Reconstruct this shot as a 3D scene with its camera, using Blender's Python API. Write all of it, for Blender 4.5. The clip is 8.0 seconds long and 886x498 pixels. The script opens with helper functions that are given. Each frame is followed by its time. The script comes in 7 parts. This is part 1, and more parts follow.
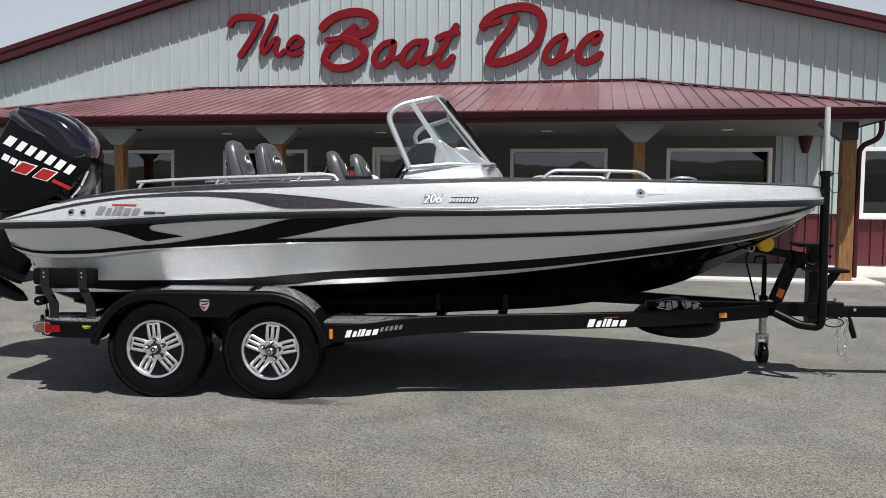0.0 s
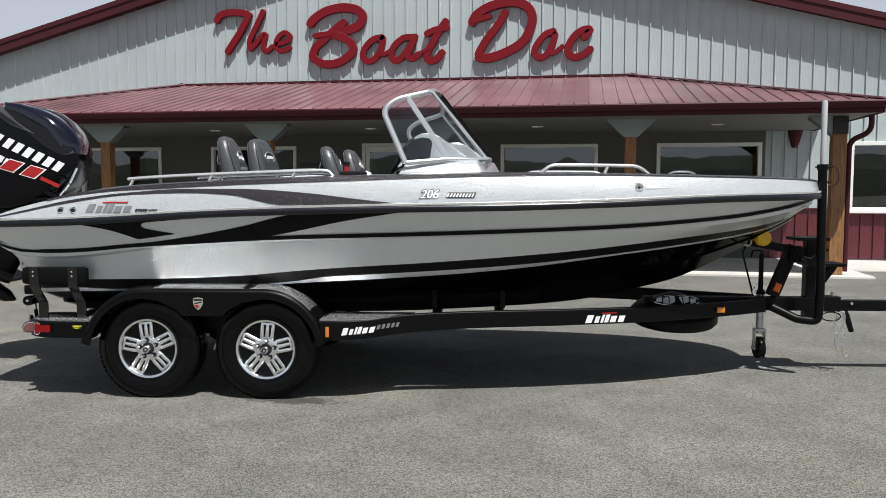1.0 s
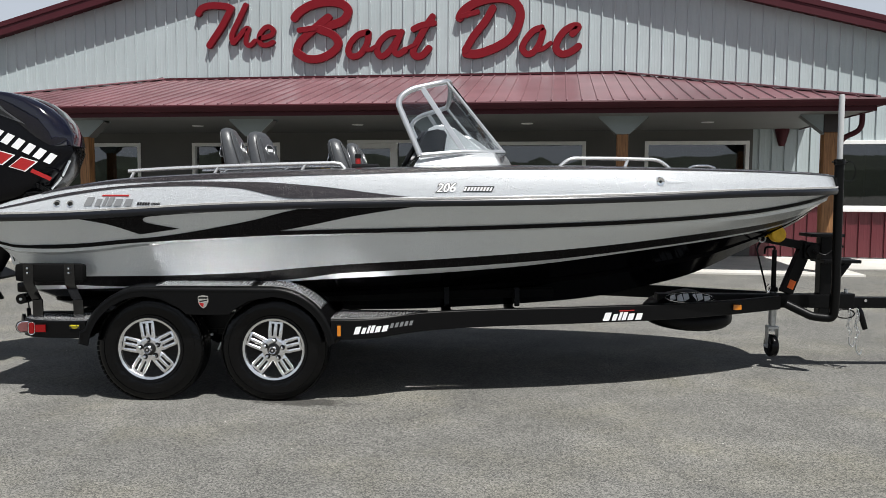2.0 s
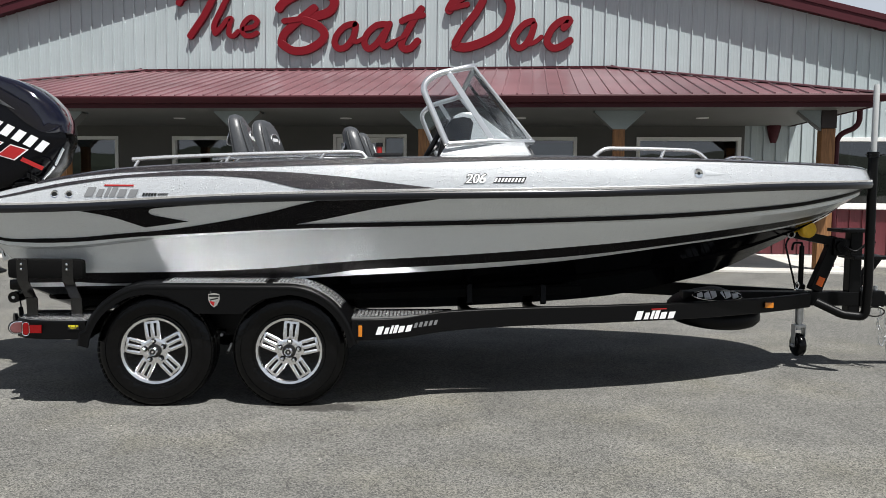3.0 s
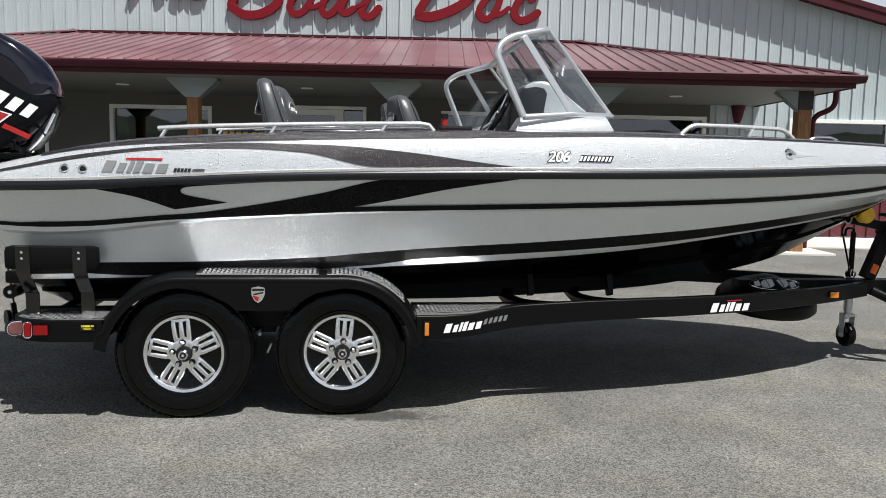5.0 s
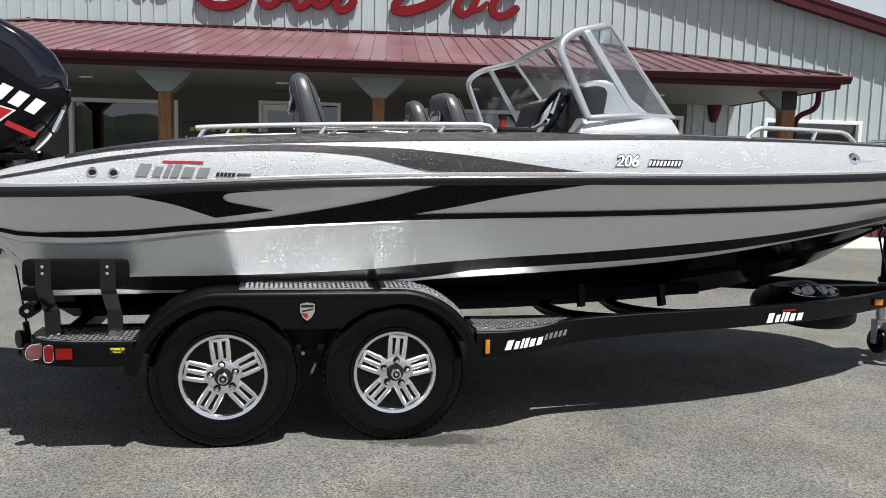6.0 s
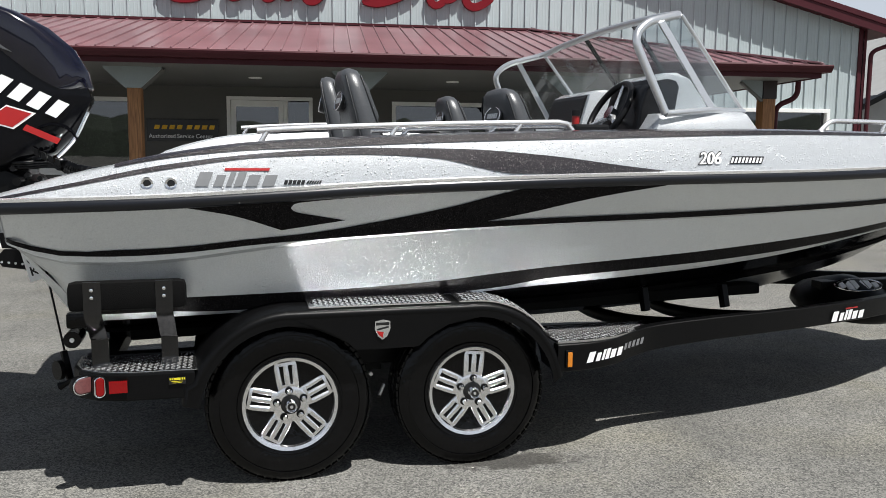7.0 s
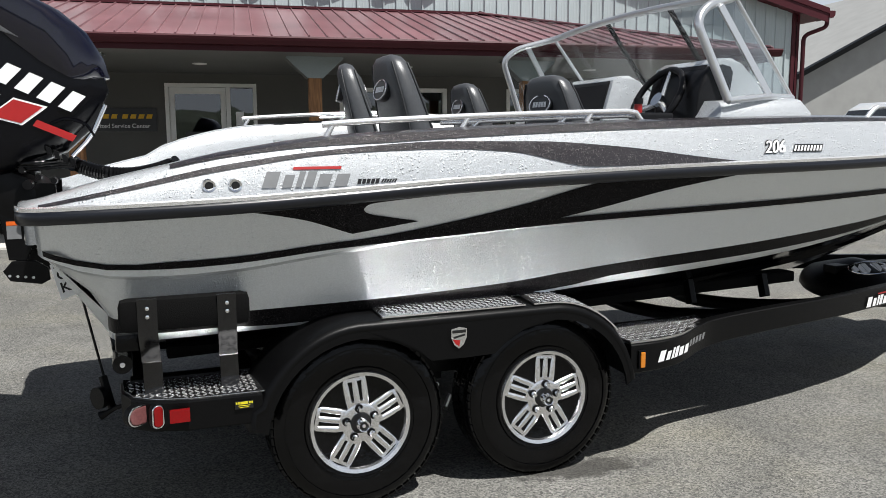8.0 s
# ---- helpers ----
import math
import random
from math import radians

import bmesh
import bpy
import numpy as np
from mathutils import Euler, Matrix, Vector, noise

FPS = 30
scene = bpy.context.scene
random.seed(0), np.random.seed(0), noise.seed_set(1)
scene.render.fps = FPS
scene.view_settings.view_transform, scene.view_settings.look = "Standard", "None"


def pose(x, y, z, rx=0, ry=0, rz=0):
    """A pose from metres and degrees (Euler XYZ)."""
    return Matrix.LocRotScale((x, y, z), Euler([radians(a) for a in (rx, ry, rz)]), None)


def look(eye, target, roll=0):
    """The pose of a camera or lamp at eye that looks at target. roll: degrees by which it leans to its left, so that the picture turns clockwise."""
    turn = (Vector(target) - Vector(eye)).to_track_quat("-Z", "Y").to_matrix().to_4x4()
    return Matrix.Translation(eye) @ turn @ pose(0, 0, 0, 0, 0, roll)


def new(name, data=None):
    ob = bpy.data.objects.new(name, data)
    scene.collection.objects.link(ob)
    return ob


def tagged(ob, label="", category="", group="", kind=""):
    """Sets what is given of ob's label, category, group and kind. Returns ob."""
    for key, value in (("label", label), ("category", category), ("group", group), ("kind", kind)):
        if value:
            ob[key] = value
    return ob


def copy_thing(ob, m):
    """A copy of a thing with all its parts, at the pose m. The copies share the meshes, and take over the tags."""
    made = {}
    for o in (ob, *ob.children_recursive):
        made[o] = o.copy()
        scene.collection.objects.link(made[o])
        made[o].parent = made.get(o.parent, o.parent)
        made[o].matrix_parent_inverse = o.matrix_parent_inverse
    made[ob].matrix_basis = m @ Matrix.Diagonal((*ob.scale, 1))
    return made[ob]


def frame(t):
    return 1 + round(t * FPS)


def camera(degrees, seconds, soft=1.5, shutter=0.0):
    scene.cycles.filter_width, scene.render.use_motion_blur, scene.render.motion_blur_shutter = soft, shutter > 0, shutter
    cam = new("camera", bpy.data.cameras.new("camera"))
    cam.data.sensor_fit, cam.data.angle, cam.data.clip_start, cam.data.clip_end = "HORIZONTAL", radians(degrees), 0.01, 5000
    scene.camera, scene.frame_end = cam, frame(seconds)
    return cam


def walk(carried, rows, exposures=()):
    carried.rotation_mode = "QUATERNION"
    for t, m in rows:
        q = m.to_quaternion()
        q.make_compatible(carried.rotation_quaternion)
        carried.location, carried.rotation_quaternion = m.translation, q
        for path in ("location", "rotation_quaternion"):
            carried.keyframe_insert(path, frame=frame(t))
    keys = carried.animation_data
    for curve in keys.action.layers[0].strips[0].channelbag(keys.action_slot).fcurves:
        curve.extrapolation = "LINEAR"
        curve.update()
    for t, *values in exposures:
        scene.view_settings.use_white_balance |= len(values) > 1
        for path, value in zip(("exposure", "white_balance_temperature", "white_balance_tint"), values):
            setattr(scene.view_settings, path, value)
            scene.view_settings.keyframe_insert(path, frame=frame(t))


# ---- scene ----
cam = camera(57.8, 8.0, soft=0.6)
PATH = [
    (0, (2.466, 0.78, 1.441), (2.082, 2.738, 1.303), 0.4),
    (0.5, (2.484, 0.794, 1.453), (2.104, 2.752, 1.306), 0.2),
    (1, (2.389, 0.832, 1.432), (2.036, 2.796, 1.286), 0.1),
    (1.5, (2.244, 0.884, 1.412), (1.925, 2.853, 1.266), 0.2),
    (3, (1.691, 1.221, 1.35), (1.478, 3.204, 1.198), 0.5),
    (3.5, (1.478, 1.381, 1.333), (1.307, 3.367, 1.171), 0.8),
    (4, (1.257, 1.499, 1.339), (1.136, 3.487, 1.155), 1.0),
    (4.5, (1.027, 1.604, 1.347), (0.961, 3.593, 1.145), 1.1),
    (6, (0.206, 2.088, 1.379), (0.338, 4.071, 1.163), 1.5),
    (6.5, (-0.086, 2.248, 1.404), (0.108, 4.225, 1.178), 1.3),
    (7, (-0.374, 2.438, 1.412), (-0.105, 4.406, 1.179), 0.5),
    (7.5, (-0.674, 2.606, 1.447), (-0.312, 4.556, 1.189), 0.1),
    (8, (-0.968, 2.807, 1.446), (-0.496, 4.731, 1.176), -0.3),
]
walk(cam, [(t, look(eye, target, roll)) for t, eye, target, roll in PATH], [(0.0, 0.27), (3.0, 0.34), (8.0, 0.42)])

# ---- world, sun ----
SUN = Vector((0.28, -0.405, 1.0)).normalized()
world = bpy.data.worlds.new("world")
scene.world = world
world.use_nodes = True
wn = world.node_tree
sky = wn.nodes.new("ShaderNodeTexSky")
sky.sky_type = "NISHITA"
sky.sun_disc = False
sky.sun_elevation = math.asin(SUN.z)
sky.sun_rotation = math.atan2(SUN.x, SUN.y)
sky.air_density, sky.dust_density, sky.ozone_density = 1.0, 2.0, 1.0
# thin broken cloud over the sky
tc = wn.nodes.new("ShaderNodeTexCoord")
cl = wn.nodes.new("ShaderNodeTexNoise")
cl.inputs["Scale"].default_value = 2.6
cl.inputs["Detail"].default_value = 7
cl.inputs["Roughness"].default_value = 0.58
ramp = wn.nodes.new("ShaderNodeValToRGB")
ramp.color_ramp.elements[0].position, ramp.color_ramp.elements[1].position = 0.40, 0.60
mixc = wn.nodes.new("ShaderNodeMixRGB")
mixc.inputs[2].default_value = (5.6, 6.2, 7.3, 1)
wn.links.new(tc.outputs["Generated"], cl.inputs["Vector"])
wn.links.new(cl.outputs["Fac"], ramp.inputs[0])
wn.links.new(ramp.outputs[0], mixc.inputs[0])
wn.links.new(sky.outputs[0], mixc.inputs[1])
# bright summer haze towards the horizon, all round
sepd = wn.nodes.new("ShaderNodeSeparateXYZ")
wn.links.new(tc.outputs["Generated"], sepd.inputs[0])
hz = wn.nodes.new("ShaderNodeMapRange")
hz.interpolation_type = "SMOOTHSTEP"
hz.inputs[1].default_value, hz.inputs[2].default_value = 0.6, 0.15
hz.inputs[4].default_value = 0.85
wn.links.new(sepd.outputs["Z"], hz.inputs[0])
haze = wn.nodes.new("ShaderNodeMixRGB")
haze.inputs[2].default_value = (13.4, 14.7, 16.6, 1)
wn.links.new(hz.outputs[0], haze.inputs[0])
wn.links.new(mixc.outputs[0], haze.inputs[1])
wn.links.new(haze.outputs[0], wn.nodes["Background"].inputs[0])
wn.nodes["Background"].inputs[1].default_value = 0.036

sun = bpy.data.lights.new("sun", "SUN")
sun.energy, sun.angle, sun.color = 5.0, radians(0.53), (1.0, 0.985, 0.955)
sun_ob = new("sun", sun)
# keep the sharp glints that the tread plates throw up on the hull
scene.cycles.blur_glossy = 0.0
scene.cycles.sample_clamp_indirect = 0.0
sun_ob.matrix_world = look(SUN * 50, (0, 0, 0))


# ---- materials ----
def mat(name, color, rough=0.5, metal=0.0, grain=0.0, grain_scale=40.0, bump=0.0, bump_scale=60.0, stain=0.0, stain_scale=1.5, coat=0.0, coat_rough=0.05, ior=1.5, vary=0.0, spec=0.5):
    """Principled material: fine grain, broad stains, relief, a little variation from piece to piece."""
    m = bpy.data.materials.new(name)
    m.use_nodes = True
    n, l = m.node_tree.nodes, m.node_tree.links
    b = n["Principled BSDF"]
    b.inputs["Base Color"].default_value = (*color, 1)
    b.inputs["Roughness"].default_value = rough
    b.inputs["Metallic"].default_value = metal
    b.inputs["Coat Weight"].default_value = coat
    b.inputs["Coat Roughness"].default_value = coat_rough
    b.inputs["IOR"].default_value = ior
    b.inputs["Specular IOR Level"].default_value = spec
    co = n.new("ShaderNodeTexCoord")
    last = None
    for amount, scale, detail in ((grain, grain_scale, 4), (stain, stain_scale, 6)):
        if amount:
            t = n.new("ShaderNodeTexNoise")
            t.inputs["Scale"].default_value = scale
            t.inputs["Detail"].default_value = detail
            l.new(co.outputs["Object"], t.inputs["Vector"])
            r = n.new("ShaderNodeMapRange")
            r.inputs[1].default_value, r.inputs[2].default_value = 0.3, 0.7
            r.inputs[3].default_value, r.inputs[4].default_value = 1 - amount, 1 + amount
            l.new(t.outputs["Fac"], r.inputs[0])
            x = n.new("ShaderNodeMixRGB")
            x.blend_type = "MULTIPLY"
            x.inputs[0].default_value = 1
            if last:
                l.new(last, x.inputs[1])
            else:
                x.inputs[1].default_value = (*color, 1)
            l.new(r.outputs[0], x.inputs[2])
            last = x.outputs[0]
    if vary:
        oi = n.new("ShaderNodeObjectInfo")
        r = n.new("ShaderNodeMapRange")
        r.inputs[3].default_value, r.inputs[4].default_value = 1 - vary, 1 + vary
        l.new(oi.outputs["Random"], r.inputs[0])
        x = n.new("ShaderNodeMixRGB")
        x.blend_type = "MULTIPLY"
        x.inputs[0].default_value = 1
        if last:
            l.new(last, x.inputs[1])
        else:
            x.inputs[1].default_value = (*color, 1)
        l.new(r.outputs[0], x.inputs[2])
        last = x.outputs[0]
    if last:
        l.new(last, b.inputs["Base Color"])
    if bump:
        t = n.new("ShaderNodeTexNoise")
        t.inputs["Scale"].default_value = bump_scale
        t.inputs["Detail"].default_value = 3
        l.new(co.outputs["Object"], t.inputs["Vector"])
        bp = n.new("ShaderNodeBump")
        bp.inputs["Strength"].default_value = bump
        bp.inputs["Distance"].default_value = 0.01
        l.new(t.outputs["Fac"], bp.inputs["Height"])
        l.new(bp.outputs[0], b.inputs["Normal"])
    return m


def asphalt_material():
    m = mat("asphalt", (0.2, 0.195, 0.185), 0.88, spec=0.3)
    n, l = m.node_tree.nodes, m.node_tree.links
    b = n["Principled BSDF"]
    co = n.new("ShaderNodeTexCoord")
    stone = n.new("ShaderNodeTexVoronoi")
    stone.inputs["Scale"].default_value = 140
    fine = n.new("ShaderNodeTexNoise")
    fine.inputs["Scale"].default_value, fine.inputs["Detail"].default_value = 130, 3
    broad = n.new("ShaderNodeTexNoise")
    broad.inputs["Scale"].default_value, broad.inputs["Detail"].default_value = 0.45, 7
    patch = n.new("ShaderNodeTexNoise")
    patch.inputs["Scale"].default_value, patch.inputs["Detail"].default_value = 2.3, 5
    for t in (stone, fine, broad, patch):
        l.new(co.outputs["Object"], t.inputs["Vector"])
    r1 = n.new("ShaderNodeValToRGB")
    r1.color_ramp.elements[0].color = (0.06, 0.06, 0.057, 1)
    r1.color_ramp.elements[1].color = (0.232, 0.227, 0.208, 1)
    sep = n.new("ShaderNodeSeparateColor")
    l.new(stone.outputs["Color"], sep.inputs[0])
    l.new(sep.outputs[0], r1.inputs[0])
    last = r1.outputs[0]
    for t, lo, hi in ((fine, 0.78, 1.22), (patch, 0.84, 1.16), (broad, 0.84, 1.14)):
        r = n.new("ShaderNodeMapRange")
        r.inputs[1].default_value, r.inputs[2].default_value = 0.3, 0.7
        r.inputs[3].default_value, r.inputs[4].default_value = lo, hi
        l.new(t.outputs["Fac"], r.inputs[0])
        x = n.new("ShaderNodeMixRGB")
        x.blend_type = "MULTIPLY"
        x.inputs[0].default_value = 1
        l.new(last, x.inputs[1])
        l.new(r.outputs[0], x.inputs[2])
        last = x.outputs[0]
    # brownish dust that lies in uneven patches
    dust = n.new("ShaderNodeTexNoise")
    dust.inputs["Scale"].default_value, dust.inputs["Detail"].default_value, dust.inputs["Roughness"].default_value = 0.9, 8, 0.65
    l.new(co.outputs["Object"], dust.inputs["Vector"])
    dm = n.new("ShaderNodeMapRange")
    dm.inputs[1].default_value, dm.inputs[2].default_value, dm.inputs[4].default_value = 0.48, 0.68, 0.8
    l.new(dust.outputs["Fac"], dm.inputs[0])
    dx = n.new("ShaderNodeMixRGB")
    dx.blend_type = "MULTIPLY"
    dx.inputs[2].default_value = (1.03, 1.0, 0.88, 1)
    l.new(dm.outputs[0], dx.inputs[0])
    l.new(last, dx.inputs[1])
    last = dx.outputs[0]
    wet = None
    for cx, cy, rx, ry in ((0.42, 5.95, 0.34, 0.10),):
        mp = n.new("ShaderNodeMapping")
        mp.inputs["Location"].default_value = (-cx / rx, -cy / ry, 0)
        mp.inputs["Scale"].default_value = (1 / rx, 1 / ry, 0)
        l.new(co.outputs["Object"], mp.inputs[0])
        ln = n.new("ShaderNodeVectorMath")
        ln.operation = "LENGTH"
        l.new(mp.outputs[0], ln.inputs[0])
        rag = n.new("ShaderNodeTexNoise")
        rag.inputs["Scale"].default_value, rag.inputs["Detail"].default_value = 14, 5
        l.new(co.outputs["Object"], rag.inputs["Vector"])
        ad = n.new("ShaderNodeMath")
        ad.operation = "MULTIPLY_ADD"
        ad.inputs[1].default_value = 1.6
        l.new(rag.outputs["Fac"], ad.inputs[0])
        l.new(ln.outputs["Value"], ad.inputs[2])
        wr_ = n.new("ShaderNodeMapRange")
        wr_.inputs[1].default_value, wr_.inputs[2].default_value = 1.9, 1.45
        l.new(ad.outputs[0], wr_.inputs[0])
        if wet:
            mxw = n.new("ShaderNodeMath")
            mxw.operation = "MAXIMUM"
            l.new(wet, mxw.inputs[0])
            l.new(wr_.outputs[0], mxw.inputs[1])
            wet = mxw.outputs[0]
        else:
            wet = wr_.outputs[0]
    dk = n.new("ShaderNodeMixRGB")
    dk.inputs[2].default_value = (0.03, 0.028, 0.025, 1)
    sc = n.new("ShaderNodeMath")
    sc.operation = "MULTIPLY"
    sc.inputs[1].default_value = 0.75
    l.new(wet, sc.inputs[0])
    l.new(sc.outputs[0], dk.inputs[0])
    l.new(last, dk.inputs[1])
    l.new(dk.outputs[0], b.inputs["Base Color"])
    bp = n.new("ShaderNodeBump")
    bp.inputs["Strength"].default_value, bp.inputs["Distance"].default_value = 0.25, 0.005
    l.new(stone.outputs["Distance"], bp.inputs["Height"])
    l.new(bp.outputs[0], b.inputs["Normal"])
    return m


def flake_material(name, color, rough, metal, drops=0.5, sparkle=0.35, coat=1.0, glint=0.0, coat_rough=0.04, facet=0.0):
    """Metal-flake gelcoat under a clear coat, beaded with rain."""
    m = mat(name, color, rough, metal, coat=coat, coat_rough=coat_rough, spec=0.5 * coat)
    n, l = m.node_tree.nodes, m.node_tree.links
    b = n["Principled BSDF"]
    co = n.new("ShaderNodeTexCoord")
    fl = n.new("ShaderNodeTexVoronoi")
    fl.inputs["Scale"].default_value = 300
    l.new(co.outputs["Object"], fl.inputs["Vector"])
    sep = n.new("ShaderNodeSeparateColor")
    l.new(fl.outputs["Color"], sep.inputs[0])
    r = n.new("ShaderNodeMapRange")
    r.inputs[3].default_value, r.inputs[4].default_value = 1 - sparkle, 1 + sparkle
    l.new(sep.outputs[0], r.inputs[0])
    x = n.new("ShaderNodeMixRGB")
    x.blend_type = "MULTIPLY"
    x.inputs[0].default_value = 1
    x.inputs[1].default_value = (*color, 1)
    l.new(r.outputs[0], x.inputs[2])
    last = x.outputs[0]
    if glint:
        # glints of a few large flat flakes, painted as paler cells in the colour
        gv = n.new("ShaderNodeTexVoronoi")
        gv.inputs["Scale"].default_value = 260
        l.new(co.outputs["Object"], gv.inputs["Vector"])
        gs = n.new("ShaderNodeSeparateColor")
        l.new(gv.outputs["Color"], gs.inputs[0])
        gr = n.new("ShaderNodeMapRange")
        gr.inputs[1].default_value, gr.inputs[2].default_value = 0.86, 0.97
        gr.inputs[4].default_value = glint
        l.new(gs.outputs[2], gr.inputs[0])
        g = n.new("ShaderNodeMixRGB")
        g.inputs[2].default_value = (0.55, 0.47, 0.47, 1)
        l.new(gr.outputs[0], g.inputs[0])
        l.new(last, g.inputs[1])
        last = g.outputs[0]
    l.new(last, b.inputs["Base Color"])
    nb = n.new("ShaderNodeBump")
    nb.inputs["Strength"].default_value, nb.inputs["Distance"].default_value = max(facet, 0.3 * min(1, sparkle * 3)), 0.0012
    l.new(sep.outputs[1], nb.inputs["Height"])
    l.new(nb.outputs[0], b.inputs["Normal"])
    if drops:
        hs = []
        for scale, far, near, lo, hi in ((62, 0.32, 0.1, 0.47, 0.56), (130, 0.38, 0.12, 0.46, 0.56)):
            dv = n.new("ShaderNodeTexVoronoi")
            dv.inputs["Scale"].default_value = scale
            l.new(co.outputs["Object"], dv.inputs["Vector"])
            dr = n.new("ShaderNodeMapRange")
            dr.interpolation_type = "SMOOTHSTEP"
            dr.inputs[1].default_value, dr.inputs[2].default_value = far, near
            l.new(dv.outputs["Distance"], dr.inputs[0])
            big = n.new("ShaderNodeTexNoise")
            big.inputs["Scale"].default_value = 7 + scale * 0.1
            l.new(co.outputs["Object"], big.inputs["Vector"])
            gate = n.new("ShaderNodeMapRange")
            gate.inputs[1].default_value, gate.inputs[2].default_value = lo, hi
            gate.inputs[4].default_value = 46 / scale
            l.new(big.outputs["Fac"], gate.inputs[0])
            mul = n.new("ShaderNodeMath")
            mul.operation = "MULTIPLY"
            l.new(dr.outputs[0], mul.inputs[0])
            l.new(gate.outputs[0], mul.inputs[1])
            hs.append(mul.outputs[0])
        mx = n.new("ShaderNodeMath")
        mx.operation = "MAXIMUM"
        l.new(hs[0], mx.inputs[0])
        l.new(hs[1], mx.inputs[1])
        db = n.new("ShaderNodeBump")
        db.inputs["Strength"].default_value, db.inputs["Distance"].default_value = drops, 0.006
        l.new(mx.outputs[0], db.inputs["Height"])
        l.new(db.outputs[0], b.inputs["Coat Normal"])
        l.new(db.outputs[0], nb.inputs["Normal"])
    return m


def glass_material(name, tint, least, most, spots=0.0):
    """Clear sheet: a mirror that strengthens at grazing angles over a tinted see-through."""
    m = bpy.data.materials.new(name)
    m.use_nodes = True
    n, l = m.node_tree.nodes, m.node_tree.links
    n.remove(n["Principled BSDF"])
    tr = n.new("ShaderNodeBsdfTransparent")
    tr.inputs[0].default_value = (*tint, 1)
    gl = n.new("ShaderNodeBsdfGlossy")
    gl.inputs["Roughness"].default_value = 0.015
    lw = n.new("ShaderNodeLayerWeight")
    lw.inputs[0].default_value = 0.5
    pw = n.new("ShaderNodeMath")
    pw.operation = "POWER"
    pw.inputs[1].default_value = 3.5
    r = n.new("ShaderNodeMapRange")
    r.inputs[3].default_value, r.inputs[4].default_value = least, most
    mx = n.new("ShaderNodeMixShader")
    l.new(lw.outputs["Facing"], pw.inputs[0])
    l.new(pw.outputs[0], r.inputs[0])
    l.new(r.outputs[0], mx.inputs[0])
    l.new(tr.outputs[0], mx.inputs[1])
    l.new(gl.outputs[0], mx.inputs[2])
    co = n.new("ShaderNodeTexCoord")
    wv = n.new("ShaderNodeTexNoise")
    wv.inputs["Scale"].default_value = 1.2
    l.new(co.outputs["Object"], wv.inputs["Vector"])
    bp = n.new("ShaderNodeBump")
    bp.inputs["Strength"].default_value, bp.inputs["Distance"].default_value = 0.03, 0.02
    l.new(wv.outputs["Fac"], bp.inputs["Height"])
    l.new(bp.outputs[0], gl.inputs["Normal"])
    last = mx.outputs[0]
    if spots:
        dv = n.new("ShaderNodeTexVoronoi")
        dv.inputs["Scale"].default_value = 150
        l.new(co.outputs["Object"], dv.inputs["Vector"])
        gate = n.new("ShaderNodeTexNoise")
        gate.inputs["Scale"].default_value = 7
        l.new(co.outputs["Object"], gate.inputs["Vector"])
        g2 = n.new("ShaderNodeMapRange")
        g2.inputs[1].default_value, g2.inputs[2].default_value = 0.52, 0.66
        l.new(gate.outputs["Fac"], g2.inputs[0])
        d2 = n.new("ShaderNodeMapRange")
        d2.inputs[1].default_value, d2.inputs[2].default_value = 0.25, 0.12
        l.new(dv.outputs["Distance"], d2.inputs[0])
        mul = n.new("ShaderNodeMath")
        mul.operation = "MULTIPLY"
        l.new(g2.outputs[0], mul.inputs[0])
        l.new(d2.outputs[0], mul.inputs[1])
        m3 = n.new("ShaderNodeMath")
        m3.operation = "MULTIPLY"
        m3.inputs[1].default_value = spots
        l.new(mul.outputs[0], m3.inputs[0])
        df = n.new("ShaderNodeBsdfDiffuse")
        df.inputs[0].default_value = (0.85, 0.87, 0.88, 1)
        mx2 = n.new("ShaderNodeMixShader")
        l.new(m3.outputs[0], mx2.inputs[0])
        l.new(last, mx2.inputs[1])
        l.new(df.outputs[0], mx2.inputs[2])
        last = mx2.outputs[0]
    l.new(last, n["Material Output"].inputs[0])
    return m


def wood_material():
    m = mat("cedar", (0.36, 0.17, 0.065), 0.6, stain=0.3, stain_scale=2.5)
    n, l = m.node_tree.nodes, m.node_tree.links
    b = n["Principled BSDF"]
    co = n.new("ShaderNodeTexCoord")
    mp = n.new("ShaderNodeMapping")
    mp.inputs["Scale"].default_value = (14, 14, 0.8)
    l.new(co.outputs["Object"], mp.inputs[0])
    w = n.new("ShaderNodeTexNoise")
    w.inputs["Scale"].default_value, w.inputs["Detail"].default_value, w.inputs["Distortion"].default_value = 3, 6, 1.2
    l.new(mp.outputs[0], w.inputs["Vector"])
    r = n.new("ShaderNodeValToRGB")
    r.color_ramp.elements[0].position, r.color_ramp.elements[1].position = 0.3, 0.7
    r.color_ramp.elements[0].color = (0.14, 0.058, 0.021, 1)
    r.color_ramp.elements[1].color = (0.36, 0.175, 0.066, 1)
    l.new(w.outputs["Fac"], r.inputs[0])
    l.new(r.outputs[0], b.inputs["Base Color"])
    bp = n.new("ShaderNodeBump")
    bp.inputs["Strength"].default_value, bp.inputs["Distance"].default_value = 0.4, 0.004
    l.new(w.outputs["Fac"], bp.inputs["Height"])
    l.new(bp.outputs[0], b.inputs["Normal"])
    return m


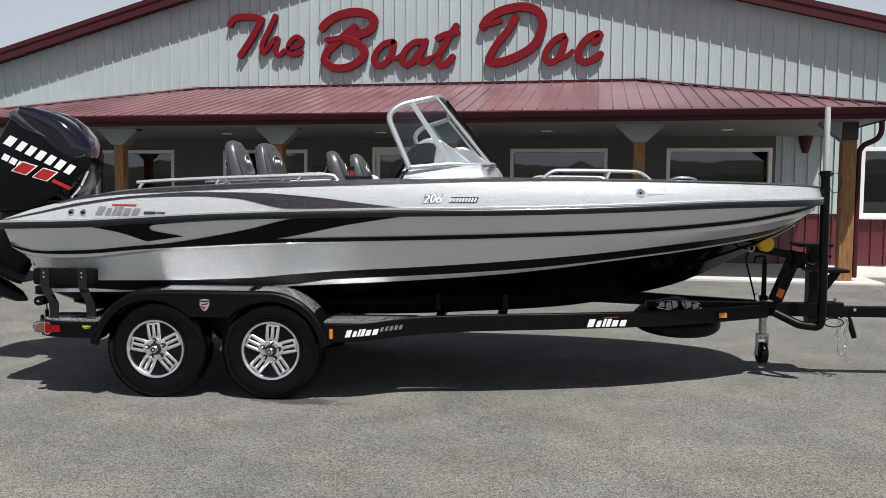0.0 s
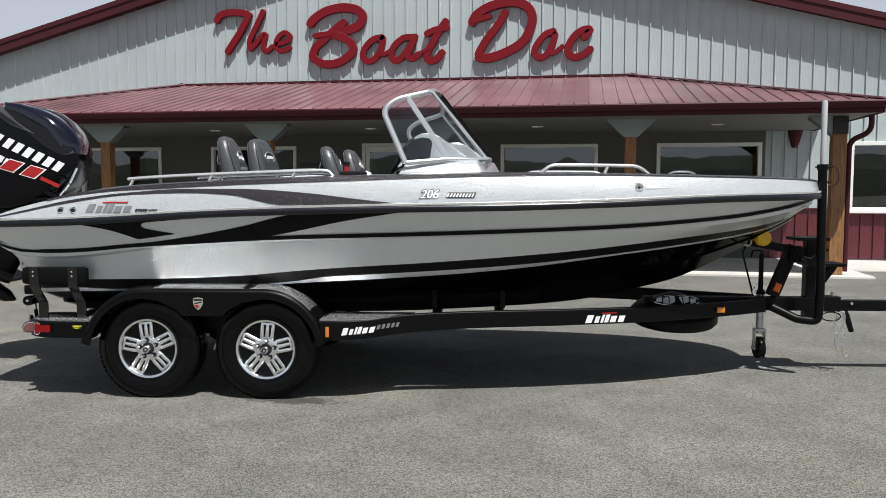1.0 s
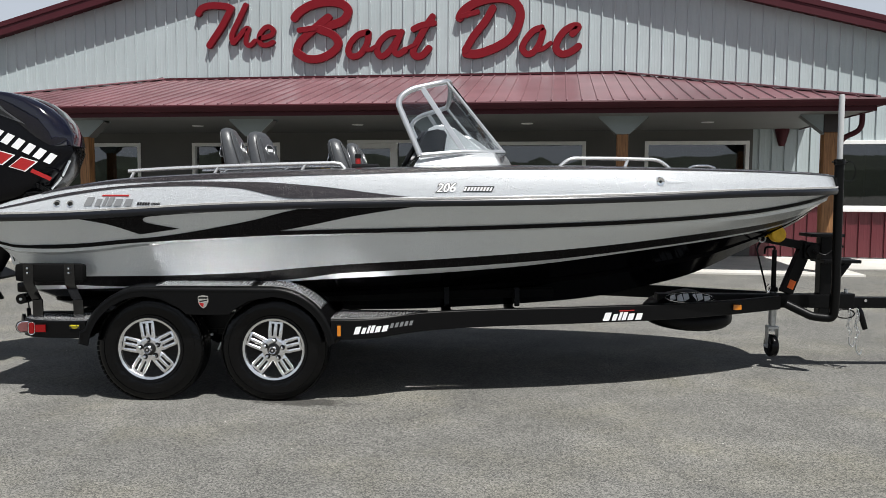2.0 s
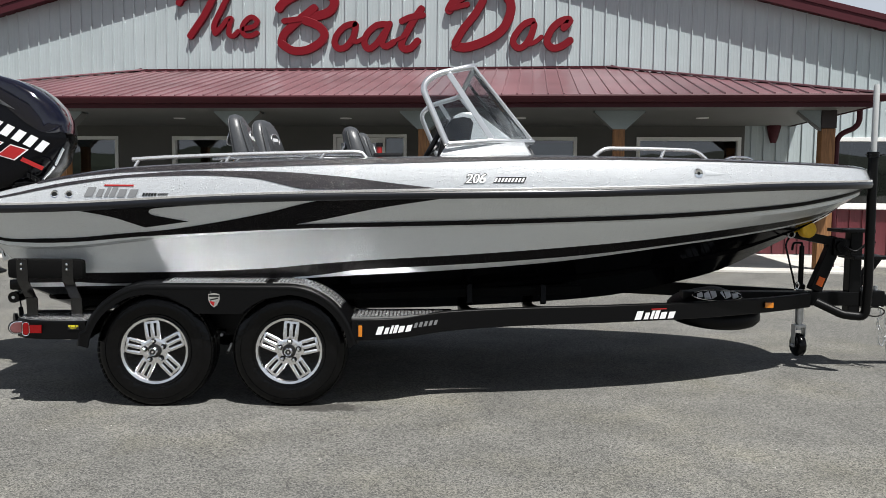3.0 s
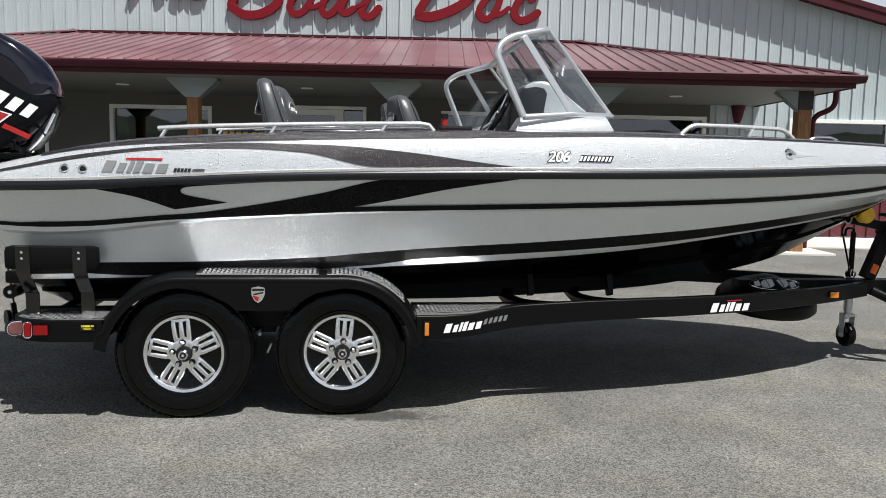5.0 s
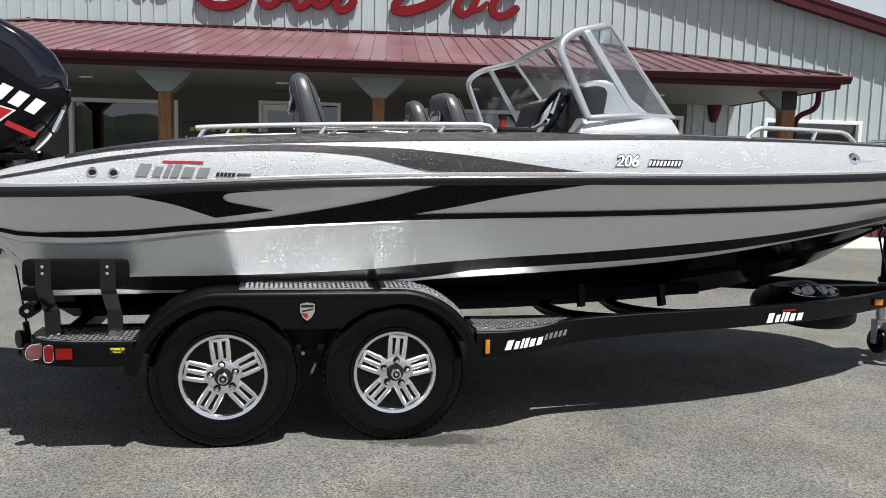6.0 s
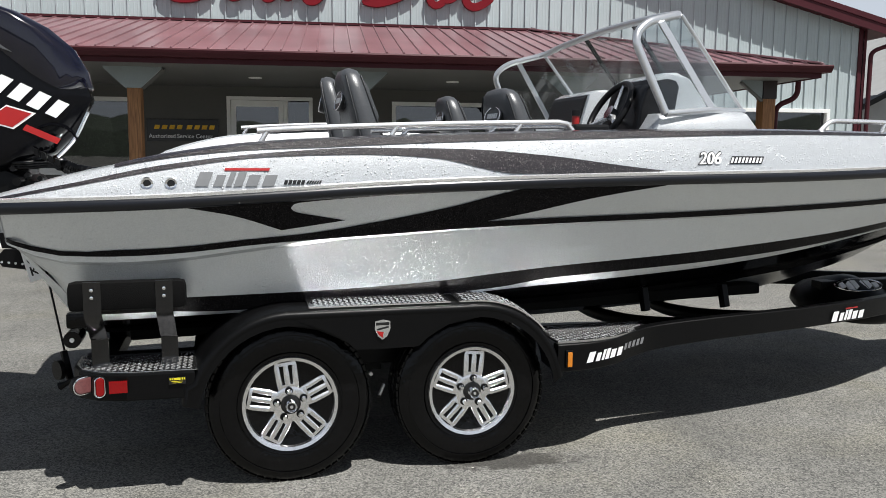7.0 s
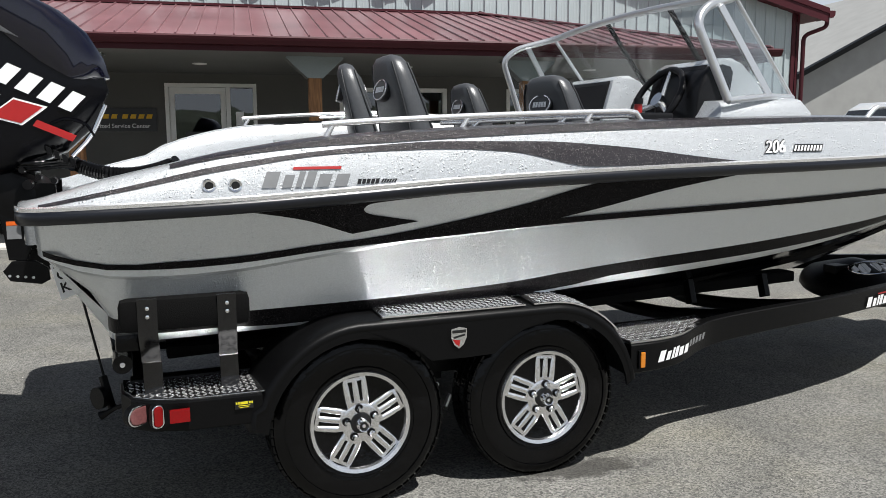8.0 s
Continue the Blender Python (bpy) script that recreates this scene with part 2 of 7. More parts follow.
M_ASPHALT = asphalt_material()
M_CONCRETE = mat("concrete", (0.55, 0.53, 0.49), 0.85, grain=0.1, grain_scale=60, stain=0.15, bump=0.2)
M_SIDING = mat("siding_steel", (0.395, 0.45, 0.46), 0.42, stain=0.06, stain_scale=0.9, grain=0.02, vary=0.015)
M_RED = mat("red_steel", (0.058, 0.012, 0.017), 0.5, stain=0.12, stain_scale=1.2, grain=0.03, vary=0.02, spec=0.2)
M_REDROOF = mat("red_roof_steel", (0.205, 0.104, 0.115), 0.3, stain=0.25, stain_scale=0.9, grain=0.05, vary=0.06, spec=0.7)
M_WAINSCOT = mat("wainscot_steel", (0.10, 0.018, 0.024), 0.4, stain=0.1, grain=0.03)
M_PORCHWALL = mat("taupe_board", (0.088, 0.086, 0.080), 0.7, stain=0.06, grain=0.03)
M_SOFFIT = mat("soffit", (0.125, 0.125, 0.12), 0.6, stain=0.06, grain=0.02)
M_WOOD = wood_material()
M_BRACKET = mat("bracket_board_grey", (0.26, 0.30, 0.305), 0.55, stain=0.1, grain=0.04)
M_CLAD = mat("brown_cladding", (0.022, 0.014, 0.013), 0.5, stain=0.15, grain=0.08)
M_WHITE = mat("white_vinyl", (0.78, 0.78, 0.76), 0.4, stain=0.04)
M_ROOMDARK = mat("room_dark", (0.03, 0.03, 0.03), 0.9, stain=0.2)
M_SIGNRED = mat("sign_red", (0.17, 0.004, 0.010), 0.45, stain=0.05, spec=0.25)
M_GLASS = glass_material("window_glass", (0.35, 0.38, 0.39), 0.14, 0.8)
M_SHIELD = glass_material("clear_acrylic", (0.93, 0.95, 0.955), 0.05, 0.6, 0.18)
M_SILVER = flake_material("silver_flake", (0.54, 0.56, 0.575), 0.34, 0.35, drops=0.75, sparkle=0.2)
M_GREY = flake_material("grey_flake", (0.74, 0.77, 0.785), 0.46, 0.85, drops=0.55, sparkle=0.06, coat_rough=0.12, facet=1.0)
M_BLACKFL = flake_material("black_flake", (0.012, 0.0085, 0.009), 0.3, 0.0, drops=0.4, sparkle=0.9, coat=1.0, glint=0.18)
M_BLACKSIDE = flake_material("black_side_flake", (0.008, 0.0075, 0.008), 0.34, 0.0, drops=0.0, sparkle=0.8, coat=0.06, glint=0.05, coat_rough=0.25)
M_BLACKHULL = mat("black_gelcoat", (0.002, 0.002, 0.0025), 0.1, grain=0.1, ior=1.06)
M_BLACK = mat("black_powdercoat", (0.0022, 0.0022, 0.0024), 0.4, grain=0.15, grain_scale=150, bump=0.08, bump_scale=400, spec=0.17)
M_STAND = mat("black_gloss_steel", (0.003, 0.003, 0.0032), 0.12, grain=0.1, ior=1.5, coat=0.3)
M_RAIL = mat("black_rubber_rail", (0.006, 0.007, 0.011), 0.3, grain=0.1)
M_RUBBER = mat("tyre_rubber", (0.0024, 0.0024, 0.0026), 0.17, grain=0.25, grain_scale=30, bump=0.35, bump_scale=38, stain=0.3, stain_scale=6, spec=0.22)
M_BUNK = mat("black_bunk_carpet", (0.004, 0.004, 0.004), 0.9, grain=0.3, grain_scale=180, bump=0.3, bump_scale=260, spec=0.1)
M_ALU = mat("polished_aluminium", (0.92, 0.92, 0.92), 0.26, 0.75, grain=0.03)
M_ALUFRAME = mat("brushed_aluminium", (0.72, 0.73, 0.745), 0.3, 0.8, grain=0.04, grain_scale=120)
M_CHROME = mat("chrome", (0.85, 0.86, 0.87), 0.06, 1.0, grain=0.02)
M_TREAD = mat("tread_plate", (0.95, 0.95, 0.96), 0.22, 1.0, grain=0.06, grain_scale=60, stain=0.08, stain_scale=5)
M_STEP = mat("worn_tread_plate", (0.62, 0.62, 0.63), 0.26, 1.0, grain=0.08, grain_scale=60, stain=0.1, stain_scale=5)
M_LOZENGE = mat("tread_lozenge", (0.93, 0.93, 0.93), 0.22, 0.85, grain=0.04)
M_WHEEL = mat("wheel_alloy", (0.88, 0.88, 0.89), 0.27, 1.0, grain=0.06, grain_scale=30)
M_WHEELDARK = mat("wheel_slot_grey", (0.26, 0.26, 0.265), 0.4, 0.8, grain=0.1, grain_scale=40)
M_COWL = mat("cowl_black", (0.002, 0.002, 0.003), 0.2, grain=0.1, spec=0.22)
M_COWLTOP = mat("cowl_top_black", (0.004, 0.004, 0.011), 0.1, coat=1.0, coat_rough=0.03, grain=0.1, spec=0.2)
M_COWLGREY = mat("cowl_grey", (0.07, 0.072, 0.076), 0.4, grain=0.06)
M_MOTORGREY = mat("motor_black", (0.003, 0.003, 0.0033), 0.35, grain=0.1, spec=0.2)
M_VINYL = mat("grey_vinyl", (0.06, 0.063, 0.068), 0.34, grain=0.06, grain_scale=70, bump=0.12, bump_scale=160)
M_VINYLDARK = mat("dark_vinyl", (0.02, 0.021, 0.023), 0.45, grain=0.08, bump=0.1, bump_scale=160)
M_DASH = mat("dash_black", (0.008, 0.008, 0.009), 0.4, grain=0.1, spec=0.22)
M_CARPET = mat("deck_carpet", (0.10, 0.10, 0.105), 0.95, grain=0.3, grain_scale=200, bump=0.4, bump_scale=300)
M_SLEEVE = mat("pale_grey_plastic", (0.42, 0.43, 0.43), 0.45, grain=0.04)
M_DECALWHITE = mat("decal_white", (0.8, 0.8, 0.8), 0.35, grain=0.02)
M_DECALGREY = mat("decal_grey", (0.18, 0.185, 0.19), 0.3, grain=0.05)
M_DECALRED = mat("decal_red", (0.34, 0.012, 0.012), 0.35, grain=0.03)
M_DECALBLACK = mat("decal_black", (0.01, 0.01, 0.01), 0.3, grain=0.05)
M_REDLENS = mat("red_lens", (0.20, 0.003, 0.004), 0.2, coat=0.15, grain=0.1, spec=0.3)
M_DULLLENS = mat("dull_red_lens", (0.16, 0.06, 0.06), 0.3, coat=0.3, grain=0.2, grain_scale=120)
M_AMBER = mat("amber_lens", (0.6, 0.19, 0.008), 0.12, coat=1.0, grain=0.05)
M_YELLOW = mat("yellow_strap", (0.72, 0.42, 0.01), 0.5, grain=0.1, bump=0.2)
M_LABEL = mat("label_yellow", (0.72, 0.62, 0.02), 0.5, grain=0.05)
M_ORANGE = mat("orange_reflector", (0.7, 0.12, 0.01), 0.3, grain=0.08)
M_GALV = mat("zinc_steel", (0.55, 0.56, 0.57), 0.4, 0.8, grain=0.12, stain=0.1)
M_LIGHTLENS = mat("lamp_lens", (0.75, 0.74, 0.70), 0.4, stain=0.04)
M_GREYSHED = mat("grey_shed_steel", (0.30, 0.30, 0.29), 0.5, stain=0.08, grain=0.03)
M_FOLIAGE = mat("far_foliage", (0.03, 0.042, 0.025), 0.9, grain=0.4, grain_scale=0.8, stain=0.4, stain_scale=0.08)
M_CARWHITE = mat("white_car_paint", (0.72, 0.73, 0.74), 0.25, coat=1.0, grain=0.02)
M_CARBLACK = mat("black_car_paint", (0.01, 0.01, 0.012), 0.2, coat=1.0, grain=0.1)
M_CARGLASS = mat("car_glass", (0.01, 0.012, 0.014), 0.05, coat=1.0, grain=0.05)


# ---- mesh helpers ----
def finish(name, bm, material, parent=None, label="", smooth=None):
    bmesh.ops.recalc_face_normals(bm, faces=bm.faces)
    me = bpy.data.meshes.new(name)
    bm.to_mesh(me)
    bm.free()
    for m in material if isinstance(material, (list, tuple)) else (material,):
        me.materials.append(m)
    ob = new(name, me)
    if smooth is not None:
        for p in me.polygons:
            p.use_smooth = True
        me.set_sharp_from_angle(angle=radians(smooth))
    if parent:
        ob.parent = parent
    if label:
        ob["label"] = label
    return ob


def part(name, bm, material, parent, label="", smooth=None):
    return finish(name, bm, material, parent, label, smooth)


def thing(name, label, category, at=(0, 0, 0), rz=0, group="", kind="", long=1.0):
    ob = new(name)
    ob.empty_display_size = 0.1
    ob.matrix_basis = pose(*at, 0, 0, rz) @ Matrix.Diagonal((long, 1, 1, 1))
    return tagged(ob, label, category, group, kind)


def add_box(bm, x0, x1, y0, y1, z0, z1, bevel=0.0, m=None):
    vs = [bm.verts.new((x, y, z)) for x in (x0, x1) for y in (y0, y1) for z in (z0, z1)]
    fs = [bm.faces.new([vs[i] for i in f]) for f in ((0, 1, 3, 2), (4, 6, 7, 5), (0, 4, 5, 1), (2, 3, 7, 6), (0, 2, 6, 4), (1, 5, 7, 3))]
    if bevel:
        es = list({e for f in fs for e in f.edges})
        r = bmesh.ops.bevel(bm, geom=es, offset=bevel, segments=2, affect="EDGES", profile=0.6)
        vs = list({v for f in r["faces"] for v in f.verts} | {v for v in vs if v.is_valid})
    if m is not None:
        bmesh.ops.transform(bm, matrix=m, verts=vs)
    return vs


def box(x0, x1, y0, y1, z0, z1, bevel=0.0, m=None):
    bm = bmesh.new()
    add_box(bm, x0, x1, y0, y1, z0, z1, bevel, m)
    return bm


def beam(bm, a, b, w, h, bevel=0.0, up=(0, 0, 1)):
    """A bar of section w x h (h along up) from a to b."""
    a, b = Vector(a), Vector(b)
    d = b - a
    z = d.normalized()
    x = Vector(up).cross(z).normalized()
    y = z.cross(x)
    m = Matrix((x, y, z)).transposed().to_4x4()
    m.translation = a
    return add_box(bm, -w / 2, w / 2, -h / 2, h / 2, 0, d.length, bevel, m)


def add_tube(bm, pts, r, n=10, closed=False, caps=True):
    """A round tube along points; r a number or one for each point."""
    pts = [Vector(p) for p in pts]
    rs = r if isinstance(r, (list, tuple)) else [r] * len(pts)
    rings, ref = [], None
    for i, p in enumerate(pts):
        a = pts[i - 1] if (i or closed) else p
        b = pts[(i + 1) % len(pts)] if (i < len(pts) - 1 or closed) else p
        d = (b - a).normalized()
        if ref is None:
            ref = d.orthogonal().normalized()
        ref = (ref - d * ref.dot(d)).normalized()
        s = d.cross(ref)
        rings.append([bm.verts.new(p + rs[i] * (ref * math.cos(k * 2 * math.pi / n) + s * math.sin(k * 2 * math.pi / n))) for k in range(n)])
    m = len(rings)
    for i in range(m if closed else m - 1):
        a, b = rings[i], rings[(i + 1) % m]
        for k in range(n):
            bm.faces.new((a[k], a[(k + 1) % n], b[(k + 1) % n], b[k]))
    if caps and not closed:
        bm.faces.new(rings[0])
        bm.faces.new(rings[-1])
    return bm


def tube(pts, r, n=10, closed=False):
    return add_tube(bmesh.new(), pts, r, n, closed)


def rounded(pts, radius, n=6):
    """A polyline with its inner corners rounded."""
    pts = [Vector(p) for p in pts]
    out = [pts[0]]
    for i in range(1, len(pts) - 1):
        a, p, b = pts[i - 1], pts[i], pts[i + 1]
        r1 = min(radius, (a - p).length * 0.49, (b - p).length * 0.49)
        s, e = p + (a - p).normalized() * r1, p + (b - p).normalized() * r1
        for k in range(n + 1):
            t = k / n
            out.append(s * (1 - t) ** 2 + p * 2 * t * (1 - t) + e * t * t)
    out.append(pts[-1])
    return out


def add_lathe(bm, profile, n=32, axis="y", at=(0, 0, 0)):
    """Turn a profile of (radius, along) round an axis through at."""
    rings = []
    for r, a in profile:
        ring = []
        for k in range(n):
            c, s = r * math.cos(2 * math.pi * k / n), r * math.sin(2 * math.pi * k / n)
            p = {"y": (c, a, s), "z": (c, s, a), "x": (a, c, s)}[axis]
            ring.append(bm.verts.new(Vector(p) + Vector(at)))
        rings.append(ring)
    for a, b in zip(rings, rings[1:]):
        for k in range(n):
            bm.faces.new((a[k], a[(k + 1) % n], b[(k + 1) % n], b[k]))
    for ring in (rings[0], rings[-1]):
        bm.faces.new(ring)
    return bm


def add_prism(bm, outline, axis, a0, a1, m=None, bevel=0.0):
    """Extrude a 2D outline. axis y: outline in (x, z); z: in (x, y); x: in (y, z)."""
    def place(p, a):
        return {"y": (p[0], a, p[1]), "z": (p[0], p[1], a), "x": (a, p[0], p[1])}[axis]
    lo = [bm.verts.new(place(p, a0)) for p in outline]
    hi = [bm.verts.new(place(p, a1)) for p in outline]
    n = len(outline)
    fs = [bm.faces.new(lo), bm.faces.new(hi)]
    for k in range(n):
        fs.append(bm.faces.new((lo[k], lo[(k + 1) % n], hi[(k + 1) % n], hi[k])))
    vs = lo + hi
    if bevel:
        es = list({e for f in fs[:2] for e in f.edges})
        r = bmesh.ops.bevel(bm, geom=es, offset=bevel, segments=2, affect="EDGES", profile=0.6)
        vs = list({v for f in r["faces"] for v in f.verts} | {v for v in vs if v.is_valid})
    if m is not None:
        bmesh.ops.transform(bm, matrix=m, verts=vs)
    return bm


def prism(outline, axis, a0, a1, m=None, bevel=0.0):
    return add_prism(bmesh.new(), outline, axis, a0, a1, m, bevel)


def loft(sections, caps=True, closed=True):
    """Skin sections of equal point count."""
    bm = bmesh.new()
    rings = [[bm.verts.new(p) for p in s] for s in sections]
    n = len(rings[0])
    for a, b in zip(rings, rings[1:]):
        for k in range(n if closed else n - 1):
            bm.faces.new((a[k], a[(k + 1) % n], b[(k + 1) % n], b[k]))
    if caps and closed:
        bm.faces.new(rings[0])
        bm.faces.new(rings[-1])
    return bm


def smooth_curve(us, vs):
    """Cubic through points, with no overshoot."""
    us, vs = list(us), list(vs)
    d = [(vs[i + 1] - vs[i]) / (us[i + 1] - us[i]) for i in range(len(us) - 1)]
    t = [d[0]] + [0 if d[i - 1] * d[i] <= 0 else 2 * d[i - 1] * d[i] / (d[i - 1] + d[i]) for i in range(1, len(d))] + [d[-1]]
    def f(u):
        u = min(max(u, us[0]), us[-1])
        i = max(j for j in range(len(us) - 1) if us[j] <= u or j == 0)
        h = us[i + 1] - us[i]
        s = (u - us[i]) / h
        return vs[i] * (1 + 2 * s) * (1 - s) ** 2 + t[i] * h * s * (1 - s) ** 2 + vs[i + 1] * s * s * (3 - 2 * s) + t[i + 1] * h * s * s * (s - 1)
    return f


# ---- setting: ground, shop front ----
def ground_height(y):
    """The yard lies level and rises a little to the walk before the shop."""
    s = min(max((y - 8.5) / 5.2, 0), 1)
    return 0.115 * s * s * (3 - 2 * s)


def build_ground():
    bm = bmesh.new()
    xs = [-900, -120, -40, -16, -8, -4, 0, 4, 8, 14, 40, 120, 900]
    ys = [-900, -120, -40, -12, -4, 0, 3, 6, 8.5, 9.5, 10.5, 11.5, 12.5, 13.7, 16, 30, 60, 150, 900]
    grid = [[bm.verts.new((x, y, ground_height(y))) for x in xs] for y in ys]
    for a, b in zip(grid, grid[1:]):
        for k in range(len(xs) - 1):
            bm.faces.new((a[k], a[k + 1], b[k + 1], b[k]))
    ob = finish("ground", bm, M_ASPHALT, smooth=40)
    tagged(ob, "worn grey asphalt yard with pale aggregate", "ground", kind="structure")


build_ground()

WALL_Y, EAVE_Y, POST_Y = 16.96, 13.25, 14.03
MID = -1.49                      # the shop's line of symmetry
WX0, WX1 = -12.72, 9.74          # wall corners
PITCH = 0.26
RIDGE_Z = 6.90
RIB = 0.2286
FLOOR_Z = 0.15


def rake_z(x):
    return RIDGE_Z - PITCH * abs(x - MID)


OPENINGS = [(-8.60, -6.68, 1.06, 2.345), (-5.53, -3.62, 1.06, 2.345), (-2.20, -0.73, FLOOR_Z, 2.39), (0.665, 2.575, 1.06, 2.345), (3.69, 5.62, 1.06, 2.345), (7.17, 9.08, 1.06, 2.345)]


def build_slab():
    bm = box(-9.6, 6.65, 13.72, WALL_Y, -0.1, FLOOR_Z, 0.012)
    add_box(bm, 6.652, 10.2, 14.9, WALL_Y, -0.1, FLOOR_Z - 0.01, 0.012)
    tagged(finish("pavement", bm, M_CONCRETE), "pale concrete walk along the shop front", "pavement", kind="structure")


build_slab()


def wall_cells(bm, y0, y1, z_low):
    """Solid wall between y0 and y1 with the openings left out."""
    edges = sorted({WX0, WX1, MID} | {o[0] for o in OPENINGS} | {o[1] for o in OPENINGS})
    for a, b in zip(edges, edges[1:]):
        mid = (a + b) / 2
        cuts = sorted([(o[2], o[3]) for o in OPENINGS if o[0] < mid < o[1]])
        z = z_low
        for c0, c1 in cuts:
            if c0 > z + 0.01:
                add_prism(bm, [(a, z), (b, z), (b, c0), (a, c0)], "y", y0, y1)
            z = c1
        add_prism(bm, [(a, z), (b, z), (b, rake_z(b) - 0.16), (a, rake_z(a) - 0.16)], "y", y0, y1)


bm = bmesh.new()
wall_cells(bm, WALL_Y + 0.03, WALL_Y + 0.2, 0.0)
wall_front = tagged(finish("wall_front", bm, M_SIDING), "grey-green ribbed steel gable wall of the shop", "wall", kind="structure")


def siding_panel(x0, x1, z0, z1, material, name):
    """One sheet of ribbed steel, cut round the openings and under the rake."""
    xs = []
    x = x0
    while x < x1 - 1e-6:
        e = min(x + RIB, x1)
        for off, y in ((0.0, 0.0), (0.006, -0.03), (0.026, -0.03), (0.034, 0.0), (0.098, 0.0), (0.106, -0.0015), (0.118, -0.0015), (0.126, 0.0), (0.160, 0.0), (0.168, -0.0015), (0.180, -0.0015), (0.188, 0.0)):
            if x + off < e:
                xs.append((x + off, y))
        x = e
    xs.append((x1, 0.0))
    for o in OPENINGS:
        for ox in o[:2]:
            if x0 < ox < x1:
                xs.append((ox, 0.0))
    xs.sort()
    bm = bmesh.new()
    for (xa, ya), (xb, yb) in zip(xs, xs[1:]):
        if xb - xa < 1e-5:
            continue
        mid = (xa + xb) / 2
        z = z0
        top_a, top_b = (rake_z(xa) - 0.14, rake_z(xb) - 0.14) if z1 is None else (z1, z1)
        spans = []
        for o in sorted([o for o in OPENINGS if o[0] < mid < o[1]], key=lambda o: o[2]):
            if o[2] > z:
                spans.append((z, min(o[2], top_a), min(o[2], top_b)))
            z = max(z, o[3])
        if z < min(top_a, top_b):
            spans.append((z, top_a, top_b))
        for za, ta, tb in spans:
            if min(ta, tb) - za < 0.005:
                continue
            vs = [bm.verts.new(p) for p in ((xa, WALL_Y + ya, za), (xb, WALL_Y + yb, za), (xb, WALL_Y + yb, tb), (xa, WALL_Y + ya, ta))]
            bm.faces.new(vs)
    bmesh.ops.remove_doubles(bm, verts=bm.verts, dist=1e-4)
    return part(name, bm, material, wall_front)


PORCH_X0, PORCH_X1 = -8.75, 5.68
x = WX0
while x < WX1 - 0.01:
    e = min(x + 4 * RIB, WX1)
    siding_panel(x, e, 1.11, None, M_SIDING, "siding_panel")
    siding_panel(x, e, 0.16, 1.07, M_WAINSCOT, "wainscot_panel")
    x = e

# plain taupe boarding on the wall under the porch, colour darkened for shade
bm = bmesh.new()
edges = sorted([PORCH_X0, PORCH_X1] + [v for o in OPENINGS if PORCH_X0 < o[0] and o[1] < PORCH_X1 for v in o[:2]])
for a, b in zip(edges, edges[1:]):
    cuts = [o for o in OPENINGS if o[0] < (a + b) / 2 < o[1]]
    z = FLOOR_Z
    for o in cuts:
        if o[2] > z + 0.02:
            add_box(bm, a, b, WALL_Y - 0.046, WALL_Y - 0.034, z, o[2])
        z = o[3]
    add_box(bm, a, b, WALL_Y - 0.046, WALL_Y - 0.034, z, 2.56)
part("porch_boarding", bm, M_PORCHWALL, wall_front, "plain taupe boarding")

# drip trim between siding and wainscot, corner trim
bm = bmesh.new()
edges = [WX0, PORCH_X0, PORCH_X1, WX1]
for a, b in zip(edges[::2], edges[1::2]):
    add_box(bm, a, b, WALL_Y - 0.03, WALL_Y + 0.028, 1.07, 1.11)
tagged(finish("trim", bm, M_RED), "dark red steel drip trim on the wall", "trim", kind="structure")
bm = box(WX1 - 0.13, WX1 + 0.03, WALL_Y - 0.03, WALL_Y + 0.15, 0.15, 3.95, 0.006)
tagged(finish("trim_corner", bm, M_RED), "dark red corner trim of the shop wall", "trim", kind="structure")

# side and back walls, main roof
bm = bmesh.new()
add_box(bm, WX1 - 0.2, WX1, WALL_Y + 0.2, WALL_Y + 24, 0, rake_z(WX1) - 0.1)
add_box(bm, WX0, WX0 + 0.2, WALL_Y + 0.2, WALL_Y + 24, 0, rake_z(WX0) - 0.1)
add_box(bm, WX0 + 0.2, WX1 - 0.2, WALL_Y + 23.8, WALL_Y + 24, 0, rake_z(WX1))
tagged(finish("wall_side", bm, M_SIDING), "grey-green steel side walls of the shop", "wall", kind="structure")

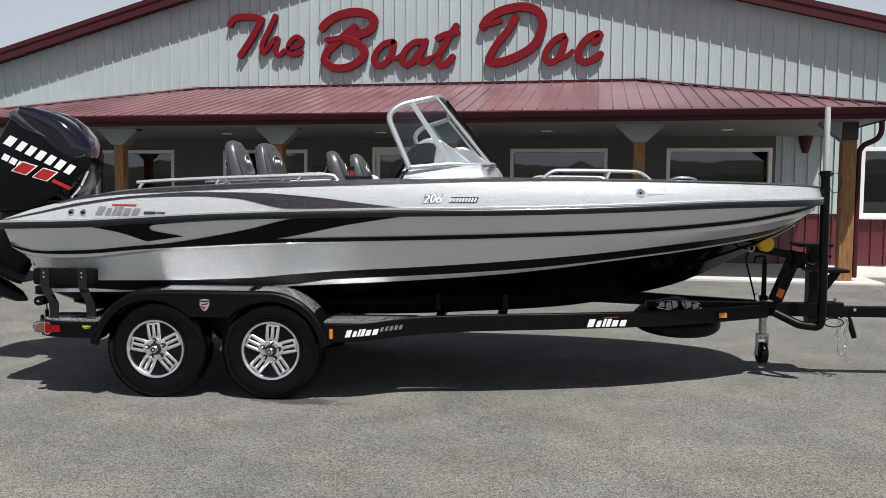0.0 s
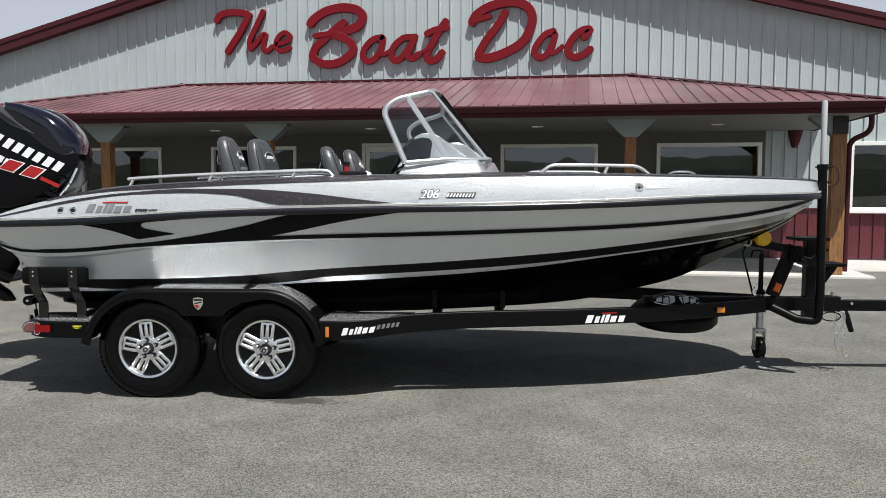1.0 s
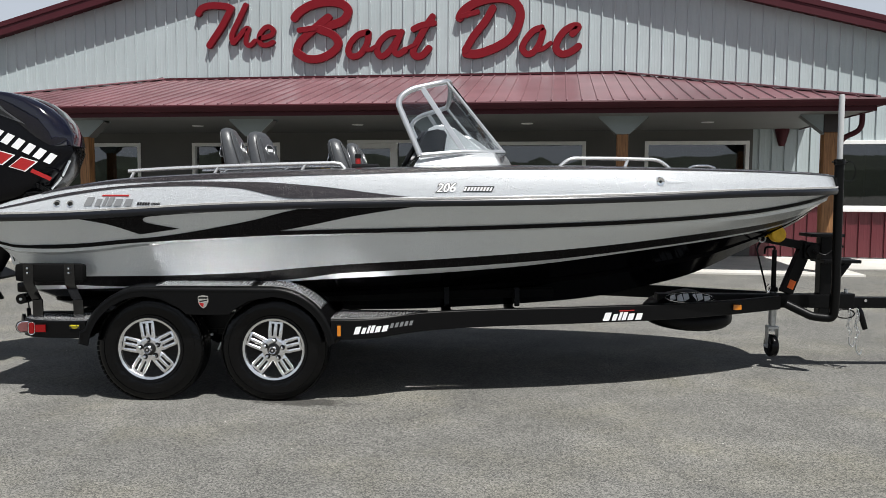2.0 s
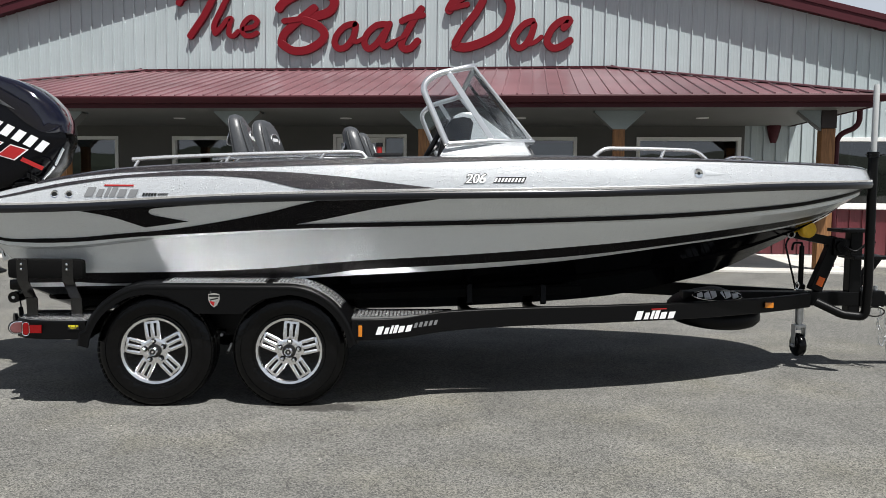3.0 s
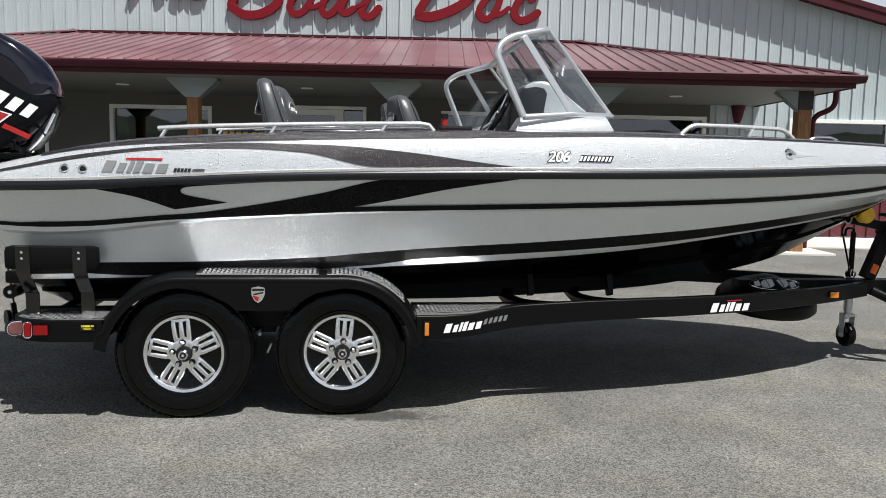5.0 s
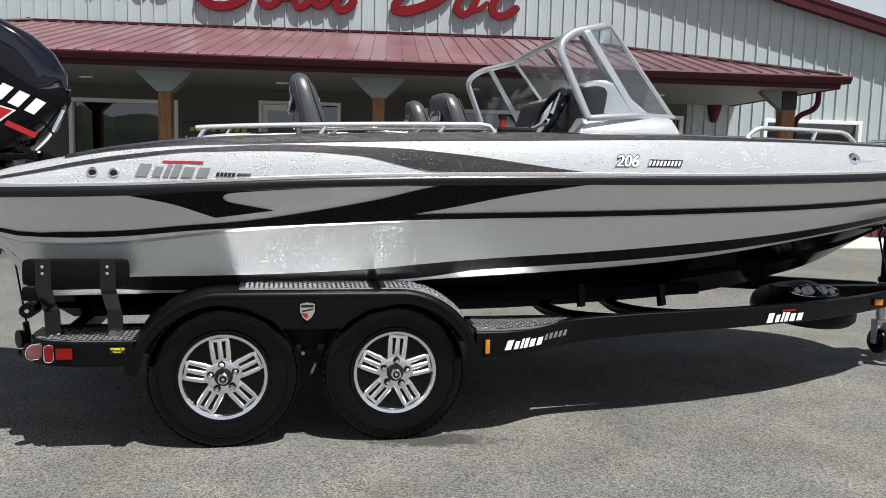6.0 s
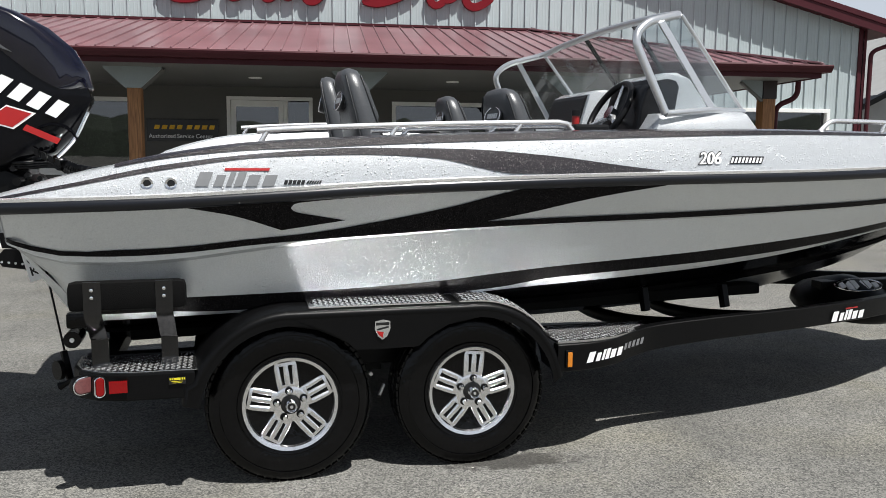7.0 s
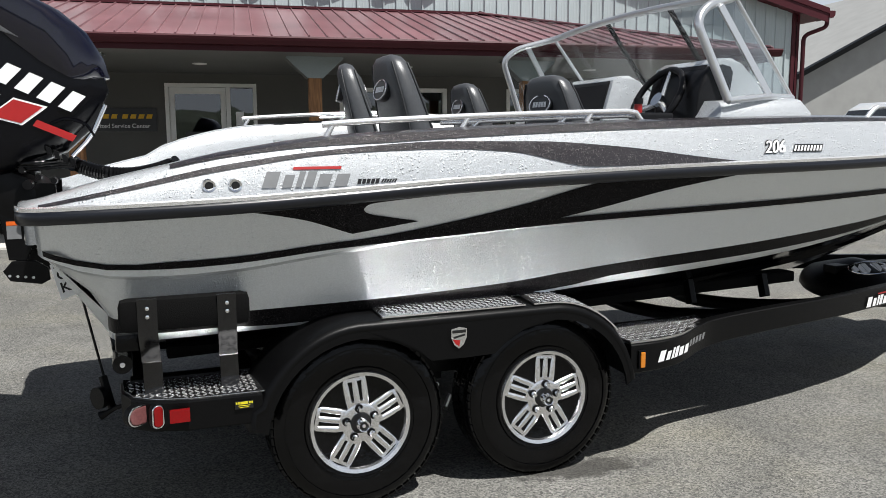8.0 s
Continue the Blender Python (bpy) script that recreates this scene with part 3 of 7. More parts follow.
OVER = 0.29
for side, name in ((-1, "roof_left"), (1, "roof_right")):
    xe = WX0 - 0.45 if side < 0 else WX1 + 0.45
    bm = prism([(MID, RIDGE_Z), (xe, rake_z(xe)), (xe, rake_z(xe) - 0.1), (MID, RIDGE_Z - 0.1)], "y", WALL_Y - OVER, WALL_Y + 24.3)
    roof = tagged(finish(name, bm, M_RED), "dark red steel roof slope of the shop", "roof", kind="structure")
    fas = bmesh.new()
    add_prism(fas, [(MID, RIDGE_Z + 0.05), (xe, rake_z(xe) + 0.05), (xe, rake_z(xe) - 0.19), (MID, RIDGE_Z - 0.19)], "y", WALL_Y - OVER - 0.03, WALL_Y - OVER - 0.003)
    add_prism(fas, [(MID, RIDGE_Z + 0.08), (xe, rake_z(xe) + 0.08), (xe, rake_z(xe) - 0.02), (MID, RIDGE_Z - 0.02)], "y", WALL_Y - OVER - 0.05, WALL_Y - OVER - 0.031)
    part("fascia", fas, M_RED, roof)
    sof = prism([(MID, RIDGE_Z - 0.105), (xe, rake_z(xe) - 0.105), (xe, rake_z(xe) - 0.13), (MID, RIDGE_Z - 0.13)], "y", WALL_Y - OVER, WALL_Y + 0.028)
    part("soffit_strip", sof, M_RED, roof)
    if side > 0:
        gut = prism([(xe, rake_z(xe) + 0.03), (xe + 0.13, rake_z(xe) + 0.03), (xe + 0.13, rake_z(xe) - 0.05), (xe + 0.09, rake_z(xe) - 0.1), (xe, rake_z(xe) - 0.1)], "y", WALL_Y - OVER - 0.05, WALL_Y + 24)
        part("gutter", gut, M_RED, roof)
        dx = rounded([(xe + 0.06, WALL_Y - 0.2, rake_z(xe) - 0.08), (xe + 0.06, WALL_Y - 0.2, rake_z(xe) - 0.26), (WX1 + 0.09, WALL_Y - 0.08, rake_z(xe) - 0.42), (WX1 + 0.09, WALL_Y - 0.08, 0.3)], 0.12)
        part("downspout", tube(dx, 0.042, 8), M_RED, roof, smooth=50)

# ---- porch ----
HIP_L, HIP_R = MID - 4.655, MID + 4.655
EX0, EX1 = MID - 8.02, MID + 8.02
EAVE_Z, TOP_Z = 2.735, 3.65
porch_roof = thing("porch_roof", "faded dark red ribbed steel hip roof over the shop porch", "roof", kind="structure")


def ribbed_sheet(bm, a, b, c, d):
    """One rib period of roof steel between eave points a, b and top points d, c, with a raised seam along a-d."""
    a, b, c, d = (Vector(p) for p in (a, b, c, d))
    n = (b - a).cross(d - a).normalized()
    if n.z < 0:
        n = -n
    vs = [bm.verts.new(p) for p in (a, b, c, d)]
    bm.faces.new(vs)
    w = (b - a).normalized()
    for s, off in ((0.0, 0.022),):
        p0, p1, p2, p3 = a + w * 0.002, a + w * 0.008, a + w * 0.022, a + w * 0.028
        q = d - a
        lo = [p0, p1 + n * off, p2 + n * off, p3]
        vv = [bm.verts.new(p) for p in lo] + [bm.verts.new(p + q) for p in lo]
        for k in range(3):
            bm.faces.new((vv[k], vv[k + 1], vv[k + 5], vv[k + 4]))
        bm.faces.new(vv[:4])


def front_top(x):
    """Where a rib that leaves the front eave at x meets the wall or a hip."""
    if x < HIP_L:
        s = (x - EX0) / (HIP_L - EX0)
    elif x > HIP_R:
        s = (EX1 - x) / (EX1 - HIP_R)
    else:
        s = 1
    return (x, EAVE_Y + (WALL_Y - EAVE_Y) * s, EAVE_Z + (TOP_Z - EAVE_Z) * s)


def side_top(y, sx):
    s = (y - EAVE_Y) / (WALL_Y - EAVE_Y)
    ex, hx = (EX0, HIP_L) if sx < 0 else (EX1, HIP_R)
    return (ex + (hx - ex) * s, y, EAVE_Z + (TOP_Z - EAVE_Z) * s)


x = EX0
while x < EX1 - 0.01:
    bm = bmesh.new()
    for k in range(4):
        e = min(x + RIB, EX1)
        if e - x > 0.01:
            ribbed_sheet(bm, (x, EAVE_Y - 0.03, EAVE_Z - 0.0075), (e, EAVE_Y - 0.03, EAVE_Z - 0.0075), front_top(e), front_top(x))
        x = e
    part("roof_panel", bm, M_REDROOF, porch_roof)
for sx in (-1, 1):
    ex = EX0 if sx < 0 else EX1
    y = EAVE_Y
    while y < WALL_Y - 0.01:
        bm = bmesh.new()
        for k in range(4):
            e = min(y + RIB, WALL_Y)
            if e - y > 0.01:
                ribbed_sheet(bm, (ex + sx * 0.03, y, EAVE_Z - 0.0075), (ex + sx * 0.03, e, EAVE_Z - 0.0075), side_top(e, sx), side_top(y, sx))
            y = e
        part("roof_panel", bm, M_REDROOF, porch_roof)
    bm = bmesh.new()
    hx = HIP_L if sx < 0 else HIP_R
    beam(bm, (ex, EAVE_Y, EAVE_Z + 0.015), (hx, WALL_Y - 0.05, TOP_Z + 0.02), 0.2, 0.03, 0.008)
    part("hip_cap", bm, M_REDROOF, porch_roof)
bm = bmesh.new()
add_box(bm, HIP_L, HIP_R, WALL_Y - 0.1, WALL_Y - 0.022, TOP_Z - 0.01, TOP_Z + 0.03)
beam(bm, (EX1, WALL_Y - 0.05, EAVE_Z + 0.02), (HIP_R, WALL_Y - 0.05, TOP_Z + 0.02), 0.05, 0.07)
beam(bm, (EX0, WALL_Y - 0.05, EAVE_Z + 0.02), (HIP_L, WALL_Y - 0.05, TOP_Z + 0.02), 0.05, 0.07)
part("flashing", bm, M_RED, porch_roof)


def gutter_profile(s):
    return [(0, 0.0), (-0.115 * s, 0.0), (-0.125 * s, -0.02), (-0.115 * s, -0.05), (-0.075 * s, -0.105), (0, -0.105)]


gutter = thing("gutter", "dark red box gutter along the porch eave", "gutter", at=(0, 0, 0))
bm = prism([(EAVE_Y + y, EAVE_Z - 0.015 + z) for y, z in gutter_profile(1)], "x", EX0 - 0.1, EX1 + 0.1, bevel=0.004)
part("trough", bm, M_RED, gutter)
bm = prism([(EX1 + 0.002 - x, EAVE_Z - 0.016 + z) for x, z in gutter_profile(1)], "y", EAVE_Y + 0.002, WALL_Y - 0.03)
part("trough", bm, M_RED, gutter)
dz = EAVE_Z - 0.12
bm = tube(rounded([(EX1 + 0.02, EAVE_Y + 0.62, dz), (EX1 + 0.02, EAVE_Y + 0.62, dz - 0.3), (EX1 - 0.24, POST_Y - 0.02, dz - 0.42), (EX1 - 0.24, POST_Y - 0.02, 0.2)], 0.13), 0.04, 10)
part("downspout", bm, M_RED, gutter, smooth=60)

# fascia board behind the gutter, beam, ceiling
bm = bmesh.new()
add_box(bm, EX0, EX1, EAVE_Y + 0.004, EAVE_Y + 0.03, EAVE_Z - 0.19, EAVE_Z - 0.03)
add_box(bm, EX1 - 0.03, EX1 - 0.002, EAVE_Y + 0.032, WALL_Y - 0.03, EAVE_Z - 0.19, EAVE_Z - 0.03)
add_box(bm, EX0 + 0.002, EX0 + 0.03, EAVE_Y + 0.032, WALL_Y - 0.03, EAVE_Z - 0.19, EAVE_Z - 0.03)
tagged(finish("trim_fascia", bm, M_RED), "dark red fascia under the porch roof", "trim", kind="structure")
bm = box(EX0 + 0.032, EX1 - 0.032, EAVE_Y + 0.032, WALL_Y - 0.03, 2.56, 2.585)
tagged(finish("ceiling", bm, M_SOFFIT), "grey steel porch ceiling", "ceiling", kind="structure")

POSTS = [MID + 1.49 + k * 3.048 for k in (-3, -2, -1, 0, 1, 2)]
POSTS[-1] = 6.14


def build_post():
    p = thing("porch_post", "square orange-stained cedar porch post with grey bracket boards", "post", at=(POSTS[0], POST_Y, FLOOR_Z), group="porch posts")
    part("shaft", box(-0.088, 0.088, -0.088, 0.088, 0, 2.14, 0.008), M_WOOD, p)
    for y in (-0.125, 0.093):
        bm = prism([(-0.38, 2.41), (0.38, 2.41), (0.38, 2.385), (0.1, 2.125), (-0.1, 2.125), (-0.38, 2.385)], "y", y, y + 0.03, bevel=0.003)
        part("bracket_board", bm, M_BRACKET, p)
    for sx in (-1, 1):
        bm = bmesh.new()
        beam(bm, (sx * 0.1, 0, 2.125), (sx * 0.385, 0, 2.385), 0.20, 0.012)
        part("bracket_edge", bm, M_SOFFIT, p)
    part("base", box(-0.1, 0.1, -0.1, 0.1, 0, 0.03, 0.004), M_WOOD, p)
    return p


first = build_post()
for x in POSTS[1:-1]:
    copy_thing(first, pose(x, POST_Y, FLOOR_Z))
p = thing("porch_post", "cedar corner post of the porch, dark cladding above", "post", at=(POSTS[-1], POST_Y, FLOOR_Z), group="porch posts")
part("shaft", box(-0.1, 0.1, -0.1, 0.1, 0, 2.14, 0.008), M_WOOD, p)
part("cladding", box(-0.11, 0.11, -0.11, 0.11, 2.142, 2.41, 0.006), M_CLAD, p, "dark brown cladding")
part("bracket_board", prism([(-0.45, 2.41), (-0.112, 2.41), (-0.112, 2.125), (-0.45, 2.385)], "y", -0.09, -0.06, bevel=0.003), M_BRACKET, p)
bm = bmesh.new()
beam(bm, (-0.112, -0.075, 2.11), (-0.46, -0.075, 2.38), 0.07, 0.03)
part("bracket_edge", bm, M_SOFFIT, p)

# recessed ceiling lights
def build_downlight():
    d = thing("ceiling_light", "white round recessed porch ceiling light, off", "ceiling light", at=(POSTS[0] + 1.5, 15.2, 2.56), group="porch lights")
    part("ring", add_lathe(bmesh.new(), [(0.075, -0.001), (0.1, -0.012), (0.105, 0.0)], 20, "z"), M_WHITE, d, smooth=40)
    part("lens", add_lathe(bmesh.new(), [(0.001, -0.009), (0.072, -0.006), (0.074, 0.001)], 20, "z"), M_LIGHTLENS, d, smooth=40)
    return d


first = build_downlight()
for x in POSTS[1:5]:
    copy_thing(first, pose(x + 1.5, 15.2, 2.56))


# ---- windows and door ----
def build_window(k, x0, x1, z0, z1):
    w = thing("window_%d" % k, "fixed shop window with a white frame, dark glass mirroring the yard", "window", at=((x0 + x1) / 2, WALL_Y, z0), kind="structure")
    hw, h = (x1 - x0) / 2, z1 - z0
    fr = bmesh.new()
    for a in ((-hw, hw, h - 0.07, h), (-hw, hw, 0, 0.07), (-hw, -hw + 0.07, 0.07, h - 0.07), (hw - 0.07, hw, 0.07, h - 0.07)):
        add_box(fr, a[0], a[1], -0.065, 0.1, a[2], a[3], 0.005)
    part("frame", fr, M_WHITE, w)
    part("sill", box(-hw - 0.03, hw + 0.03, -0.1, -0.066, -0.04, 0.012, 0.004), M_WHITE, w)
    pane = part("pane", box(-hw + 0.072, hw - 0.072, 0.03, 0.036, 0.072, h - 0.072), M_GLASS, w)
    pane.visible_shadow = False
    return w


k = 1
for o in OPENINGS:
    if o[2] > 0.5:
        build_window(k, *o)
        k += 1


def build_door():
    x0, x1, z0, z1 = OPENINGS[2]
    d = thing("door_1", "white-framed glass shop door with a narrow glass sidelight, closed", "door", at=(x0, WALL_Y, z0), kind="structure")
    w, h, s = x1 - x0, z1 - z0, 0.97
    fr = bmesh.new()
    for a in ((0, w, h - 0.06, h), (0, 0.06, 0, h - 0.06), (w - 0.06, w, 0, h - 0.06), (s, s + 0.07, 0, h - 0.06)):
        add_box(fr, a[0], a[1], -0.065, 0.1, a[2], a[3], 0.004)
    part("frame", fr, M_WHITE, d)
    leaf = bmesh.new()
    for a in ((0.065, s - 0.005, h - 0.17, h - 0.065), (0.065, s - 0.005, 0.01, 0.27), (0.065, 0.15, 0.27, h - 0.17), (s - 0.09, s - 0.005, 0.27, h - 0.17)):
        add_box(leaf, a[0], a[1], -0.01, 0.035, a[2], a[3], 0.004)
    lf = part("leaf", leaf, M_WHITE, d)
    g = part("glass", box(0.152, s - 0.092, 0.008, 0.014, 0.272, h - 0.172), M_GLASS, lf)
    g.visible_shadow = False
    part("handle", tube(rounded([(s - 0.05, -0.012, 0.95), (s - 0.05, -0.06, 0.95), (s - 0.05, -0.06, 1.2), (s - 0.05, -0.012, 1.2)], 0.02), 0.012, 8), M_ALUFRAME, lf, "satin metal pull handle")
    g = part("sidelight", box(s + 0.072, w - 0.062, 0.012, 0.018, 0.02, h - 0.062), M_GLASS, d)
    g.visible_shadow = False
    part("notice", box(0.3, 0.62, 0.002, 0.0045, 1.35, 1.45), M_DECALBLACK, lf, "small black notice on the glass")
    part("notice", box(s + 0.15, s + 0.28, 0.006, 0.009, 1.55, 1.78), M_DECALWHITE, d, "white paper notice on the glass")


build_door()

# the rooms behind the glass; their dimness is put into a near-black colour
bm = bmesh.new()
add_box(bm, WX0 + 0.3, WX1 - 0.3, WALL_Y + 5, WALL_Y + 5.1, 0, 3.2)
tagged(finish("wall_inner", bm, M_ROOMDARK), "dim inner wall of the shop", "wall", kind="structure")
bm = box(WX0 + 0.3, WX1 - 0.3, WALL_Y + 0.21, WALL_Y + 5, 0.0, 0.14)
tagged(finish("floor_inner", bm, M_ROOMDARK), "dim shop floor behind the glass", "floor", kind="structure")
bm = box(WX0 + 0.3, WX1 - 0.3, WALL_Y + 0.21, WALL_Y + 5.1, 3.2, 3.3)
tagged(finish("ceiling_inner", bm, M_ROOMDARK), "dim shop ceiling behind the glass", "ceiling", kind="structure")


# ---- sign over the porch ----
LETTERS = [
    ('T', [(0.13, [(-5.32, 4.98), (-5.25, 5.08), (-5.05, 5.13), (-4.74, 5.11), (-4.61, 5.06)]), (0.13, [(-4.61, 5.06), (-4.8, 4.73), (-4.98, 4.48), (-5.09, 4.33)])]),
    ('h', [(0.106, [(-4.3, 5.12), (-4.45, 4.83), (-4.6, 4.54), (-4.58, 4.37)]), (0.094, [(-4.57, 4.37), (-4.45, 4.49), (-4.33, 4.63), (-4.25, 4.65), (-4.29, 4.48), (-4.3, 4.36), (-4.22, 4.31), (-4.11, 4.4)])]),
    ('e', [(0.094, [(-3.99, 4.45), (-3.78, 4.5), (-3.72, 4.6), (-3.83, 4.68), (-3.97, 4.59), (-4.03, 4.43), (-3.96, 4.32), (-3.83, 4.32), (-3.73, 4.37)])]),
    ('B', [(0.165, [(-3.27, 4.84), (-3.17, 4.95), (-2.93, 5.08), (-2.59, 5.14), (-2.29, 5.09), (-2.16, 4.95), (-2.24, 4.78), (-2.45, 4.69), (-2.76, 4.64)]), (0.153, [(-2.57, 4.83), (-2.76, 4.69), (-2.99, 4.51), (-3.17, 4.34), (-3.23, 4.18)]), (0.153, [(-2.76, 4.6), (-2.47, 4.48), (-2.36, 4.31), (-2.46, 4.16), (-2.71, 4.03), (-3.0, 4.02), (-3.22, 4.15)]), (0.106, [(-3.17, 4.59), (-2.83, 4.63)])]),
    ('o', [(0.118, [(-1.76, 4.52), (-1.94, 4.48), (-2.1, 4.33), (-2.16, 4.16), (-2.08, 4.05), (-1.92, 4.09), (-1.78, 4.28), (-1.74, 4.5)]), (0.083, [(-1.83, 4.19), (-1.71, 4.18), (-1.59, 4.24)])]),
    ('a', [(0.118, [(-1.1, 4.5), (-1.31, 4.49), (-1.5, 4.34), (-1.57, 4.16), (-1.49, 4.04), (-1.34, 4.12), (-1.15, 4.37)]), (0.118, [(-1.07, 4.51), (-1.18, 4.26), (-1.22, 4.14), (-1.13, 4.08), (-0.99, 4.16)])]),
    ('t', [(0.13, [(-0.45, 4.79), (-0.57, 4.62), (-0.71, 4.38), (-0.83, 4.16), (-0.8, 4.04), (-0.66, 4.04), (-0.52, 4.18)]), (0.118, [(-0.83, 4.56), (-0.66, 4.63), (-0.42, 4.67)]), (0.071, [(-0.93, 4.2), (-0.78, 4.27)])]),
    ('D', [(0.165, [(0.09, 4.76), (0.19, 4.91), (0.47, 5.06), (0.86, 5.12), (1.14, 5.04), (1.27, 4.84), (1.23, 4.58), (1.07, 4.33), (0.76, 4.15), (0.43, 4.05), (0.22, 4.07)]), (0.142, [(0.74, 4.92), (0.59, 4.67), (0.37, 4.4), (0.21, 4.13)]), (0.094, [(0.12, 4.78), (0.44, 4.86)])]),
    ('o', [(0.118, [(1.69, 4.53), (1.53, 4.47), (1.38, 4.3), (1.32, 4.14), (1.41, 4.03), (1.54, 4.07), (1.66, 4.25), (1.72, 4.46)]), (0.083, [(1.62, 4.1), (1.73, 4.13), (1.86, 4.23)])]),
    ('c', [(0.13, [(2.28, 4.4), (2.39, 4.53), (2.28, 4.54), (2.12, 4.45), (2.0, 4.28), (1.97, 4.12), (2.08, 4.02), (2.24, 4.05), (2.4, 4.16)])]),
]


def brush_stroke(bm, width, pts, depth):
    """A raised brush stroke with rounded ends, standing off the wall."""
    path = [Vector((x, 0, z)) for x, z in rounded_2d(pts)]
    n = len(path)
    prof = ((-1.0, 0.0), (-1.0, 0.93), (-0.93, 1.0), (0.0, 1.0), (0.93, 1.0), (1.0, 0.93), (1.0, 0.0))
    rings = []
    for i, p in enumerate(path):
        d = (path[min(i + 1, n - 1)] - path[max(i - 1, 0)]).normalized()
        side = Vector((-d.z, 0, d.x))
        w = width / 2
        rings.append([bm.verts.new(p + side * (w * a) + Vector((0, -depth * b, 0))) for a, b in prof])
    for end, sgn in ((0, -1), (-1, 1)):
        p = path[end]
        d = (path[1] - path[0]).normalized() if end == 0 else (path[-1] - path[-2]).normalized()
        side = Vector((-d.z, 0, d.x))
        extra = []
        for c, sc in ((0.55, 0.83), (0.9, 0.42)):
            q = p + d * sgn * width / 2 * c
            extra.append([bm.verts.new(q + side * (width / 2 * a * sc) + Vector((0, -depth * b, 0))) for a, b in prof])
        if end == 0:
            rings = extra[::-1] + rings
        else:
            rings = rings + extra
    for a, b in zip(rings, rings[1:]):
        for k in range(len(prof) - 1):
            bm.faces.new((a[k], a[k + 1], b[k + 1], b[k]))
    bm.faces.new(rings[0])
    bm.faces.new(rings[-1])


def rounded_2d(pts):
    """Catmull-Rom through 2D points."""
    out = []
    for i in range(len(pts) - 1):
        p0, p1, p2, p3 = pts[max(i - 1, 0)], pts[i], pts[i + 1], pts[min(i + 2, len(pts) - 1)]
        for k in range(5):
            t = k / 5
            out.append(tuple(0.5 * (2 * b + (c - a) * t + (2 * a - 5 * b + 4 * c - d) * t * t + (3 * b - a - 3 * c + d) * t ** 3) for a, b, c, d in zip(p0, p1, p2, p3)))
    out.append(tuple(pts[-1]))
    return out


sign = thing("shop_sign", "large dark red script letters mounted on the gable wall", "sign", at=(0, WALL_Y - 0.034, 0))
for glyph, strokes in LETTERS:
    bm = bmesh.new()
    for k, (w, pts) in enumerate(strokes):
        brush_stroke(bm, w * 1.06, pts, 0.075 + 0.004 * k)
    part("letter_" + glyph.lower(), bm, M_SIGNRED, sign, smooth=25)

# black service board beside the door
board = thing("service_board", "black notice board with gold bars and pale lettering", "sign", at=(-3.54, WALL_Y - 0.06, 1.607))
part("panel", box(0, 1.2, -0.012, 0.012, 0, 0.377, 0.003), M_DECALBLACK, board)
for k in range(8):
    x = 0.12 + k * 0.125 + (0.04 if k > 3 else 0)
    part("gold_bar", prism([(x, 0.205), (x + 0.085, 0.205), (x + 0.105, 0.275), (x + 0.02, 0.275)], "y", -0.0155, -0.0125), M_YELLOW, board, "gold slanted bar")


def flat_text(name, body, size, material, parent, x, y, z, shear=0.0):
    cu = bpy.data.curves.new(name, "FONT")
    cu.body, cu.size, cu.shear, cu.extrude = body, size, shear, 0.001
    tmp = bpy.data.objects.new(name, cu)
    scene.collection.objects.link(tmp)
    me = bpy.data.meshes.new_from_object(tmp.evaluated_get(bpy.context.evaluated_depsgraph_get()))
    bpy.data.objects.remove(tmp)
    bm = bmesh.new()
    bm.from_mesh(me)
    bpy.data.meshes.remove(me)
    bmesh.ops.transform(bm, matrix=pose(x, y, z, 90, 0, 0), verts=bm.verts)
    return part(name, bm, material, parent)


cursor = 0.03
for word in ("Authorized", "Service", "Center"):
    ob = flat_text("lettering", word, 0.098, M_DECALWHITE, board, cursor, -0.0135, 0.055)
    cursor = max(v.co.x for v in ob.data.vertices) + 0.028

# wall lamp
lamp = thing("wall_lamp", "dark red half-cone wall lamp under the porch", "wall lamp", at=(6.2, WALL_Y - 0.034, 2.24))
secs = []
for z, r in ((0.0, 0.05), (0.1, 0.085), (0.3, 0.13), (0.34, 0.13)):
    secs.append([(r * math.cos(a), -abs(r * 1.1 * math.sin(a)) - (0.002 if 0 < k < 8 else 0), z) for k, a in enumerate(i * math.pi / 8 for i in range(9))])
part("shade", loft(secs), M_RED, lamp, smooth=40)

# ---- beyond the yard ----
shed = thing("grey_shed", "grey steel-clad shed with a dark rake trim", "building", at=(0, 0, 0))
bm = prism([(22.6, 0), (46, 0), (46, 3.6), (34.3, 9.4), (22.6, 3.6)], "y", 36.0, 50.0)
part("wall", bm, M_GREYSHED, shed)
bm = bmesh.new()
beam(bm, (22.2, 35.7, 3.45), (34.3, 35.7, 9.45), 0.9, 0.22)
part("rake_trim", bm, M_BLACK, shed, "dark rake trim")
bm = prism([(21.9, 3.42), (34.3, 9.6), (46.6, 3.42), (46.6, 3.3), (34.3, 9.45), (21.9, 3.3)], "y", 35.6, 50.3)
part("roof", bm, M_GREYSHED, shed)
far = thing("far_shed", "pale grey low shed in the distance", "building", at=(0, 0, 0))
part("wall", box(34, 60, 62, 80, 0, 6.2), M_SIDING, far)
part("roof", prism([(33.5, 6.2), (60.5, 6.2), (60.5, 6.5), (33.5, 7.9)], "y", 61.5, 80.5), M_SOFFIT, far)


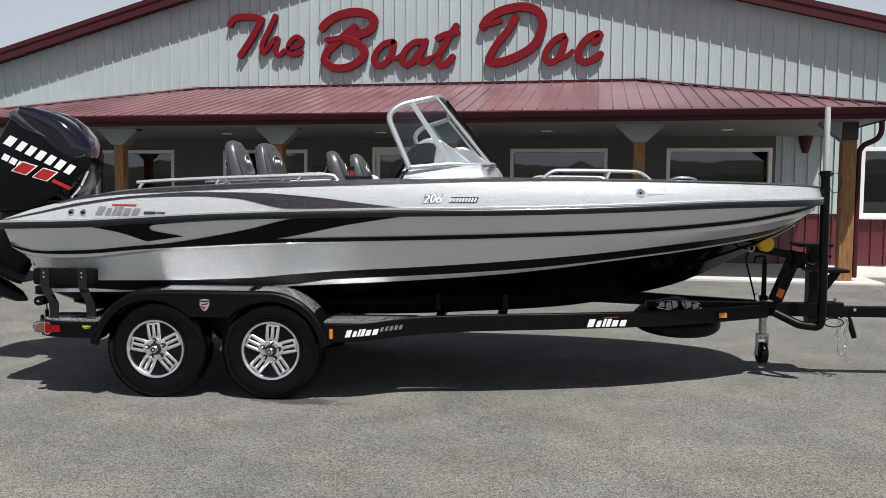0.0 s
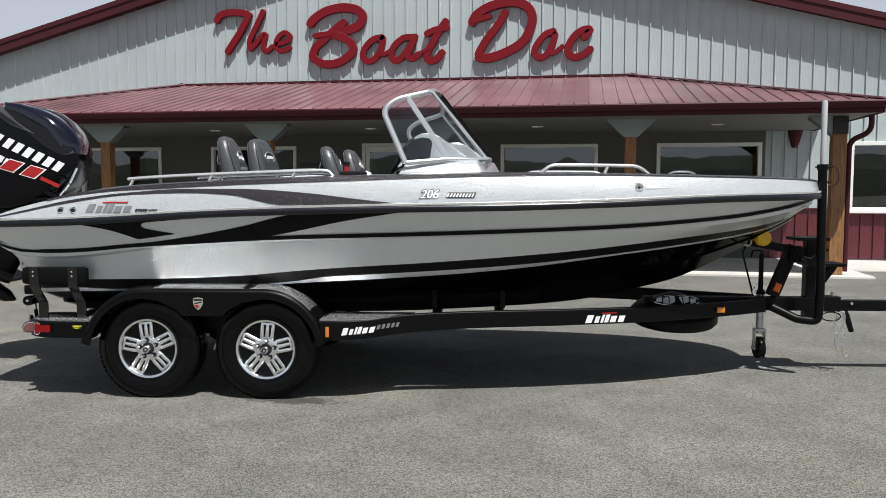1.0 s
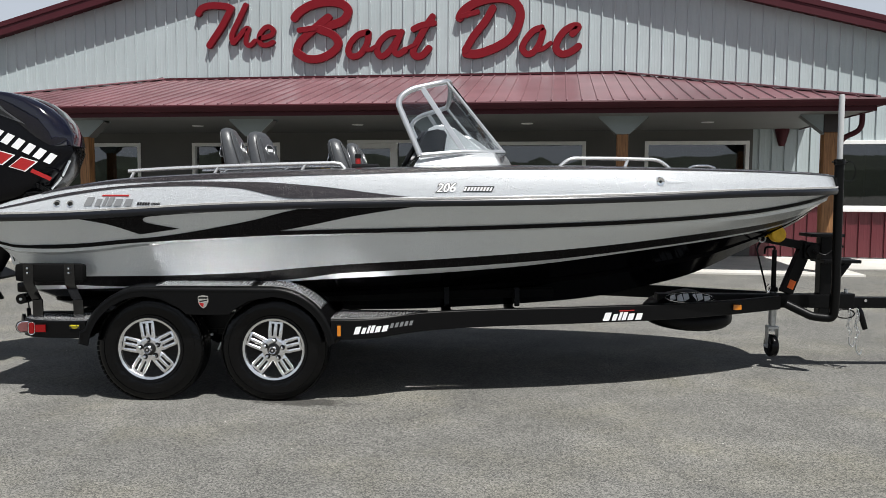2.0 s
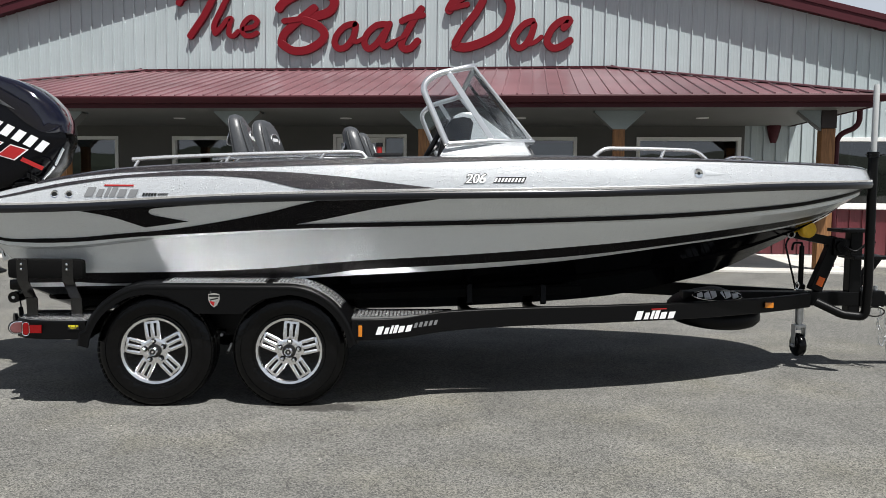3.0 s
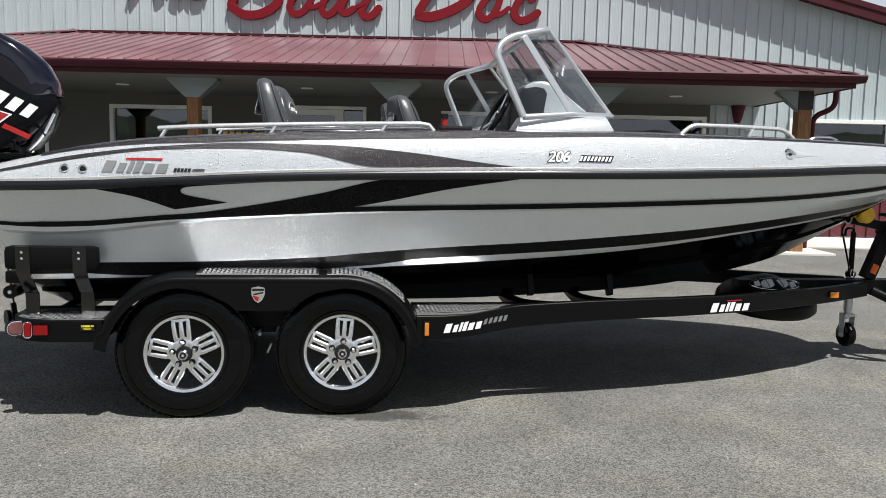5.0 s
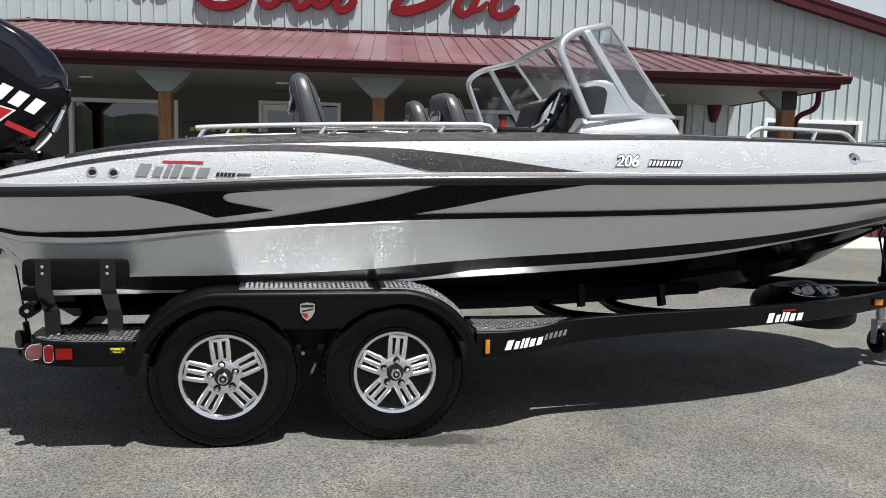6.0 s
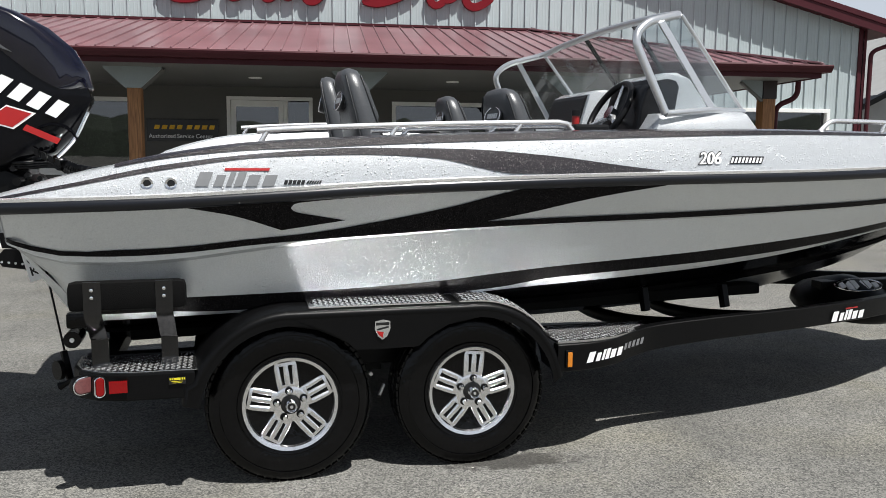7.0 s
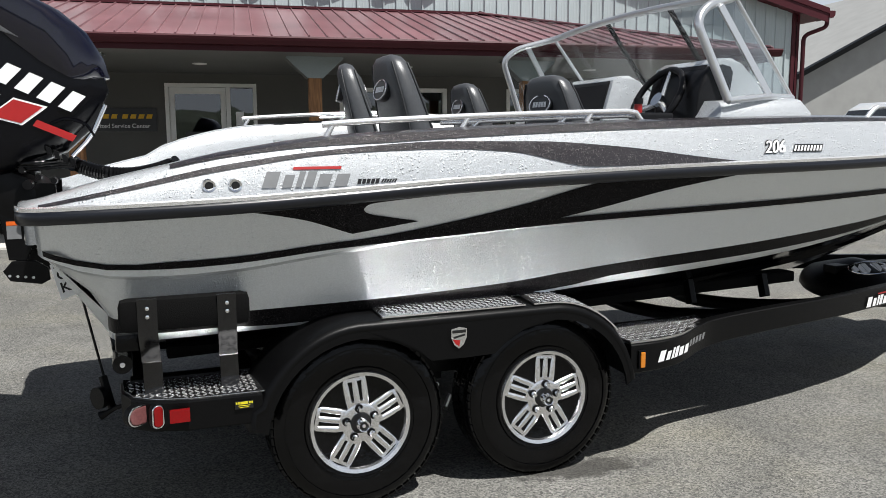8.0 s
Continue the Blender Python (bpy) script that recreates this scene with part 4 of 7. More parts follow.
def build_vehicle(name, label, at, turn, paint, roof_paint, h, length):
    v = thing(name, label, "car", at=at, rz=turn)
    L, w = length, 0.92
    k = h / 1.8
    body = [(-L / 2, 0.45), (-L / 2 + 0.02, 0.85 * k), (-L / 2 + 0.25, 1.02 * k), (-L * 0.22, 1.12 * k), (L * 0.44, 1.12 * k), (L / 2 - 0.03, 1.0 * k), (L / 2, 0.5), (L / 2 - 0.2, 0.36), (-L / 2 + 0.2, 0.36)]
    part("body", prism(body, "y", -w, w, bevel=0.07), paint, v, smooth=50)
    cab = [(-L * 0.31, 1.08 * k), (-L * 0.19, 1.66 * k), (-L * 0.14, 1.77 * k), (0.0, h - 0.005), (L * 0.2, h), (L * 0.36, h - 0.06), (L * 0.43, 1.1 * k)]
    part("cabin", prism(cab, "y", -w + 0.12, w - 0.12, bevel=0.06), roof_paint, v, smooth=50)
    for y in (-w + 0.112, w - 0.112):
        for a, b, c, d in ((-0.25, -0.165, 0.02, 0.02), (0.04, 0.04, 0.19, 0.19), (0.21, 0.21, 0.38, 0.33)):
            g = [(L * a, 1.14 * k), (L * b, 1.62 * k), (L * d, 1.66 * k), (L * c, 1.14 * k)]
            part("side_window", prism(g, "y", y - 0.006, y + 0.006), M_CARGLASS, v, "dark side window")
    g = part("windscreen", prism([(-L * 0.304, 1.13 * k), (-L * 0.202, 1.63 * k), (-L * 0.198, 1.63 * k), (-L * 0.298, 1.13 * k)], "y", -w + 0.2, w - 0.2), M_CARGLASS, v)
    part("aerial_fin", prism([(L * 0.1, h), (L * 0.13, h + 0.07), (L * 0.145, h + 0.07), (L * 0.15, h)], "y", -0.02, 0.02), M_BLACK, v)
    for x in (-L * 0.31, L * 0.30):
        for y, sg in ((-w - 0.01, -1), (w + 0.01, 1)):
            wh = part("tyre", add_lathe(bmesh.new(), [(0.2, -0.1), (0.34, -0.1), (0.36, -0.06), (0.36, 0.06), (0.34, 0.1), (0.2, 0.1)], 32, "y", (x, y - sg * 0.1, 0.36)), M_RUBBER, v, smooth=40)
            part("rim", add_lathe(bmesh.new(), [(0.001, sg * 0.02), (0.06, sg * 0.03), (0.21, sg * 0.005), (0.215, -sg * 0.05)], 24, "y", (x, y, 0.36)), M_ALU, wh, smooth=40)
    for y in (-0.6, 0.6):
        part("headlamp", box(-L / 2 - 0.01, -L / 2 + 0.1, y - 0.2, y + 0.2, 0.7 * k, 0.82 * k, 0.02), M_CARGLASS, v)
    return v


build_vehicle("parked_car", "tall parked white car with dark windows beside the shop", (13.7, 18.2, 0.115), 0, M_CARWHITE, M_CARWHITE, 2.15, 4.9)

# wooded ridge behind the yard, seen in the windows
def build_ridge():
    bm = bmesh.new()
    random.seed(5)
    n = 220
    lo, mid, hi = [], [], []
    for k in range(n + 1):
        a = radians(150 + 240 * k / n)
        r = 230 + 30 * noise.noise((k * 0.05, 1, 0))
        h = 13 + 8 * noise.noise((k * 0.06, 0, 0)) + 2.5 * noise.noise((k * 0.5, 3, 0)) + random.uniform(-0.7, 0.7)
        x, y = math.cos(a), math.sin(a)
        lo.append(bm.verts.new((x * r, y * r, -1)))
        mid.append(bm.verts.new((x * (r + 12), y * (r + 12), h * 0.6)))
        hi.append(bm.verts.new((x * (r + 30), y * (r + 30), h)))
    for k in range(n):
        bm.faces.new((lo[k], lo[k + 1], mid[k + 1], mid[k]))
        bm.faces.new((mid[k], mid[k + 1], hi[k + 1], hi[k]))
    tagged(finish("backdrop", bm, M_FOLIAGE), "low wooded ridge on the horizon", "backdrop", kind="structure")


build_ridge()


# loose pale stones on the asphalt
random.seed(11)
bm = bmesh.new()
for k in range(260):
    x, y, r = random.uniform(-5, 6), random.uniform(2.2, 12.5), random.uniform(0.002, 0.0055)
    ring = [bm.verts.new((x + r * math.cos(a) * random.uniform(0.7, 1.2), y + r * math.sin(a) * random.uniform(0.7, 1.2), 0.001)) for a in (j * math.pi / 2.5 for j in range(5))]
    top = bm.verts.new((x, y, r * 0.9))
    for j in range(5):
        bm.faces.new((ring[j], ring[(j + 1) % 5], top))
tagged(finish("loose_gravel", bm, M_CONCRETE), "few loose pale stones scattered on the asphalt", "gravel", kind="stuff")


# ---- boat ----
BOAT_AT, BOAT_TURN = (-0.308, 6.94, 0.0), 8.0
BOAT_LONG = 0.992

f_b = smooth_curve([-1.58, -1.568, -1.545, -1.50, -1.35, -0.9, -0.3, 0.5, 1.5, 2.3, 2.95, 3.5, 4.0, 4.3, 4.43, 4.48], [0.95, 1.01, 1.06, 1.095, 1.125, 1.16, 1.175, 1.185, 1.175, 1.12, 1.03, 0.895, 0.70, 0.50, 0.34, 0.2])
f_zr = smooth_curve([-1.58, -1.3, -0.9, -0.5, 0, 0.5, 1.3, 2.05, 2.8, 3.6, 4.1, 4.48], [1.207, 1.215, 1.228, 1.25, 1.28, 1.30, 1.32, 1.333, 1.356, 1.389, 1.40, 1.41])
f_zd = smooth_curve([-1.58, -1.5, -1.3, -1.09, -0.9, -0.5, 0, 0.5, 1.3, 2.05, 2.8, 3.6, 4.1, 4.48], [1.225, 1.243, 1.302, 1.35, 1.393, 1.449, 1.48, 1.502, 1.527, 1.54, 1.537, 1.527, 1.517, 1.50])
f_zm = smooth_curve([-1.53, -1.28, -1.1, -0.9, -0.5, 0, 0.47, 1.38, 2.05, 2.83, 3.66, 4.13, 4.48], [1.07, 1.012, 1.007, 1.013, 1.049, 1.08, 1.105, 1.131, 1.152, 1.183, 1.244, 1.313, 1.385])
f_zb = smooth_curve([-1.5, -0.8, -0.3, 0.3, 0.5, 0.87, 1.5, 2.45, 3.27, 3.94, 4.3, 4.48], [0.80, 0.813, 0.822, 0.85, 0.87, 0.90, 0.938, 1.008, 1.092, 1.17, 1.26, 1.37])
f_zc = smooth_curve([-1.5, 0, 0.66, 1.26, 2.06, 2.86, 3.5, 4.0, 4.3, 4.48], [0.72, 0.76, 0.805, 0.838, 0.895, 0.985, 1.06, 1.135, 1.24, 1.365])
f_zk = smooth_curve([-1.5, 1.0, 2.0, 2.6, 3.18, 3.45, 3.85, 4.16, 4.35, 4.48], [0.44, 0.455, 0.50, 0.55, 0.667, 0.74, 0.925, 1.087, 1.20, 1.35])
f_im = smooth_curve([-1.6, 0, 2.3, 3.5, 4.48], [0.10, 0.09, 0.10, 0.13, 0.08])
f_ib = smooth_curve([-1.6, 0, 1.5, 2.45, 3.27, 3.94, 4.3, 4.48], [0.18, 0.18, 0.19, 0.22, 0.27, 0.31, 0.27, 0.14])
f_ic = smooth_curve([-1.6, 0, 1.5, 2.45, 3.27, 3.94, 4.3, 4.48], [0.22, 0.22, 0.24, 0.30, 0.38, 0.42, 0.36, 0.17])


def rake(u, z):
    """How far forward the lower transom is raked at height z."""
    w = min(max((-0.95 - u) / 0.55, 0), 1.0)
    return 0.215 * w * min(max((f_zm(u) - 0.02 - z) / 0.2, 0), 1)


def side_lines(u):
    """Half-breadth and height of the lines of one side, from the rail down to the keel."""
    b = f_b(u)
    if u < -1.44:
        b -= 0.13 * (1 - math.sqrt(max(1 - ((-1.44 - u) / 0.09) ** 2, 0)))
    return [(b, f_zr(u)), (b - f_im(u), f_zm(u)), (b - f_ib(u), f_zb(u)), (b - f_ic(u), f_zc(u)), (0.0, f_zk(u))]


def side_point(u, z, out=0.004, side=-1):
    """A point of the hull's or cap's side at height z, a little proud of it."""
    zr = f_zr(u)
    if z >= zr:
        s = (z - zr) / max(f_zd(u) - zr, 0.01)
        return Vector((u, side * (f_b(u) - 0.005 - 0.06 * s ** 1.5 + out), z))
    ls = side_lines(u)
    for (b0, z0), (b1, z1) in zip(ls, ls[1:]):
        if z1 <= z <= z0:
            s = (z0 - z) / (z0 - z1)
            return Vector((u, side * (b0 + (b1 - b0) * s + out), z))
    return Vector((u, side * (ls[-2][0] + out), z))


boat = thing("boat", "silver and black metal-flake fishing boat on a trailer, wet with rain", "boat", at=BOAT_AT, rz=BOAT_TURN, long=BOAT_LONG)
STATIONS = [-1.5 + 0.1 * k for k in range(0, 54)] + [3.95, 4.05, 4.15, 4.22, 4.3, 4.36, 4.41, 4.45, 4.48]
STERN = [-1.53, -1.527, -1.52, -1.51]
STATIONS = STERN + sorted(set(round(s, 3) for s in STATIONS if s < 4.0 or s in (4.05, 4.15, 4.22, 4.3, 4.36, 4.41, 4.45, 4.48)))


f_aft = smooth_curve([-1.6, -1.12, -1.06, -0.99, -0.55, 4.5], [0.0, 0.05, 0.12, 0.55, 1.0, 1.0])


def lift(u):
    """The boat sits with its far gunwale a little higher amidships; it steps down to the aft deck."""
    return 0.075 * min(max((1.3 - u) / 1.0, 0), 1) * f_aft(u)


def skin(lines, stations, out=0.0, both=True, heel=False):
    """Skin between two or more (half-breadth, height) functions of the station."""
    bm = bmesh.new()
    for side in (-1, 1) if both else (-1,):
        rows = [[bm.verts.new((u + rake(u, f(u)[1]), side * (f(u)[0] + out), f(u)[1] + (lift(u) if heel and side > 0 else 0))) for f in lines] for u in stations]
        for a, b in zip(rows, rows[1:]):
            for k in range(len(lines) - 1):
                bm.faces.new((a[k], a[k + 1], b[k + 1], b[k]))
    return bm


def mix(f, g, s):
    return lambda u: tuple(a + (c - a) * s for a, c in zip(f(u), g(u)))


L_RAIL = lambda u: side_lines(u)[0]
L_MID = lambda u: side_lines(u)[1]
L_BLK = lambda u: side_lines(u)[2]
L_CHN = lambda u: side_lines(u)[3]
L_KEEL = lambda u: side_lines(u)[4]
# the topsides stand back a little under the knuckle
f_lip = smooth_curve([-1.53, -1.35, -1.1, -0.5, -0.1, 4.5], [0.016, 0.03, 0.032, 0.02, 0.003, 0.002])
L_LIP = lambda u: (L_MID(u)[0] - 0.004, L_MID(u)[1] - f_lip(u))
L_MID_LOW = lambda u: (L_MID(u)[0] - 0.052, L_MID(u)[1] - 0.04 - 0.7 * f_lip(u))
bm = skin([L_RAIL, mix(L_RAIL, L_MID, 0.35), mix(L_RAIL, L_MID, 0.7), L_MID, L_LIP, lambda u: (L_MID(u)[0] - 0.046, L_MID(u)[1] - 0.018 - f_lip(u)), L_MID_LOW, mix(L_MID_LOW, L_BLK, 0.5), L_BLK], STATIONS)
part("hull_side", bm, M_GREY, boat, "light grey metal-flake hull side", 35)
f_strake = smooth_curve([-1.6, -0.95, -0.7, 0.55, 0.85, 1.8, 3.0, 4.5], [0.78, 0.78, 0.97, 0.97, 0.70, 0.76, 0.96, 0.985])
L_STRAKE = lambda u: mix(L_BLK, L_CHN, f_strake(u))(u)
bm = skin([L_BLK, L_STRAKE], STATIONS)
part("chine_band", bm, M_BLACKSIDE, boat, "black metal-flake band along the chine", 35)
bm = skin([L_STRAKE, L_CHN, lambda u: (L_CHN(u)[0] - 0.012, L_CHN(u)[1] - 0.012)], STATIONS)
part("chine_strake", bm, M_GREY, boat, "pale spray strake", 35)
bm = skin([lambda u: (L_CHN(u)[0] - 0.012, L_CHN(u)[1] - 0.012), lambda u: (L_CHN(u)[0] * 0.62, L_KEEL(u)[1] + (L_CHN(u)[1] - L_KEEL(u)[1]) * 0.6), lambda u: (L_CHN(u)[0] * 0.6, L_KEEL(u)[1] + (L_CHN(u)[1] - L_KEEL(u)[1]) * 0.52), lambda u: (L_CHN(u)[0] * 0.3, L_KEEL(u)[1] + (L_CHN(u)[1] - L_KEEL(u)[1]) * 0.27), L_KEEL], STATIONS)
part("hull_bottom", bm, M_BLACKHULL, boat, "gloss black hull bottom", 30)

# transom and bow closing
u0 = STATIONS[0]
ring = [(-b, z) for b, z in side_lines(u0)] + [(b, z) for b, z in side_lines(u0)[-2::-1]]
bm = bmesh.new()
bm.faces.new([bm.verts.new((u0 + rake(u0, z), y, z)) for y, z in ring])
part("transom", bm, M_GREY, boat)
# underside of the rail where the cap overhangs the transom
bm = bmesh.new()
rows = [[bm.verts.new(p) for p in ((u, -f_b(u), f_zr(u) - 0.01), (u, f_b(u), f_zr(u) - 0.01))] for u in (-1.58, -1.565, -1.54, -1.5)]
for a, b in zip(rows, rows[1:]):
    bm.faces.new((a[0], a[1], b[1], b[0]))
part("cap_underside", bm, M_RAIL, boat)

# cap: side above the rail, deck edge band, decks
CAP_ST = [-1.58, -1.574, -1.565, -1.55, -1.53] + [u for u in STATIONS if u > -1.505]
cap_line = lambda u, s: (f_b(u) - 0.005 - 0.06 * s ** 1.5, f_zr(u) + (f_zd(u) - f_zr(u)) * s)
cap_lines = [lambda u, s=s: (f_b(u) - 0.005 - 0.06 * s ** 1.5, f_zr(u) + (f_zd(u) - f_zr(u)) * s) for s in (0, 0.25, 0.5, 0.75, 1.0)]
part("cap_side", skin(cap_lines[:-1] + [lambda u: cap_line(u, 0.86)], CAP_ST, heel=True), M_SILVER, boat, "silver metal-flake gunwale beaded with rain", 40)
L_EDGE = lambda u: (f_b(u) - 0.065, f_zd(u))
L_COAM = lambda u: (max(f_b(u) - 0.20, 0.02), f_zd(u) + 0.012)
fade = lambda u: min(max((u + 1.08) / 0.75, 0), 1)
band_top = lambda u: (f_b(u) - 0.065 - 0.135 * fade(u) - 0.01, f_zd(u) + 0.015)
part("cap_edge", skin([lambda u: cap_line(u, 0.86), lambda u: cap_line(u, 0.93), lambda u: cap_line(u, 1.0), lambda u: (f_b(u) - 0.10, f_zd(u) + 0.010), L_COAM], CAP_ST, heel=True), M_SILVER, boat, "silver flake gunwale edge", 40)
BAND_ST = [-1.08] + [u for u in CAP_ST if u > -1.08]
part("gunwale_band", skin([lambda u: tuple(c + o for c, o in zip(cap_line(u, 1.0 - 0.13 * fade(u) * (1 - 0.75 * min(max((u - 1.0) / 1.6, 0), 1))), (0.004, 0.0))), lambda u: (f_b(u) - 0.061, f_zd(u) + 0.003), lambda u: (f_b(u) - 0.075 - 0.02 * fade(u), f_zd(u) + 0.013), band_top], BAND_ST, heel=True), M_BLACKFL, boat, "dark flake band along the gunwale", 40)


def deck_height(u):
    if u > 2.25:
        return f_zd(u) - 0.03
    if u < -0.35:
        return f_zd(u) - 0.15
    return 1.02


def deck(stations, material, name):
    bm = bmesh.new()
    rows = []
    for u in stations:
        b = max(f_b(u) - 0.20, 0.02)
        z = f_zd(u) + 0.012
        h = deck_height(u)
        rows.append([bm.verts.new((p[0], p[1], p[2] + lift(u) * (p[1] / b + 1) / 2)) for p in ((u, -b, z), (u, -b + 0.02, h), (u, -b * 0.5, h + 0.012), (u, 0, h + 0.016), (u, b * 0.5, h + 0.012), (u, b - 0.02, h), (u, b, z))])
    for a, b in zip(rows, rows[1:]):
        for k in range(6):
            bm.faces.new((a[k], a[k + 1], b[k + 1], b[k]))
    return part(name, bm, material, boat, smooth=30)


deck([u for u in CAP_ST if u < -0.35] + [-0.351], M_SILVER, "aft_deck")
deck([-0.35, -0.349] + [u for u in STATIONS if -0.35 < u < 2.25] + [2.249], M_CARPET, "cockpit_floor")
deck([2.25, 2.251] + [u for u in STATIONS if u > 2.251], M_CARPET, "bow_deck")
for u in (-0.35, 2.25):
    b = f_b(u) - 0.2
    part("bulkhead", box(u - 0.01, u + 0.01, -b, b, 1.02, f_zd(u) - 0.01), M_SILVER, boat)

# inside of the gunwales along the cockpit
for side in (-1, 1):
    bm = bmesh.new()
    rows = []
    for u in [u for u in STATIONS if -1.45 < u < 2.2]:
        b, z = f_b(u) - 0.2, f_zd(u) + 0.012 + lift(u) * max(side, 0)
        rows.append([bm.verts.new((u, side * (b + dy), z + dz)) for dy, dz in ((0.012, 0.002), (-0.004, -0.012), (-0.03, -0.12), (-0.035, -0.30))])
    for p, q in zip(rows, rows[1:]):
        for k in range(3):
            bm.faces.new((p[k], p[k + 1], q[k + 1], q[k]))
    part("cockpit_liner", bm, M_SILVER, boat, "silver flake inner side", 40)

# rub rail
for side in (-1, 1):
    pts = [(u, side * (f_b(u) + 0.004), f_zr(u) - 0.006) for u in CAP_ST]
    bm = bmesh.new()
    prof = [(0.0, -0.03), (0.022, -0.022), (0.028, 0.0), (0.022, 0.014), (0.0, 0.02)]
    rows = []
    for u, y, z in pts:
        rows.append([bm.verts.new((u, y + side * a, z + c)) for a, c in prof])
    for a, b in zip(rows, rows[1:]):
        for k in range(4):
            bm.faces.new((a[k], a[k + 1], b[k + 1], b[k]))
    part("rub_rail", bm, M_RAIL, boat, "black rubber rub rail with a bright insert", 60)
    bm = bmesh.new()
    rows = []
    for u, y, z in pts:
        rows.append([bm.verts.new((u, y + side * a, z + c)) for a, c in ((0.0, 0.018), (0.02, 0.016), (0.022, 0.028), (0.0, 0.032))])
    for a, b in zip(rows, rows[1:]):
        for k in range(3):
            bm.faces.new((a[k], a[k + 1], b[k + 1], b[k]))
    part("rail_insert", bm, M_ALU, boat, "bright rail insert", 60)
# nose piece
bm = bmesh.new()
nr = []
for z0, du in ((1.515, 0.0), (1.50, 0.012), (1.42, 0.02), (1.40, 0.018), (1.352, -0.0)):
    nr.append([bm.verts.new((4.478 + du * math.cos(a / 8 * math.pi), 0.2 * math.sin(a / 8 * math.pi) if z0 > 1.36 else 0.06 * math.sin(a / 8 * math.pi), z0)) for a in range(-4, 5)])
for a, b in zip(nr, nr[1:]):
    for k in range(8):
        bm.faces.new((a[k], a[k + 1], b[k + 1], b[k]))
part("nose", bm, M_SILVER, boat, smooth=50)


def decal_strip(name, upper, lower, material, label="", out=0.003, n=40, both=False):
    """A graphic on the side between two lines given as (u, z) points."""
    fu, fl = smooth_curve(*zip(*upper)), smooth_curve(*zip(*lower))
    a, b = max(upper[0][0], lower[0][0]), min(upper[-1][0], lower[-1][0])
    bm = bmesh.new()
    rows = []
    for k in range(n + 1):
        u = a + (b - a) * k / n
        z0, z1 = fu(u), fl(u)
        if z0 - z1 < 0.001:
            z1 = z0 - 0.001
        rows.append([bm.verts.new(side_point(u, z1 + (z0 - z1) * s / 4, out)) for s in range(5)])
    for p, q in zip(rows, rows[1:]):
        for k in range(4):
            bm.faces.new((p[k], p[k + 1], q[k + 1], q[k]))
    return part(name, bm, material, boat, label, 40)


# knuckle line
for side in (-1, 1):
    bm = bmesh.new()
    rows = []
    for u in [-1.505, -1.48, -1.46] + [s for s in STATIONS if s > -1.45]:
        zm = f_zm(u)
        w = 0.019 if u > -1.2 else 0.012
        rows.append([bm.verts.new(side_point(u, zm + d, 0.004, side)) for d in (w, 0.0, -0.008)])
    for a, b in zip(rows, rows[1:]):
        for k in range(2):
            bm.faces.new((a[k], a[k + 1], b[k + 1], b[k]))
    part("knuckle_line", bm, M_BLACKSIDE, boat, smooth=50)


# graphics on the side
decal_strip("swoosh", [(-1.5, 1.238), (-1.246, 1.290), (-0.887, 1.365), (-0.48, 1.415), (-0.065, 1.440), (0.324, 1.438), (0.711, 1.414), (1.096, 1.37), (1.425, 1.336)],
            [(-1.5, 1.228), (-1.246, 1.276), (-0.887, 1.346), (-0.48, 1.398), (-0.065, 1.411), (0.2, 1.398), (0.57, 1.334), (1.425, 1.334)], M_BLACKFL, "black flake swoosh", n=60)
RAIL_LOW = [(u, f_zr(u) - 0.034) for u in (-0.82, -0.6, -0.38, -0.2, 0.0, 0.2, 0.4, 0.6, 0.8, 1.0, 1.2, 1.4)]
WEDGE_LOW = [(-0.82, f_zr(-0.82) - 0.035), (-0.64, 1.163), (-0.44, 1.098)]
decal_strip("wedge", RAIL_LOW[:3], WEDGE_LOW, M_BLACKSIDE, "black flake wedge")
decal_strip("wedge", [(-0.44, f_zr(-0.44) - 0.034), (-0.405, f_zr(-0.405) - 0.034)], [(-0.44, 1.098), (-0.405, 1.1032)], M_BLACKSIDE, "black flake wedge", n=4)
decal_strip("wedge", [(-0.405, f_zr(-0.405) - 0.034), (-0.2, f_zr(-0.2) - 0.034), (0.1, f_zr(0.1) - 0.034)], [(-0.405, 1.193), (-0.395, 1.206), (-0.37, 1.2135), (-0.33, 1.218), (-0.2, 1.229), (0.1, f_zr(0.1) - 0.035)], M_BLACKSIDE, "black flake wedge", n=60)
decal_strip("wedge", [(-0.405, 1.192), (-0.395, 1.180), (-0.37, 1.171), (-0.30, 1.158), (-0.18, 1.137)], [(-0.405, 1.1032), (-0.18, 1.136)], M_BLACKSIDE, "black flake wedge")
decal_strip("band", [(-0.5, 1.066), (-0.316, 1.085), (-0.176, 1.105), (0.279, 1.19), (0.545, f_zr(0.545) - 0.045), (0.62, f_zr(0.62) - 0.034), (0.9, f_zr(0.9) - 0.034), (1.345, f_zr(1.345) - 0.034)],
            [(-0.5, 1.06), (-0.2, 1.065), (0.1, 1.085), (0.30, 1.10), (0.603, 1.15), (0.978, 1.228), (1.345, f_zr(1.345) - 0.035)], M_BLACKSIDE, "black flake band sweeping up to the rail", n=60)


